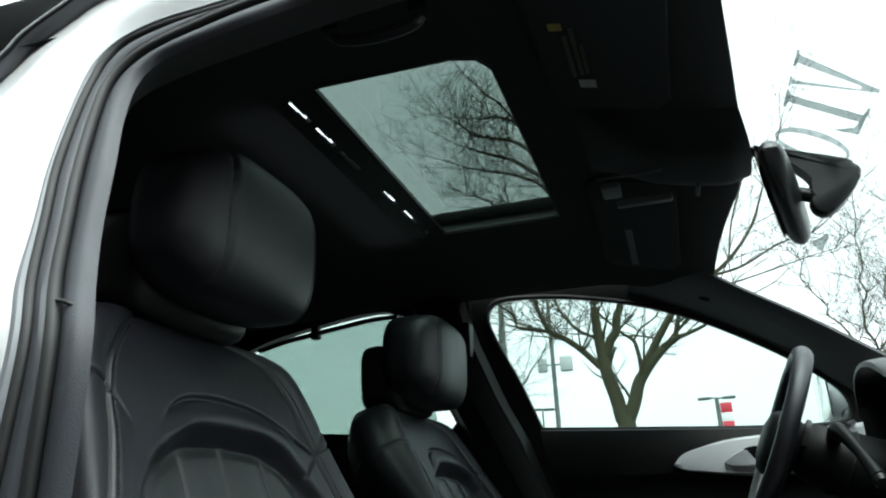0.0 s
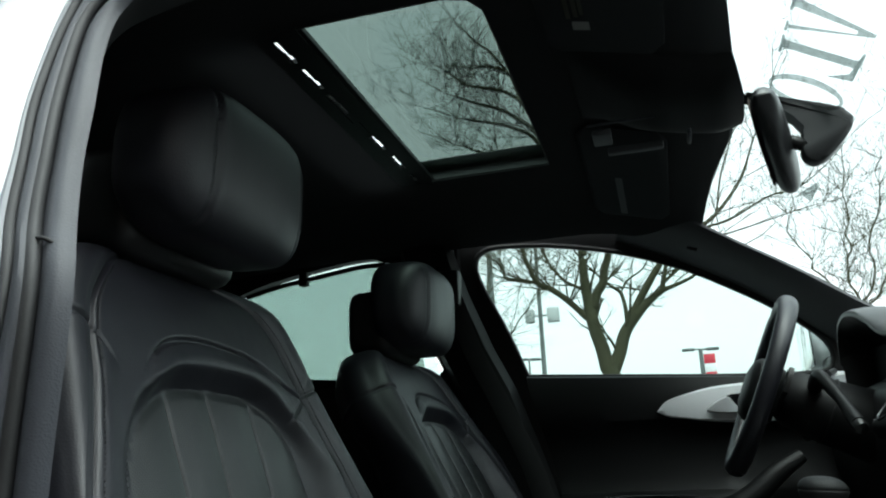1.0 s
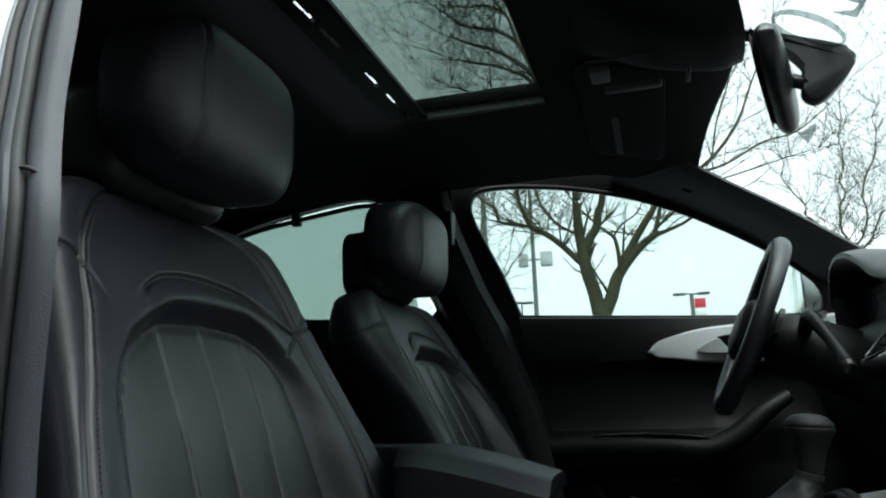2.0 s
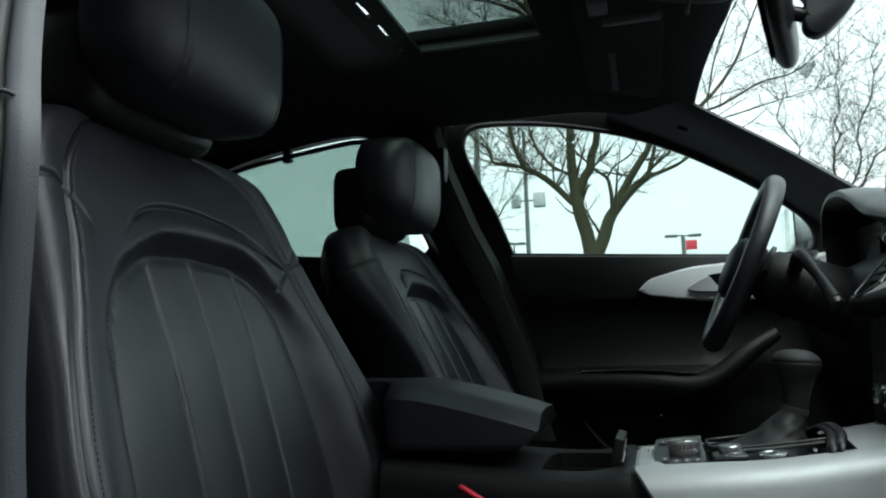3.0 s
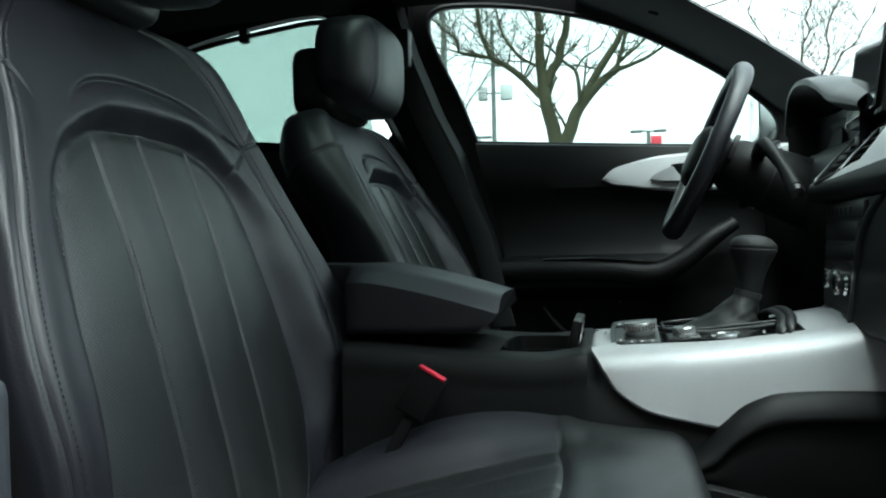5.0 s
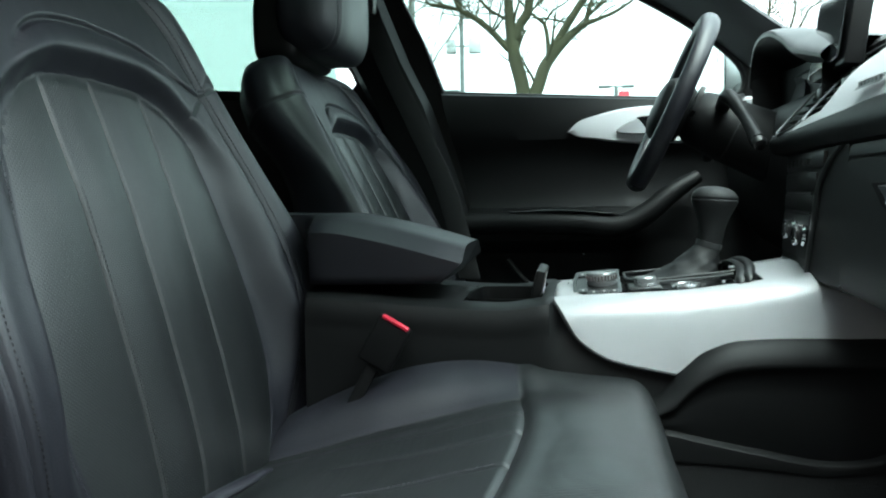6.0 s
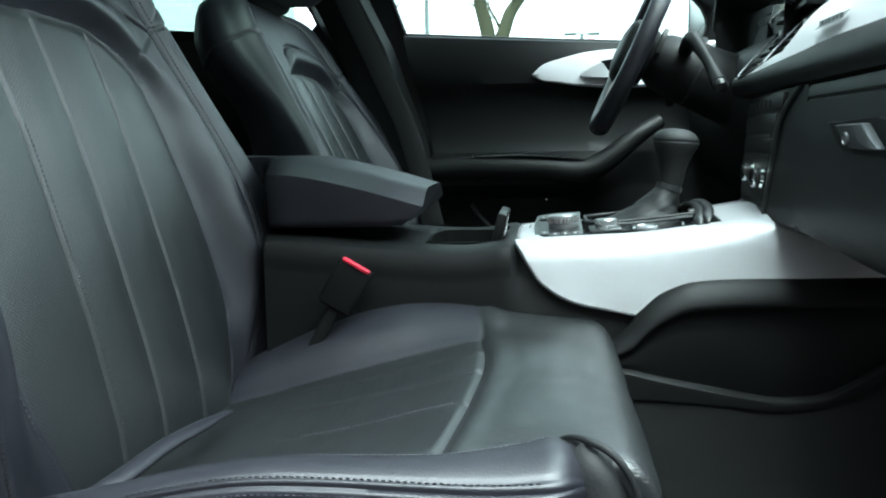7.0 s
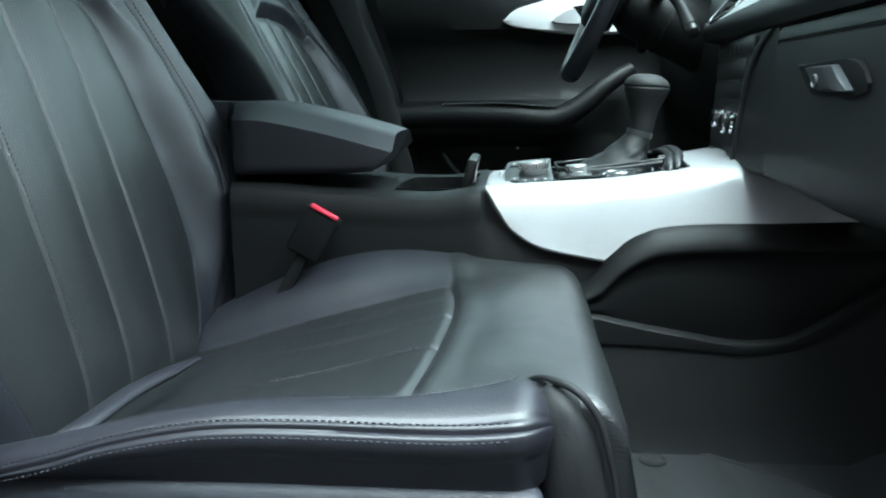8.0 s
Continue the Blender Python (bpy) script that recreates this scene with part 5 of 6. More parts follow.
    part("knob_cap", tilted(lathe([(0.0165, 0.0233), (0.0160, 0.0240), (0.0, 0.0242)], (0, 0, 0)), 0.308, -0.036, -0.005), KNOB_SATIN, knob, "pale satin knob cap")
    # volume knob, start button
    block = part("key_block", tilted(box(-0.022, 0.020, -0.022, 0.026, 0, 0.006, 0.003, 3), 0.362, -0.068), KEY_SURROUND, c, "dark grey key block")
    part("volume_knob", tilted(lathe([(0.0125, 0.004), (0.0142, 0.006), (0.0142, 0.0095), (0.0132, 0.0105), (0.0142, 0.0115), (0.0142, 0.0165), (0.0130, 0.0180), (0.0, 0.0180)], (0, 0, 0)), 0.362, -0.076), KNOB_SATIN, block, "satin volume knob")
    start = part("start_button", tilted(lathe([(0.018, 0.001), (0.018, 0.004), (0.0155, 0.0055), (0.0145, 0.0045), (0.0, 0.005)], (0, 0, 0)), 0.412, -0.076), KNOB_SATIN, c, "brushed start button")
    for k in (-0.004, 0.004):
        part("button_mark", tilted(box(-0.006, 0.006, -0.0012, 0.0012, 0.0050, 0.0054), 0.412, -0.076 + k), HARD_BLACK, start, smooth=False)
    # selector gate with its boot and lever
    gate = [Vector((0.34, 0.045, 0.0)), Vector((0.37, 0.062, 0)), Vector((0.48, 0.062, 0)), Vector((0.50, 0.03, 0)), Vector((0.50, -0.035, 0)), Vector((0.485, -0.048, 0)), Vector((0.40, -0.046, 0)), Vector((0.345, -0.040, 0))]
    rows = [Vector((p.x, p.y, console_top(p.x) + 0.004)) - o for p in gate]
    part("gate_rim", tube(rows + rows[:1], 0.0022, steps=4), HARD_BLACK, c, "black gate rim")
    for lift, back, r in ((0.0, 0.0, 0.0065), (0.002, 0.010, 0.0065)):
        hood = [(0.472 + back, -0.093, -0.006), (0.477 + back, -0.086, 0.004), (0.484 + back, -0.05, 0.012), (0.487 + back, 0.02, 0.014), (0.484 + back, 0.075, 0.006), (0.478 + back, 0.088, -0.004)]
        part("gate_hood", tube([Vector((x, y, console_top(x) + z + lift - 0.004)) - o for x, y, z in hood], r, sides=14, flat=0.45), HARD_BLACK, c, "black ribbed hood at the gate's end")
    part("gate_rail", tube([Vector((x, -0.056, console_top(x) + 0.0015)) - o for x in (0.375, 0.42, 0.474)], 0.0030, flat=0.7), KEY_GREY, c, "dark grey rail beside the gate")
    rows = []
    for k in range(19):
        f = k / 18
        x0, x1 = 0.341 + 0.0965 * f ** 0.5, 0.4695 - 0.004 * math.sin(math.pi * f)
        cz = 0.619 + 0.047 * f
        cx, rx, ry = (x0 + x1) / 2, (x1 - x0) / 2, 0.036 * (1 - f) ** 1.3 + 0.0155
        ring = []
        for t in range(40):
            a = 2 * math.pi * t / 40
            fold = 0.0016 * math.sin(4 * a + 13 * f) + 0.0008 * math.sin(7 * a - 17 * f + 1)
            w = 1 + fold / max(rx, 0.02) * math.sin(math.pi * min(1, f * 1.15))
            ring.append(Vector((cx + math.cos(a) * rx * w, 0.012 + math.sin(a) * ry * w, cz - 0.22 * math.cos(a) * rx * f + 0.6 * fold * (1 - f))) - o)
        rows.append(ring)
    part("boot", loft(rows), BOOT, c, "creased black leather boot", crease=80)
    part("lever_collar", tube([Vector((0.4525, 0.012, 0.6635)) - o, Vector((0.4545, 0.012, 0.6705)) - o], 0.0178, steps=1, sides=24), HANDLE_RING, c, "dark satin lever collar")
    rows = []
    for z, cx, rx in ((0.668, 0.455, 0.0155), (0.678, 0.457, 0.0160), (0.692, 0.458, 0.0180), (0.703, 0.459, 0.0212), (0.712, 0.460, 0.0248), (0.720, 0.461, 0.0285), (0.7265, 0.4615, 0.0308), (0.7285, 0.4615, 0.0310), (0.7296, 0.4615, 0.0299), (0.7307, 0.4615, 0.0310), (0.734, 0.4612, 0.0306), (0.7395, 0.4608, 0.0272), (0.7435, 0.4605, 0.0220), (0.7462, 0.460, 0.0150), (0.7472, 0.460, 0.0075), (0.7475, 0.460, 0.002)):
        rows.append([Vector((cx + math.cos(t) * rx, 0.013 + math.sin(t) * rx * 0.86, z - 0.06 * math.cos(t) * rx)) - o for t in (2 * math.pi * i / 32 for i in range(32))])
    part("lever_knob", loft(rows), BOOT, c, "black leather gear lever knob", crease=80)
    # cup holder and its divider
    rim = smooth2([(0.125, 0.06), (0.14, 0.075), (0.20, 0.075), (0.228, 0.06), (0.232, 0.0), (0.228, -0.06), (0.20, -0.078), (0.14, -0.078), (0.125, -0.06), (0.12, 0.0)], 3)
    rr = [Vector((x, y, 0.5985)) - o for x, y in rim]
    bm = loft([[Vector((p.x, p.y, p.z - 0.001)) for p in rr], [p + Vector((0, 0, 0.0035)) for p in rr], [Vector((0.18 - o.x + (p.x + o.x - 0.18) * 0.92, p.y * 0.92, p.z + 0.003)) for p in rr], [Vector((0.18 - o.x + (p.x + o.x - 0.18) * 0.88, p.y * 0.88, p.z - 0.022)) for p in rr]], caps=False)
    bmesh.ops.solidify(bm, geom=bm.faces[:], thickness=0.0015)
    part("cup_holder", bm, HARD_BLACK, c, "black cup holder well")
    part("cup_ring", tube([Vector((0.18 + 0.030 * math.cos(a), -0.035 + 0.03 * math.sin(a), 0.585)) - o for a in (2 * math.pi * i / 16 for i in range(17))], 0.0025, steps=2), SEAL_GREY, c, "grey cup ring")
    part("divider", box(0.216 - o.x, 0.229 - o.x, -0.075, 0.030, 0.600 - o.z, 0.640 - o.z, 0.003, turn=pose(0, 0, 0, 0, 14, 0)), HARD_BLACK, c, "upright cup divider")
    part("divider_edge", tube([Vector((0.2285, -0.076, 0.610)) - o, Vector((0.2345, -0.076, 0.640)) - o], 0.002, steps=1), CHROME, c, "bright divider edge")
    # armrest lid
    rows = []
    for i in range(33):
        f = i / 32
        x = -0.30 + 0.425 * f
        zt = 0.722 - 0.005 * step(-0.3, -0.1, x) - 0.048 * max(0, (x + 0.06) / 0.2) ** 1.3
        zb = 0.622 + 0.004 * f
        w = 0.108 - 0.006 * step(0.9, 1, f)
        prof = [(w - 0.006, zb), (w - 0.001, zb + 0.005), (w, zb + 0.012), (w + 0.001, zt - 0.025), (w + 0.0005, zt - 0.0215), (w - 0.0025, zt - 0.0195), (w - 0.006, zt - 0.0175), (w - 0.026, zt - 0.005), (w - 0.034, zt - 0.0015), (w - 0.05, zt + 0.001), (0, zt + 0.002)]
        half = [Vector((x - 0.030 * step(0.8, 1, f) * max(0.0, 1 - (z - zb) / (zt - 0.020 - zb)), -y, z)) for y, z in prof]
        other = [Vector((p.x, -p.y, p.z)) for p in half[:-1]][::-1]
        rows.append([p - o for p in half + other])
    part("armrest", clear_of_seat(loft(rows), o), LEATHER, c, "black leather armrest lid")
    return c


KEY_GREY = material("dark_grey_keys", (0.035, 0.037, 0.039), 0.4)
KEY_SURROUND = material("grey_key_surround", (0.020, 0.022, 0.023), 0.35)
KNOB_SATIN = material("satin_knob_metal", (0.42, 0.43, 0.44), 0.28, metal=0.8)
centre_console()


BUCKLE_BLACK = material("dull_black_plastic", (0.0045, 0.0046, 0.005), 0.7, spec=0.15)


def belt_buckle():
    b = thing("belt_buckle", "black belt buckle with a red release button", "belt buckle", (0.004, -0.172, 0.501))
    m = pose(0, 0, 0, 0, 30, 0)
    bm = box(-0.024, 0.022, -0.010, 0.010, 0.034, 0.098, 0.005, 3)
    bmesh.ops.transform(bm, matrix=m, verts=bm.verts)
    part("body", bm, BUCKLE_BLACK, b)
    bm = box(-0.019, 0.018, -0.0115, -0.002, 0.0955, 0.1005, 0.0018, 3)
    bmesh.ops.transform(bm, matrix=m, verts=bm.verts)
    part("release_button", bm, RED, b, "red release button")
    bm = box(-0.008, 0.008, -0.004, 0.004, -0.14, 0.036, 0.003)
    bmesh.ops.transform(bm, matrix=m, verts=bm.verts)
    part("strap", bm, BUCKLE_BLACK, b, "black strap")


belt_buckle()


# ---- footwell ----
def footwell():
    k = thing("knee_panel", "black padded knee panel on the console side", "knee panel", (0.55, -0.16, 0.42))
    o = Vector((0.55, -0.16, 0.42))
    xs = [0.335 + 0.465 * i / 60 for i in range(61)]

    def high(x):
        return ramp(x, [(0.335, 0.4605), (0.368, 0.4925), (0.385, 0.5105), (0.411, 0.5388), (0.4437, 0.5583), (0.4765, 0.5645), (0.5415, 0.568), (0.62, 0.5685), (0.80, 0.569)])

    def low(x):
        return ramp(x, [(0.335, 0.4595), (0.3824, 0.4549), (0.413, 0.448), (0.481, 0.4347), (0.5487, 0.4240), (0.588, 0.4257), (0.614, 0.4315), (0.645, 0.448), (0.676, 0.469), (0.7165, 0.497), (0.80, 0.552)])

    def foot(x):
        return ramp(x, [(0.335, 0.421), (0.3965, 0.419), (0.481, 0.4148), (0.548, 0.4088), (0.581, 0.4108), (0.626, 0.4205), (0.675, 0.4465), (0.715, 0.478), (0.80, 0.536)])
    rows = []
    for x in xs:
        a, h = high(x), high(x) - low(x)
        band = min(0.030, 0.5 * h)
        row = [(0.0, -0.143), (0.05 * band, -0.150), (0.25 * band, -0.157), (0.55 * band, -0.1635), (0.85 * band, -0.1685), (band, -0.1690), (1.12 * band, -0.1665), (1.3 * band, -0.1615)]
        row = [(a - d, y) for d, y in row] + [(a - (1.3 * band + (h - 1.3 * band) * f), -0.1595 - 0.004 * math.sin(math.pi * f) + 0.003 * noise.noise(Vector((x * 9, f * 2, 0)))) for f in (0.25, 0.5, 0.75, 1.0)]
        rows.append([Vector((x, y, z)) - o for z, y in row])
    part("pad", loft(rows, closed=False), SOFT_BLACK, k, crease=80)
    rows = []
    for x in xs:
        z0, z1 = low(x), foot(x)
        rows.append([Vector((x, y, z)) - o for y, z in ((-0.155, z0 + 0.004), (-0.166, z0 - 0.0005), (-0.169, z0 - 0.003), (-0.170, (z0 + z1) / 2), (-0.1695, z1 + 0.002), (-0.164, z1 - 0.001))])
    part("edge_strip", loft(rows, closed=False), SOFT_BLACK, k, "black plastic edge strip")
    rows = []
    for x in xs:
        z = foot(x)
        rows.append([Vector((x, -0.1665, z + 0.003)), Vector((x, -0.164, z - 0.05)), Vector((x + 0.002, -0.162, min(0.32, z - 0.06))), Vector((x, -0.160, 0.284)), Vector((x, -0.168, 0.268)), Vector((x, -0.30, 0.2655))])
    tagged(part("trim_tunnel_carpet", loft(rows, closed=False), CARPET), "dark carpet on the tunnel side", "carpet", kind="structure")
    rows = [[Vector((x, y, z)) for y in (-0.7, -0.5, -0.3, -0.12)] for x, z in ((0.68, 0.264), (0.74, 0.285), (0.84, 0.36), (0.95, 0.48), (1.04, 0.62))]
    tagged(part("trim_toe_board", loft(rows, closed=False), CARPET), "dark carpet on the sloping toe board", "carpet", kind="structure")
    m = thing("floor_mat", "dark grey pile floor mat with a round fastener", "floor mat", (0.55, -0.38, 0.267))
    o = Vector((0.55, -0.38, 0.267))
    line = smooth2([(0.405, -0.62), (0.404, -0.40), (0.406, -0.25), (0.416, -0.172), (0.436, -0.146), (0.490, -0.144), (0.555, -0.178), (0.62, -0.238), (0.68, -0.30), (0.72, -0.40), (0.73, -0.62)], 5)
    c = Vector((0.55, -0.42, 0))
    rows = []
    for k2, z in ((1.0, 0.0), (1.0, 0.006), (0.985, 0.010), (0.97, 0.0105), (0.955, 0.008), (0.5, 0.008)):
        rows.append([Vector((c.x + (x - c.x) * k2, c.y + (y - c.y) * k2, 0.267 + z)) - o for x, y in line])
    part("mat_surface", loft(rows), MAT_CLOTH, m)
    part("fastener", lathe([(0.017, 0.0), (0.017, 0.003), (0.013, 0.005), (0.012, 0.0035), (0.0, 0.0035)], Vector((0.454, -0.183, 0.2745)) - o), CARPET, m, "round black fastener")


footwell()


# ---- dashboard ----
def dashboard():
    d = thing("dashboard", "black dashboard with a satin silver trim band", "dashboard", (0.7, 0, 0.6))
    o = Vector((0.7, 0, 0.6))

    def strip(rows, mat, name, label="", solid=0.0, owner=None):
        bm = loft([[Vector(p) - o for p in r] for r in rows], closed=False)
        if solid:
            bmesh.ops.solidify(bm, geom=bm.faces[:], thickness=solid)
        return part(name, bm, mat, owner or d, label)
    ys = [-0.70 + 1.40 * i / 40 for i in range(41)]
    # soft upper pad up to the windscreen
    rows = []
    for y in ys:
        rise = 0.010 * bell(y - 0.37, 0.2)
        rows.append([(0.668, y, 0.918), (0.664, y, 0.930 + rise), (0.672, y, 0.940 + rise), (0.70, y, 0.947 + rise), (0.80, y, 0.948 + rise), (0.92, y, 0.94), (1.05, y, 0.925)])
    strip(rows, LIT_TOP, "upper_pad", "soft upper pad, toned lighter as if lit")
    # satin trim band on the passenger's side, tapering under the vents
    rows = []
    for i in range(41):
        y = -0.70 + 0.82 * i / 40
        cut = step(-0.115, -0.095, y)
        z0 = 0.830 - 0.012 * step(-0.3, 0.12, y)
        z1 = 0.926 - cut * 0.090 - 0.026 * step(-0.09, 0.12, y)
        z1 = max(z1, z0 + 0.002)
        row = []
        for k in range(9):
            f = k / 8
            z = z0 + (z1 - z0) * f
            row.append((0.563 + 0.95 * (z - 0.825) + 0.016 * math.sin(math.pi * min(1, (z - 0.825) / 0.10)) * -1, y, z))
        rows.append(row)
    strip(rows, SILVER, "trim_band", "satin silver trim band", 0.003)
    # lip under the band, groove, glovebox lid and the panel beside the centre stack
    rows = []
    for y in [-0.70 + 0.822 * i / 30 for i in range(31)]:
        rows.append([(0.566, y, 0.832 - 0.010 * step(-0.3, 0.12, y)), (0.5595, y, 0.822 - 0.004 * step(-0.3, 0.12, y)), (0.5565, y, 0.812), (0.557, y, 0.801), (0.563, y, 0.793), (0.575, y, 0.790), (0.600, y, 0.789)])
    strip(rows, SOFT_BLACK, "lower_lip", "black rounded lip")

    def front_x(y, z):
        return 0.5585 + 0.09 * max(0.0, y + 0.10) + 0.05 * (z - 0.70)

    def stack_edge(z):
        return ramp(z, [(0.640, -0.072), (0.667, -0.082), (0.709, -0.095), (0.743, -0.106), (0.760, -0.122), (0.777, -0.147), (0.789, -0.176)])
    levels = [0.634 + 0.155 * i / 20 for i in range(21)]

    def face(y_of, ya, n=8, lift=0.0):
        """Rows of a panel from y_of(z) towards the door as far as ya, with its lower edge rolled under."""
        out = []
        for z in levels:
            y0, y1 = y_of(z), min(y_of(z) - 0.004, ya)
            out.append([(front_x(y, z) - lift, y, z) for y in (y0 + (y1 - y0) * i / n for i in range(n + 1))])
        under = []
        for dx, dz in ((0.12, -0.012), (0.03, -0.0115), (0.010, -0.008), (0.003, -0.003)):
            under.append([(x + dx, y, z + dz) for x, y, z in out[0]])
        return under + out
    strip(face(lambda z: stack_edge(z) - 0.017, -0.2068), SOFT_BLACK, "stack_cheek", "black panel beside the centre stack")
    rows = []
    for z in levels:
        e = stack_edge(z)
        rows.append([(front_x(e, z) + dx, e + dy, z) for dy, dx in ((0.001, 0.006), (0.0, -0.003), (-0.004, -0.0045), (-0.013, -0.0045), (-0.017, -0.003), (-0.018, 0.006))])
    strip(rows, EDGE_SATIN, "stack_rail", "dark satin rail beside the stack")
    rows = []
    for y in [-0.68 + 0.473 * i / 24 for i in range(25)]:
        b = 0.011 * step(-0.20, -0.45, y)
        rows.append([(0.606, y, 0.7885), (0.566, y, 0.7885), (0.5632, y, 0.785), (0.5625, y, 0.776), (0.5650, y, 0.7735), (0.5622, y, 0.7710), (0.5598, y, 0.74), (0.5578, y, 0.70), (0.5558, y, 0.66), (0.5550, y, 0.638 - b), (0.5590, y, 0.631 - b), (0.575, y, 0.628 - b), (0.60, y, 0.6265 - b), (0.70, y, 0.626 - b)])
    glove = strip(rows, SOFT_BLACK, "glovebox_lid", "black glovebox lid")
    # no hollow here: a dark plate carries the well's shade
    well = [(-0.290, 0.7475), (-0.404, 0.7490), (-0.424, 0.747), (-0.437, 0.740), (-0.447, 0.729), (-0.445, 0.721), (-0.418, 0.7175), (-0.338, 0.7185), (-0.328, 0.721), (-0.320, 0.726)]
    part("handle_well", prism([(y, z - o.z) for y, z in well], "x", 0.5555 - o.x, 0.570 - o.x, 0.0012), BUCKLE_BLACK, glove, "flat dark plate for the shade in the handle well")
    rows = []
    for y0, y1, x in ((-0.302, -0.337, 0.5535), (-0.320, -0.352, 0.5515), (-0.345, -0.377, 0.5500), (-0.368, -0.400, 0.5485), (-0.374, -0.406, 0.5500), (-0.378, -0.410, 0.5560)):
        y0, y1 = y0 - 0.014, y1 - 0.014
        rows.append([(x + 0.004, y0 + 0.0005, 0.7448), (x, y0, 0.7435), (x - 0.0005, (y0 + y1) / 2, 0.7330), (x + 0.0005, y1, 0.7232), (x + 0.005, y1 - 0.0005, 0.7220)])
    strip(rows, GLOVE_SATIN, "handle", "satin grey glovebox handle", 0.004, glove)
    part("lock", lathe([(0.0062, 0), (0.0062, 0.0025), (0.0048, 0.003), (0.0044, 0.0015), (0, 0.0015)], Vector((0.5512, -0.3530, 0.7315)) - o, (-1, 0, 0), 16), GLOVE_SATIN, glove, "satin lock barrel")
    # driver's side lower lining
    rows = []
    for y in [0.122 + 0.578 * i / 16 for i in range(17)]:
        rows.append([(0.660, y, 0.900), (0.628, y, 0.885), (0.612, y, 0.865), (0.602, y, 0.83), (0.600, y, 0.78), (0.604, y, 0.74), (0.622, y, 0.70), (0.66, y, 0.64), (0.72, y, 0.60), (0.80, y, 0.62)])
    strip(rows, SOFT_BLACK, "knee_lining", "black lining under the wheel")
    # centre stack, turned a little to the driver
    rows = []
    for x_add, z in [(0.06, 0.633), (0.010, 0.635), (0.0, 0.641)] + [(0.0, z) for z in levels[1:]] + [(0.03, 0.7895)]:
        e = stack_edge(min(0.789, max(0.640, z)))
        rows.append([Vector((front_x(y, z) + x_add + (0.012 if k == 9 else 0.0), y, z)) - o for k, y in enumerate([e + (0.117 - e) * i / 8 for i in range(9)] + [0.119])])
    stack = part("centre_panel", loft(rows, closed=False), HARD_BLACK, d, "black centre stack")
    cant = math.degrees(math.atan(0.09))

    def on_stack(bm, y, z, lift=0.0):
        """Set a piece that faces -x on the stack's face."""
        bmesh.ops.transform(bm, matrix=pose(front_x(y, z) - lift - o.x, y - o.y, z - o.z, 0, 3, -cant), verts=bm.verts)
        return bm
    for z0, z1 in ((0.766, 0.786), (0.738, 0.762), (0.713, 0.733), (0.652, 0.709)):
        e = stack_edge((z0 + z1) / 2) + 0.008
        part("panel", on_stack(box(-0.002, 0.006, -(0.112 - e) / 2, (0.112 - e) / 2, -(z1 - z0) / 2, (z1 - z0) / 2, 0.0015), (0.112 + e) / 2, (z0 + z1) / 2), HARD_BLACK, stack, "black control panel")
    part("slot_trim", on_stack(box(-0.001, 0.004, -0.088, 0.088, -0.0014, 0.0014), 0.008, 0.7355, 0.0015), HANDLE_GREY, stack, "thin bright slot trim", smooth=False)
    part("slot_trim", on_stack(box(-0.001, 0.004, -0.092, 0.092, -0.0009, 0.0009), 0.012, 0.7110, 0.0015), HANDLE_DARK, stack, "thin grey trim line", smooth=False)
    part("foot_trim", tube([Vector((front_x(y, 0.640) - 0.001, y, 0.6405)) - o for y in (0.11, 0.02, -0.065)], 0.002, steps=3), HANDLE_GREY, stack, "thin satin line at the foot of the stack")
    for y, z in ((0.004, 0.687), (-0.071, 0.683)):
        kb = part("climate_knob", on_stack(lathe([(0.0105, 0), (0.0130, 0.003), (0.0138, 0.006), (0.0115, 0.009), (0.0128, 0.012), (0.0130, 0.017), (0.0115, 0.0185), (0.0, 0.0185)], (0, 0, 0), (-1, 0, 0), 32), y, z), CHROME, stack, "waisted chrome climate knob")
        part("knob_face", on_stack(lathe([(0.0085, 0.0187), (0.0080, 0.0195), (0.0, 0.0195)], (0, 0, 0), (-1, 0, 0), 20), y, z), GLOSS_BLACK, kb, "black knob face")
    for i in range(6):
        part("key", on_stack(box(-0.0005, 0.004, -0.011, 0.011, -0.005, 0.005, 0.001), 0.095 - 0.03 * i, 0.776, 0.0025), HARD_BLACK, stack)
    for y, z in ((-0.058, 0.779), (-0.012, 0.750), (0.02, 0.700)):
        part("key_mark", on_stack(box(-0.0004, 0.0004, -0.005, 0.005, -0.001, 0.001), y, z, 0.0034), LABEL_DIM, stack, smooth=False)
    # centre vents

    def face_x(z):
        return 0.566 + 0.95 * (z - 0.825)
    for y0, y1 in ((-0.094, 0.004), (0.012, 0.104)):
        w = y1 - y0
        low = 0.838 - 0.014 * step(-0.09, 0.12, (y0 + y1) / 2)
        vent = part("vent", loft([[Vector((face_x(z) + dx, y, z)) - o for y in (y0, y1)] for z, dx in ((low, 0.0), (low, 0.05), (0.91, 0.05), (0.912, 0.0))], closed=False), GLOSS_BLACK, d, "dark air vent")
        ring = [(y0, low), (y1, low - 0.004), (y1 + 0.002, 0.905), (y1 - 0.01, 0.915), (y0 + 0.008, 0.915), (y0, 0.905)]
        pts = [Vector((face_x(z) - 0.002, y, z)) - o for y, z in ring]
        part("vent_ring", tube(pts + pts[:1], 0.0018, steps=3), HANDLE_GREY, vent, "thin satin vent ring")
        for i in range(6):
            z = low + 0.009 + 0.0115 * i
            part("slat", box(face_x(z) - o.x, face_x(z) + 0.03 - o.x, y0 + 0.003, y1 - 0.003, z - o.z, z + 0.0022 - o.z), HARD_BLACK, vent, smooth=False)
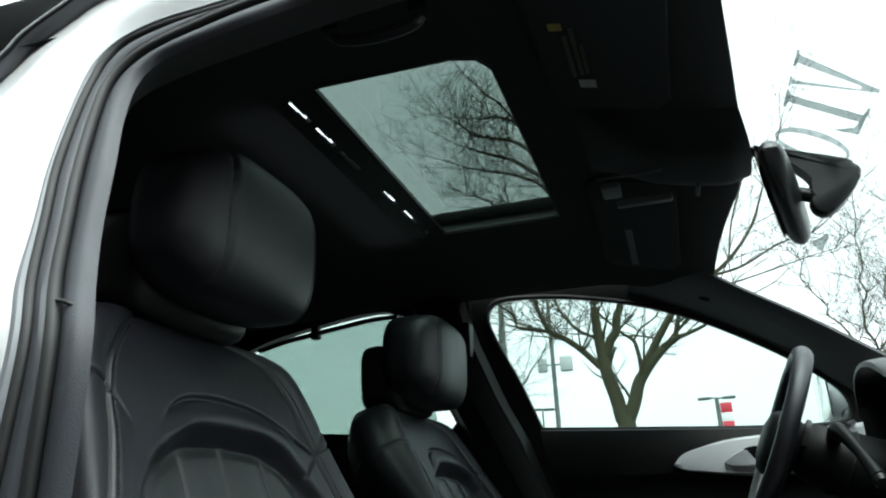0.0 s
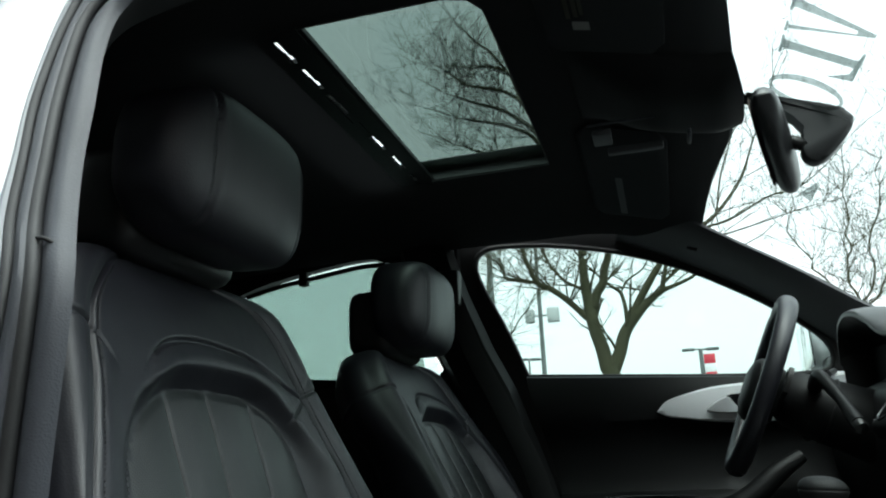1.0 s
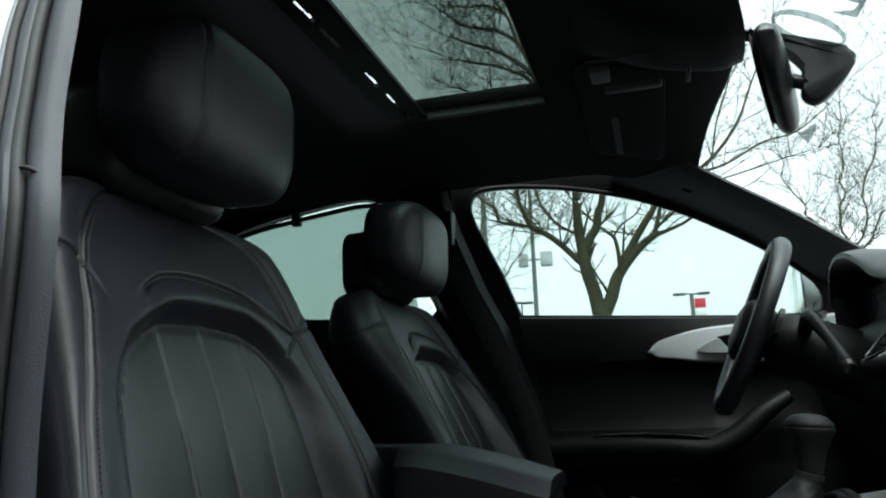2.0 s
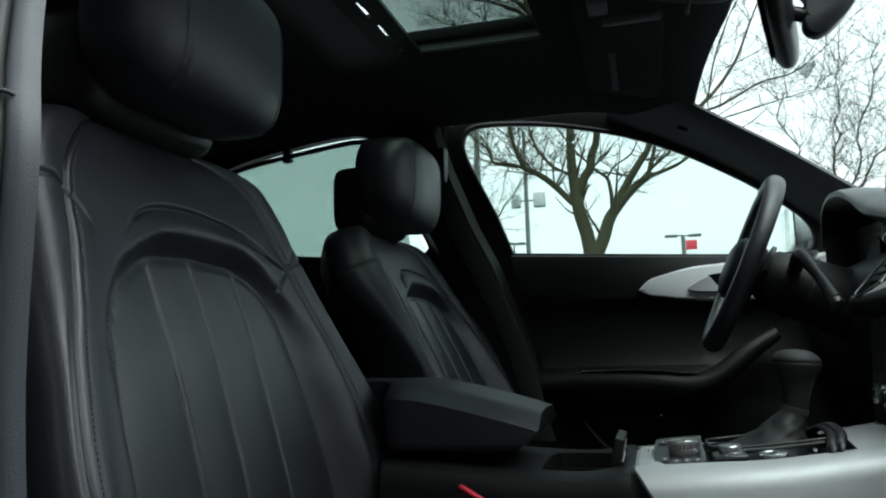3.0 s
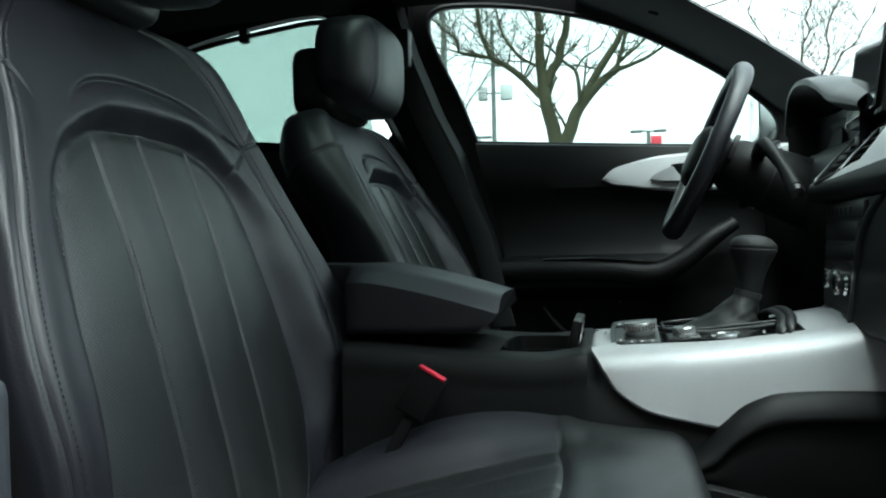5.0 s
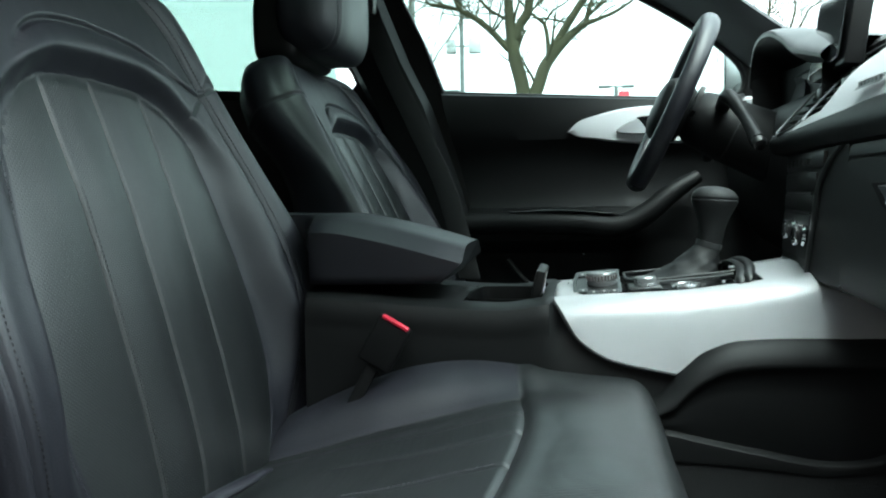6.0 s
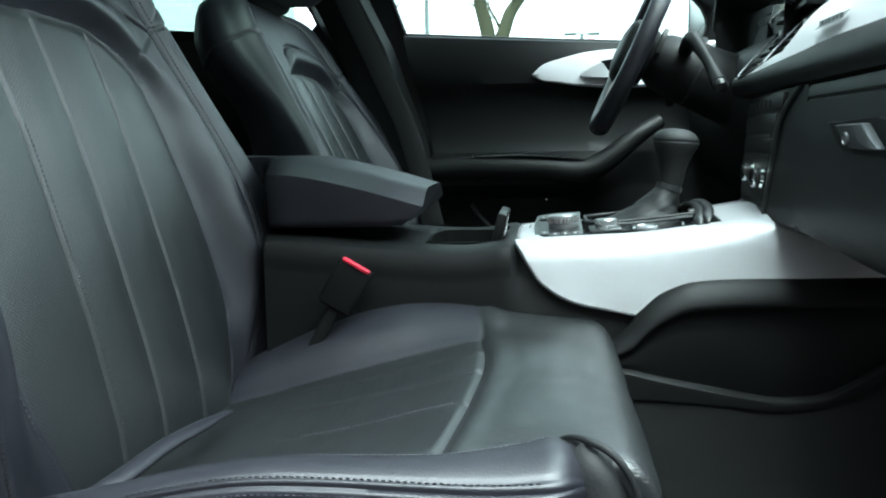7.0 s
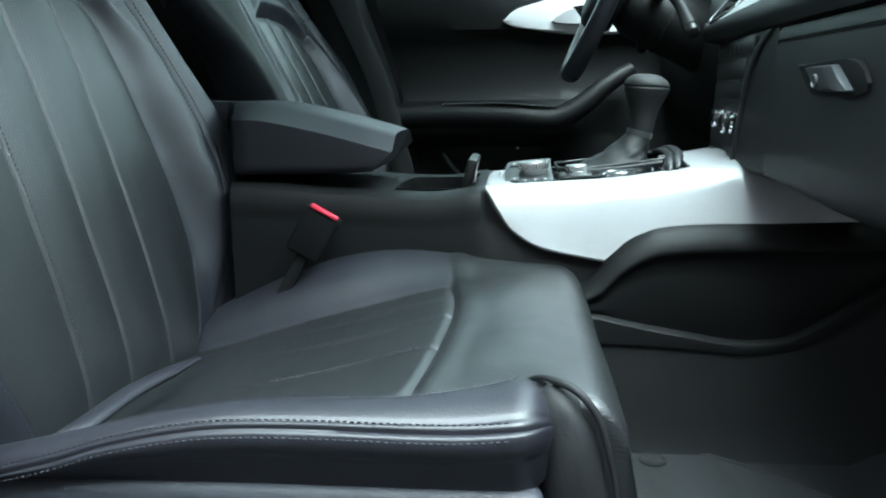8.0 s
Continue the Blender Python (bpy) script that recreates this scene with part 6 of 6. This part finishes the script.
        part("vent_tab", box(face_x(0.875) - 0.008 - o.x, face_x(0.875) + 0.01 - o.x, (y0 + y1) / 2 - 0.008, (y0 + y1) / 2 + 0.008, 0.866 - o.z, 0.880 - o.z, 0.002), HANDLE_GREY, vent, "satin vent tab")
    # plain bars stand for the badge
    bm = bmesh.new()
    badge = [(0.563 + 0.95 * (z - 0.825) - 0.0175, y, z) for y, z in ((-0.214, 0.844), (-0.284, 0.844), (-0.284, 0.855), (-0.214, 0.855))]
    vs = [bm.verts.new(Vector(p) - o) for p in badge]
    bm.faces.new(vs)
    bmesh.ops.solidify(bm, geom=bm.faces[:], thickness=0.002)
    plate = part("badge", bm, HANDLE_GREY, d, "small badge plate", smooth=False)
    for i in range(6):
        y = -0.220 - 0.0102 * i
        part("badge_bar", box(0.563 + 0.95 * 0.0245 - 0.0200 - o.x, 0.563 + 0.95 * 0.0245 - 0.0172 - o.x, y - 0.0072, y, 0.8468 - o.z, 0.8522 - o.z), HANDLE_DARK, plate, smooth=False)
    # display above the vents
    scr = part("display", box(-0.006, 0.018, -0.10, 0.10, 0, 0.125, 0.003, turn=pose(0, 0, 0, 0, 8, -5)), HARD_BLACK, d, "black display housing")
    scr.location = Vector((0.636, 0.076, 0.900)) - o
    part("display_glass", box(-0.0145, -0.012, -0.090, 0.090, 0.010, 0.118, 0.001, turn=pose(0, 0, 0, 0, 8, -5)), SCREEN, scr, "dark display glass", smooth=False)
    part("display_edge", tube([(-0.018, 0.1005, -0.052), (-0.003, 0.1005, 0.055)], 0.0022, steps=1), CHROME, scr, "bright display edge").location = (0.008, 0, 0.058)
    # instrument hood: an arched cowl, open towards the wheel, falling away to the middle of the car
    lip_table = [(0.03, 0.924), (0.06, 0.931), (0.12, 0.944), (0.18, 0.9576), (0.245, 0.985), (0.308, 1.005), (0.36, 1.0140), (0.3926, 1.0155), (0.43, 1.011), (0.4525, 1.000), (0.468, 0.975), (0.476, 0.940)]
    crown_table = [(0.03, 0.946), (0.10, 0.965), (0.187, 0.984), (0.30, 1.010), (0.38, 1.024), (0.43, 1.021), (0.4525, 1.010), (0.468, 0.982), (0.476, 0.945)]
    rows, inner = [], []
    for i in range(61):
        y = 0.03 + 0.446 * i / 60
        zt, zc = ramp(y, lip_table), ramp(y, crown_table)
        inner.append([(0.67, y, zt - 0.050), (0.630, y, zt - 0.026), (0.606, y, zt - 0.012), (0.600, y, zt - 0.006)])
        rows.append([(0.600, y, zt - 0.006), (0.5995, y, zt - 0.001), (0.602, y, zt + 0.003), (0.610, y, zt + 0.3 * (zc - zt) + 0.003), (0.630, y, zt + 0.75 * (zc - zt) + 0.002), (0.65, y, zc), (0.70, y, zc - 0.006), (0.78, y, max(0.945, zc - 0.035)), (0.86, y, 0.945)])
    # crown coloured lighter for the windscreen's light, underside stays black
    hood = strip(rows, LIT_TOP, "instrument_hood", "instrument hood, top toned lighter as if lit")
    strip(inner, SOFT_BLACK, "inner_lip", "black underside of the hood", 0.0, hood)
    rows = []
    for i in range(13):
        z = 0.80 + 0.16 * i / 12
        rows.append([(0.606, 0.045, min(z, 0.915)), (0.650, 0.055, min(z, 0.92)), (0.668, 0.12, min(z, 0.935)), (0.670, 0.26, z), (0.668, 0.40, z), (0.650, 0.462, z), (0.604, 0.472, z)])
    strip(rows, SOFT_BLACK, "instrument_recess", "black instrument recess")
    for y in (0.20, 0.38):
        part("dial_ring", lathe([(0.052, 0.0), (0.056, 0.004), (0.054, 0.012), (0.050, 0.010)], Vector((0.668, y, 0.885)) - o, (-1, 0, 0.2), 32), HANDLE_DARK, d, "dark dial ring")
    part("edge_rail", tube([Vector((0.60, 0.60, 0.93)) - o, Vector((0.62, 0.66, 0.94)) - o, Vector((0.63, 0.70, 0.945)) - o], 0.006), HANDLE_DARK, d)
    part("side_trim_band", loft([[Vector((0.60 + 0.06 * (1 - f), y, 0.90 + 0.03 * k)) - o for k in (0, 0.5, 1)] for f, y in ((0, 0.60), (0.5, 0.65), (1, 0.70))], closed=False), SILVER, d, "satin silver end of the trim")
    return d


EDGE_SATIN = material("dark_satin_rail", (0.014, 0.0145, 0.015), 0.38)
GLOVE_SATIN = material("satin_grey_handle", (0.16, 0.165, 0.175), 0.4, metal=0.4)
# lighter than the other dash plastics to stand for light from the windscreen
LIT_TOP = material("lit_upper_dash", (0.024, 0.025, 0.0265), 0.45, grain=0.12, grain_size=900)
HANDLE_GREY = material("satin_grey", (0.11, 0.115, 0.12), 0.35, metal=0.6)
HANDLE_DARK = material("dark_satin", (0.06, 0.062, 0.065), 0.35, metal=0.3)
dashboard()


# ---- steering wheel ----
def steering_wheel():
    c = Vector((0.4435, 0.372, 0.898))
    w = thing("steering_wheel", "black leather three-spoke steering wheel", "steering wheel", c)
    u, v, n = Vector((0, -1, 0)), Vector((0.405, 0, 0.914)), Vector((-0.914, 0, 0.405))

    def at(a, b, d=0.0):
        return u * a + v * b + n * d
    rings = []
    for i in range(73):
        t = 2 * math.pi * i / 72
        e = u * math.sin(t) + v * math.cos(t)
        thick = 0.0148 + 0.0012 * math.cos(2 * t)
        seam = -0.0012 if abs(math.sin(t)) > 0.42 and abs(math.sin(t)) < 0.45 and math.cos(t) > 0 else 0
        ring = []
        for j in range(16):
            a = 2 * math.pi * j / 16
            ring.append(e * (0.1545 + (thick + seam) * math.cos(a)) + n * ((thick * 1.12 + seam) * math.sin(a)))
        rings.append(ring)
    bm = loft(rings, caps=False)
    bmesh.ops.remove_doubles(bm, verts=bm.verts, dist=1e-5)
    rim = part("rim", bm, LEATHER, w, "black leather rim")
    hub = []
    for d, k in ((-0.03, 0.85), (-0.01, 1.0), (0.012, 0.98), (0.022, 0.85), (0.028, 0.5)):
        hub.append([at(0.072 * k * math.copysign(abs(math.cos(t)) ** 0.7, math.cos(t)), 0.058 * k * math.copysign(abs(math.sin(t)) ** 0.7, math.sin(t)) - 0.012, d) for t in (2 * math.pi * i / 28 for i in range(28))])
    part("airbag_cover", loft(hub), SOFT_BLACK, w, "black airbag cover")
    for a0, b0, a1, b1 in ((0.06, -0.01, 0.16, -0.005), (-0.06, -0.01, -0.16, -0.005), (0.02, -0.06, 0.035, -0.165), (-0.02, -0.06, -0.035, -0.165)):
        side = Vector((-(b1 - b0), a1 - a0)).normalized()
        rows = []
        for f in (0, 0.5, 1):
            a, b, hw = a0 + (a1 - a0) * f, b0 + (b1 - b0) * f, (0.024 - 0.006 * f) if abs(a1) > 0.1 else 0.014
            rows.append([at(a + side.x * s * hw, b + side.y * s * hw, d) for s, d in ((-1, -0.006), (-0.9, 0.006), (0.9, 0.006), (1, -0.006), (0.9, -0.012), (-0.9, -0.012))])
        sp = part("spoke", loft(rows), SOFT_BLACK, w)
        rows = []
        for f in (0, 0.5, 1):
            a, b, hw = a0 + (a1 - a0) * f, b0 + (b1 - b0) * f, 0.005
            rows.append([at(a + side.x * s * hw, b + side.y * s * hw, d) for s, d in ((-1, 0.006), (-0.8, 0.0085), (0.8, 0.0085), (1, 0.006))])
        part("spoke_trim", loft(rows), SILVER, sp, "satin silver spoke trim")
    col = []
    for d, k in ((-0.025, 0.7), (-0.05, 1.0), (-0.10, 1.12), (-0.16, 1.2), (-0.20, 1.25)):
        col.append([at(0.055 * k * math.cos(t), 0.050 * k * math.sin(t) - 0.006, d) for t in (2 * math.pi * i / 24 for i in range(24))])
    sc = part("column_cover", loft(col), SOFT_BLACK, w, "black column cover")
    part("column_joint", tube([at(0.062 * math.cos(t), 0.058 * math.sin(t) - 0.006, -0.115) for t in (2 * math.pi * i / 24 for i in range(25))], 0.0016, steps=1), RUBBER, sc)
    for s in (1, -1):
        tip = Vector((0.543, 0.134, 0.814)) - c if s == 1 else Vector((0.543, 0.610, 0.814)) - c
        root = Vector((0.523, 0.258, 0.895)) - c if s == 1 else Vector((0.523, 0.486, 0.895)) - c
        mid = root.lerp(tip, 0.5) + Vector((0.003, 0, 0.002))
        part("stalk", tube([root + Vector((0.0, 0.06 * s, -0.01)), root, mid, tip], [0.012, 0.0125, 0.0085, 0.0115], sides=14, flat=1.1), SOFT_BLACK, w, "black switch stalk")
        part("stalk_cap", lathe([(0.0110, 0), (0.0118, 0.006), (0.009, 0.012), (0.0, 0.014)], tip, (tip - mid), 18), HARD_BLACK, w, "black stalk end")
        paddle = [at(s * a, b, -0.028) for a, b in ((0.072, 0.030), (0.098, 0.034), (0.108, 0.015), (0.105, -0.01), (0.078, -0.02))]
        part("paddle", loft([paddle, [p - n * 0.008 for p in paddle]]), HARD_BLACK, w, "black shift paddle")


steering_wheel()


# ---- outside: car park with bare trees ----
tagged(part("ground", box(-400, 400, -400, 400, -0.2, 0.0), ASPHALT, smooth=False), "grey asphalt car park", "ground", kind="structure")


# unseen wall, added to block low sky light coming in at the door
tagged(part("wall_behind", box(-9, 9, -2.45, -2.15, -0.05, 3.1), DARK_BLOCKER, smooth=False), "unseen dark wall added to block sky light at the open door", "wall", kind="structure")


def branch_out(bm, start, way, length, radius, depth, rnd, droop=0.0):
    """Grow one wavy branch and its forks."""
    pts, p, d = [start], start.copy(), way.normalized()
    n = 4
    for i in range(n):
        d = (d + Vector((rnd.uniform(-1, 1), rnd.uniform(-1, 1), rnd.uniform(-0.7, 1.0))) * 0.22 + Vector((0, 0, droop))).normalized()
        p = p + d * length / n
        pts.append(p.copy())
    r1 = radius * 0.45
    sides = 6 if radius > 0.05 else (4 if radius > 0.012 else 3)
    rings = []
    for i, q in enumerate(pts):
        dd = (pts[min(i + 1, n)] - pts[max(i - 1, 0)]).normalized()
        s = dd.cross(Vector((0.3, 0.2, 1))).normalized()
        t = s.cross(dd)
        r = radius + (r1 - radius) * i / n
        rings.append([q + s * math.cos(a) * r + t * math.sin(a) * r for a in (2 * math.pi * k / sides for k in range(sides))])
    loft(rings, bm=bm)
    if depth <= 0:
        return
    kids = rnd.choice((3, 4, 4, 5)) if depth > 1 else 3
    for k in range(kids):
        i = rnd.choice((1, 2, 3, 3, 4)) if k else 4
        base = pts[i]
        side = Vector((rnd.uniform(-1, 1), rnd.uniform(-1, 1), rnd.uniform(-0.35, 0.75))).normalized()
        along = (pts[i] - pts[i - 1]).normalized()
        branch_out(bm, base, along * 0.75 + side * 0.8, length * rnd.uniform(0.5, 0.78), max(0.0045, (radius + (r1 - radius) * i / n) * 0.62), depth - 1, rnd, droop * 1.3)


def bare_tree(name, label, base, trunk, limbs, seed, depth=4, spread=2.2, wavy=0.0, every=1):
    """A leafless tree: tapered trunk, named limbs, and a crown of forking branches."""
    rnd = random.Random(seed)
    t = thing(name, label, "tree", base, "bare trees")
    o = Vector(base)
    part("trunk", tube([Vector(p) - o for p in trunk[0]], trunk[1], sides=14, steps=5), BARK, t, "mossy grey trunk")
    crown = bmesh.new()
    for pts, radii, grow in limbs:
        path = [Vector(p) - o for p in pts]
        if wavy:
            fine = []
            for a, b in zip(path, path[1:]):
                for k in range(4):
                    fine.append(a.lerp(b, k / 4) + Vector((rnd.uniform(-1, 1), rnd.uniform(-1, 1), rnd.uniform(-0.5, 0.5))) * wavy)
            radii = [radii[0] + (radii[-1] - radii[0]) * k / len(fine) for k in range(len(fine) + 1)]
            path = fine + [path[-1]]
        heel = path[0] - (path[1] - path[0]).normalized() * 1.6 * radii[0]
        part("limb", tube([heel] + path, [0.3 * radii[0]] + list(radii), sides=10, steps=5), BARK, t)
        for i in range(1, len(path)):
            if i % every:
                continue
            d = (path[i] - path[i - 1]).normalized()
            k = i / (len(path) - 1)
            r = radii[0] + (radii[-1] - radii[0]) * k
            for _ in range(grow):
                side = Vector((rnd.uniform(-1, 1), rnd.uniform(-1, 1), rnd.uniform(-0.4, 0.8))).normalized()
                branch_out(crown, path[i], d * 0.6 + side, spread * rnd.uniform(0.5, 1.0), max(0.012, r * 0.36), depth - 1, rnd, -0.01)
        branch_out(crown, path[-1], path[-1] - path[-2], spread * 1.2, radii[-1] * 0.95, depth, rnd, -0.01)
    tagged(part("crown", crown, BARK, t, "bare forking branches", smooth=False), kind="stuff")
    return t


Y = 16.0
bare_tree("tree", "tall bare tree with a forked mossy trunk", (-0.75, Y, 0.0),
          ([(-0.70, Y, -0.05), (-0.76, Y, 1.2), (-0.83, Y, 2.3), (-0.85, Y, 2.74)], [0.30, 0.24, 0.205, 0.19]),
          [([(-0.92, Y, 2.70), (-0.99, Y, 3.15), (-1.12, Y, 3.65), (-1.20, Y, 4.23), (-1.25, Y, 4.88), (-1.24, Y, 5.45), (-1.45, Y + 0.3, 6.5), (-1.8, Y + 0.3, 8.0)], [0.165, 0.160, 0.150, 0.125, 0.105, 0.085, 0.06, 0.035], 1),
           ([(-1.10, Y, 4.1), (-0.99, Y, 4.4), (-0.84, Y, 4.62), (-0.78, Y, 4.95), (-0.66, Y, 5.30), (-0.55, Y - 0.3, 6.4), (-0.7, Y - 0.5, 7.8)], [0.11, 0.105, 0.10, 0.095, 0.08, 0.05, 0.03], 1),
           ([(-0.78, Y, 2.70), (-0.62, Y, 3.05), (-0.50, Y, 3.40), (-0.33, Y, 3.66), (0.0, Y, 4.02), (0.37, Y, 4.30), (0.64, Y, 4.39), (1.08, Y, 4.56), (1.6, Y, 4.9)], [0.15, 0.145, 0.135, 0.12, 0.10, 0.065, 0.045, 0.035, 0.02], 1),
           ([(-0.32, Y, 3.75), (-0.18, Y, 4.0), (0.04, Y, 4.36), (0.27, Y, 4.70), (0.42, Y, 4.92), (0.7, Y, 5.6), (0.9, Y + 0.2, 6.6), (1.0, Y + 0.2, 7.8)], [0.095, 0.092, 0.085, 0.08, 0.07, 0.06, 0.045, 0.03], 1),
           ([(0.38, Y, 4.28), (0.47, Y, 4.55), (0.55, Y, 4.86), (0.75, Y, 5.5), (1.2, Y, 6.4)], [0.055, 0.05, 0.045, 0.035, 0.02], 1),
           ([(0.42, Y, 4.45), (0.62, Y, 4.62), (0.85, Y, 4.80), (1.3, Y, 5.2)], [0.04, 0.035, 0.03, 0.018], 1),
           ([(-0.40, Y, 3.70), (-0.41, Y, 4.02), (-0.47, Y, 4.34), (-0.60, Y, 4.47), (-0.76, Y, 4.60)], [0.052, 0.048, 0.042, 0.034, 0.03], 0),
           ([(-0.48, Y, 4.36), (-0.30, Y, 4.62), (0.05, Y, 4.85), (0.25, Y, 5.2)], [0.025, 0.022, 0.018, 0.012], 1),
           ([(-1.28, Y, 3.88), (-1.63, Y, 4.27), (-1.98, Y, 4.57), (-2.29, Y, 4.75), (-2.45, Y, 5.09), (-2.58, Y, 5.50), (-2.7, Y, 6.6), (-3.0, Y, 8.0)], [0.075, 0.072, 0.068, 0.062, 0.058, 0.05, 0.04, 0.025], 5),
           ([(-2.20, Y, 4.72), (-2.67, Y, 4.88), (-3.04, Y, 4.96), (-3.12, Y, 5.25), (-3.5, Y, 5.6), (-4.1, Y, 6.2)], [0.042, 0.038, 0.034, 0.03, 0.024, 0.015], 6),
           ([(-1.26, Y, 4.50), (-1.45, Y, 4.60), (-1.71, Y, 4.78), (-1.99, Y, 5.16), (-2.12, Y, 5.5), (-2.3, Y, 6.4)], [0.038, 0.036, 0.033, 0.028, 0.024, 0.015], 5),
           ([(-1.42, Y + 0.3, 6.3), (-1.75, Y, 7.6), (-2.16, Y, 8.38), (-2.56, Y, 8.66), (-2.97, Y, 8.86), (-3.54, Y, 9.04), (-4.0, Y, 9.2)], [0.06, 0.055, 0.05, 0.044, 0.038, 0.028, 0.018], 5),
           ([(-1.75, Y, 7.6), (-2.05, Y, 8.45), (-2.47, Y, 8.90), (-2.94, Y, 9.26), (-3.51, Y, 9.52), (-3.96, Y, 9.76)], [0.06, 0.058, 0.056, 0.05, 0.036, 0.02], 5),
           ([(-2.0, Y, 8.4), (-2.35, Y, 9.3), (-2.83, Y, 9.74), (-3.33, Y, 9.92), (-3.77, Y, 10.09), (-4.13, Y, 10.45), (-4.6, Y, 10.85)], [0.055, 0.05, 0.044, 0.038, 0.032, 0.022, 0.012], 5),
           ([(-2.35, Y, 9.3), (-2.6, Y, 10.1), (-2.86, Y, 10.36), (-3.15, Y, 10.48), (-3.6, Y, 10.53), (-4.0, Y, 10.66)], [0.04, 0.038, 0.034, 0.03, 0.022, 0.012], 5),
           ([(-2.6, Y, 10.1), (-3.05, Y, 10.84), (-3.4, Y, 11.2), (-3.68, Y, 11.57), (-4.05, Y, 12.1)], [0.032, 0.028, 0.024, 0.018, 0.010], 2),
           ([(-2.3, Y, 6.4), (-2.8, Y, 7.4), (-3.3, Y, 8.0), (-3.75, Y, 8.34), (-4.1, Y, 8.5)], [0.035, 0.03, 0.025, 0.018, 0.012], 5),
           ([(0.70, Y, 5.15), (1.0, Y, 5.36), (1.29, Y, 5.60), (1.76, Y, 5.93), (2.34, Y, 6.64), (2.73, Y, 7.52), (3.31, Y, 8.82)], [0.055, 0.055, 0.05, 0.042, 0.032, 0.022, 0.012], 2),
           ([(1.35, Y, 5.62), (2.0, Y, 5.75), (2.84, Y, 6.16), (3.5, Y, 6.3), (4.2, Y, 6.8)], [0.03, 0.028, 0.022, 0.016, 0.010], 2),
           ([(1.1, Y, 5.3), (1.79, Y, 5.41), (2.51, Y, 5.57), (3.33, Y, 5.77), (3.9, Y, 5.88)], [0.022, 0.02, 0.016, 0.012, 0.008], 2),
           ([(1.76, Y, 5.95), (1.95, Y, 6.8), (2.3, Y, 7.7)], [0.025, 0.02, 0.012], 2)], 11, 3, 1.25)
bare_tree("tree", "bare tree with fine upright twigs", (6.2, 25.0, 0.0),
          ([(6.2, 25.0, -0.05), (6.25, 25.0, 2.5), (6.3, 25.0, 4.8)], [0.13, 0.10, 0.07]),
          [([(6.3, 25.0, 4.7), (6.2, 25.0, 6.2), (6.35, 25.0, 7.8), (6.6, 25.0, 10.0)], [0.045, 0.036, 0.026, 0.014], 4),
           ([(6.3, 25.0, 4.7), (6.9, 25.0, 6.4), (7.2, 25.0, 8.0), (7.7, 25.0, 9.8)], [0.04, 0.03, 0.022, 0.012], 4),
           ([(6.3, 25.0, 4.7), (7.2, 25.0, 5.9), (8.0, 25.0, 7.0), (8.9, 25.0, 8.6)], [0.04, 0.03, 0.022, 0.012], 3),
           ([(6.3, 25.0, 4.6), (5.4, 25.0, 6.1), (4.8, 25.0, 7.4), (4.4, 25.0, 9.0)], [0.04, 0.03, 0.02, 0.010], 3)], 37, 3, 1.5, 0.12)
bare_tree("tree", "small far bare tree with a hazy crown", (-8.5, 34.0, 0.0),
          ([(-8.5, 34.0, -0.05), (-8.5, 34.0, 2.5), (-8.4, 34.0, 4.4)], [0.18, 0.15, 0.12]),
          [([(-8.4, 34.0, 4.3), (-8.0, 34.0, 6.0), (-7.6, 34.0, 8.0), (-7.3, 34.0, 10.5)], [0.07, 0.05, 0.04, 0.02], 3),
           ([(-8.4, 34.0, 4.3), (-7.2, 34.0, 5.8), (-6.2, 34.0, 7.0), (-5.2, 34.0, 8.4)], [0.06, 0.05, 0.035, 0.02], 3),
           ([(-8.4, 34.0, 4.3), (-9.2, 34.0, 6.0), (-9.6, 34.0, 8.0), (-9.8, 34.0, 10.0)], [0.06, 0.05, 0.04, 0.02], 3)], 51, 3, 1.9, 0.16)


def lamp_post(x, y, height, arms, radius=0.11):
    p = thing("lamp_post", "thin grey car park lamp post with flat heads", "lamp post", (x, y, 0), "lamp posts")
    part("pole", tube([(0, 0, -0.05), (0, 0, height * 0.5), (0, 0, height)], [radius * 1.2, radius, radius * 0.8], sides=10, steps=2, up=(0, 1, 0)), POLE, p)
    for dx, z, w, h in arms:
        part("lamp_head", box(dx - w / 2, dx + w / 2, -0.2, 0.2, z - h / 2, z + h / 2, 0.03), LAMP_PALE if h > 0.3 else POLE, p, "flat grey lamp head")
        part("arm", box(min(0, dx), max(0, dx), -0.03, 0.03, z - 0.03, z + 0.03), POLE, p)
    return p


lamp_post(-5.16, 35.0, 11.0, ((-0.50, 7.58, 0.42, 0.62), (0.62, 7.58, 0.55, 0.68)))
lamp_post(-7.5, 35.0, 13.0, ((-0.5, 12.8, 0.5, 0.12),), 0.16)
lamp_post(1.88, 35.0, 5.42, ((-0.52, 5.42, 0.55, 0.10), (0.52, 5.40, 0.55, 0.10)), 0.11)
lamp_post(-5.85, 35.0, 5.55, ((-0.3, 5.55, 0.5, 0.09), (0.3, 5.52, 0.5, 0.09)), 0.05)
banner = thing("banner", "red and white banner on a lamp post", "banner", (2.22, 34.9, 4.2))
part("red_panel", box(-0.24, 0.24, -0.02, 0.02, 0.55, 0.98, 0.01), SIGN_RED, banner, "red cloth panel")
part("white_panel", box(-0.24, 0.24, -0.02, 0.02, 0.18, 0.55, 0.01), SIGN_WHITE, banner, "white cloth panel")
part("red_panel", box(-0.24, 0.24, -0.02, 0.02, -0.35, 0.18, 0.01), SIGN_RED, banner, "red cloth panel")
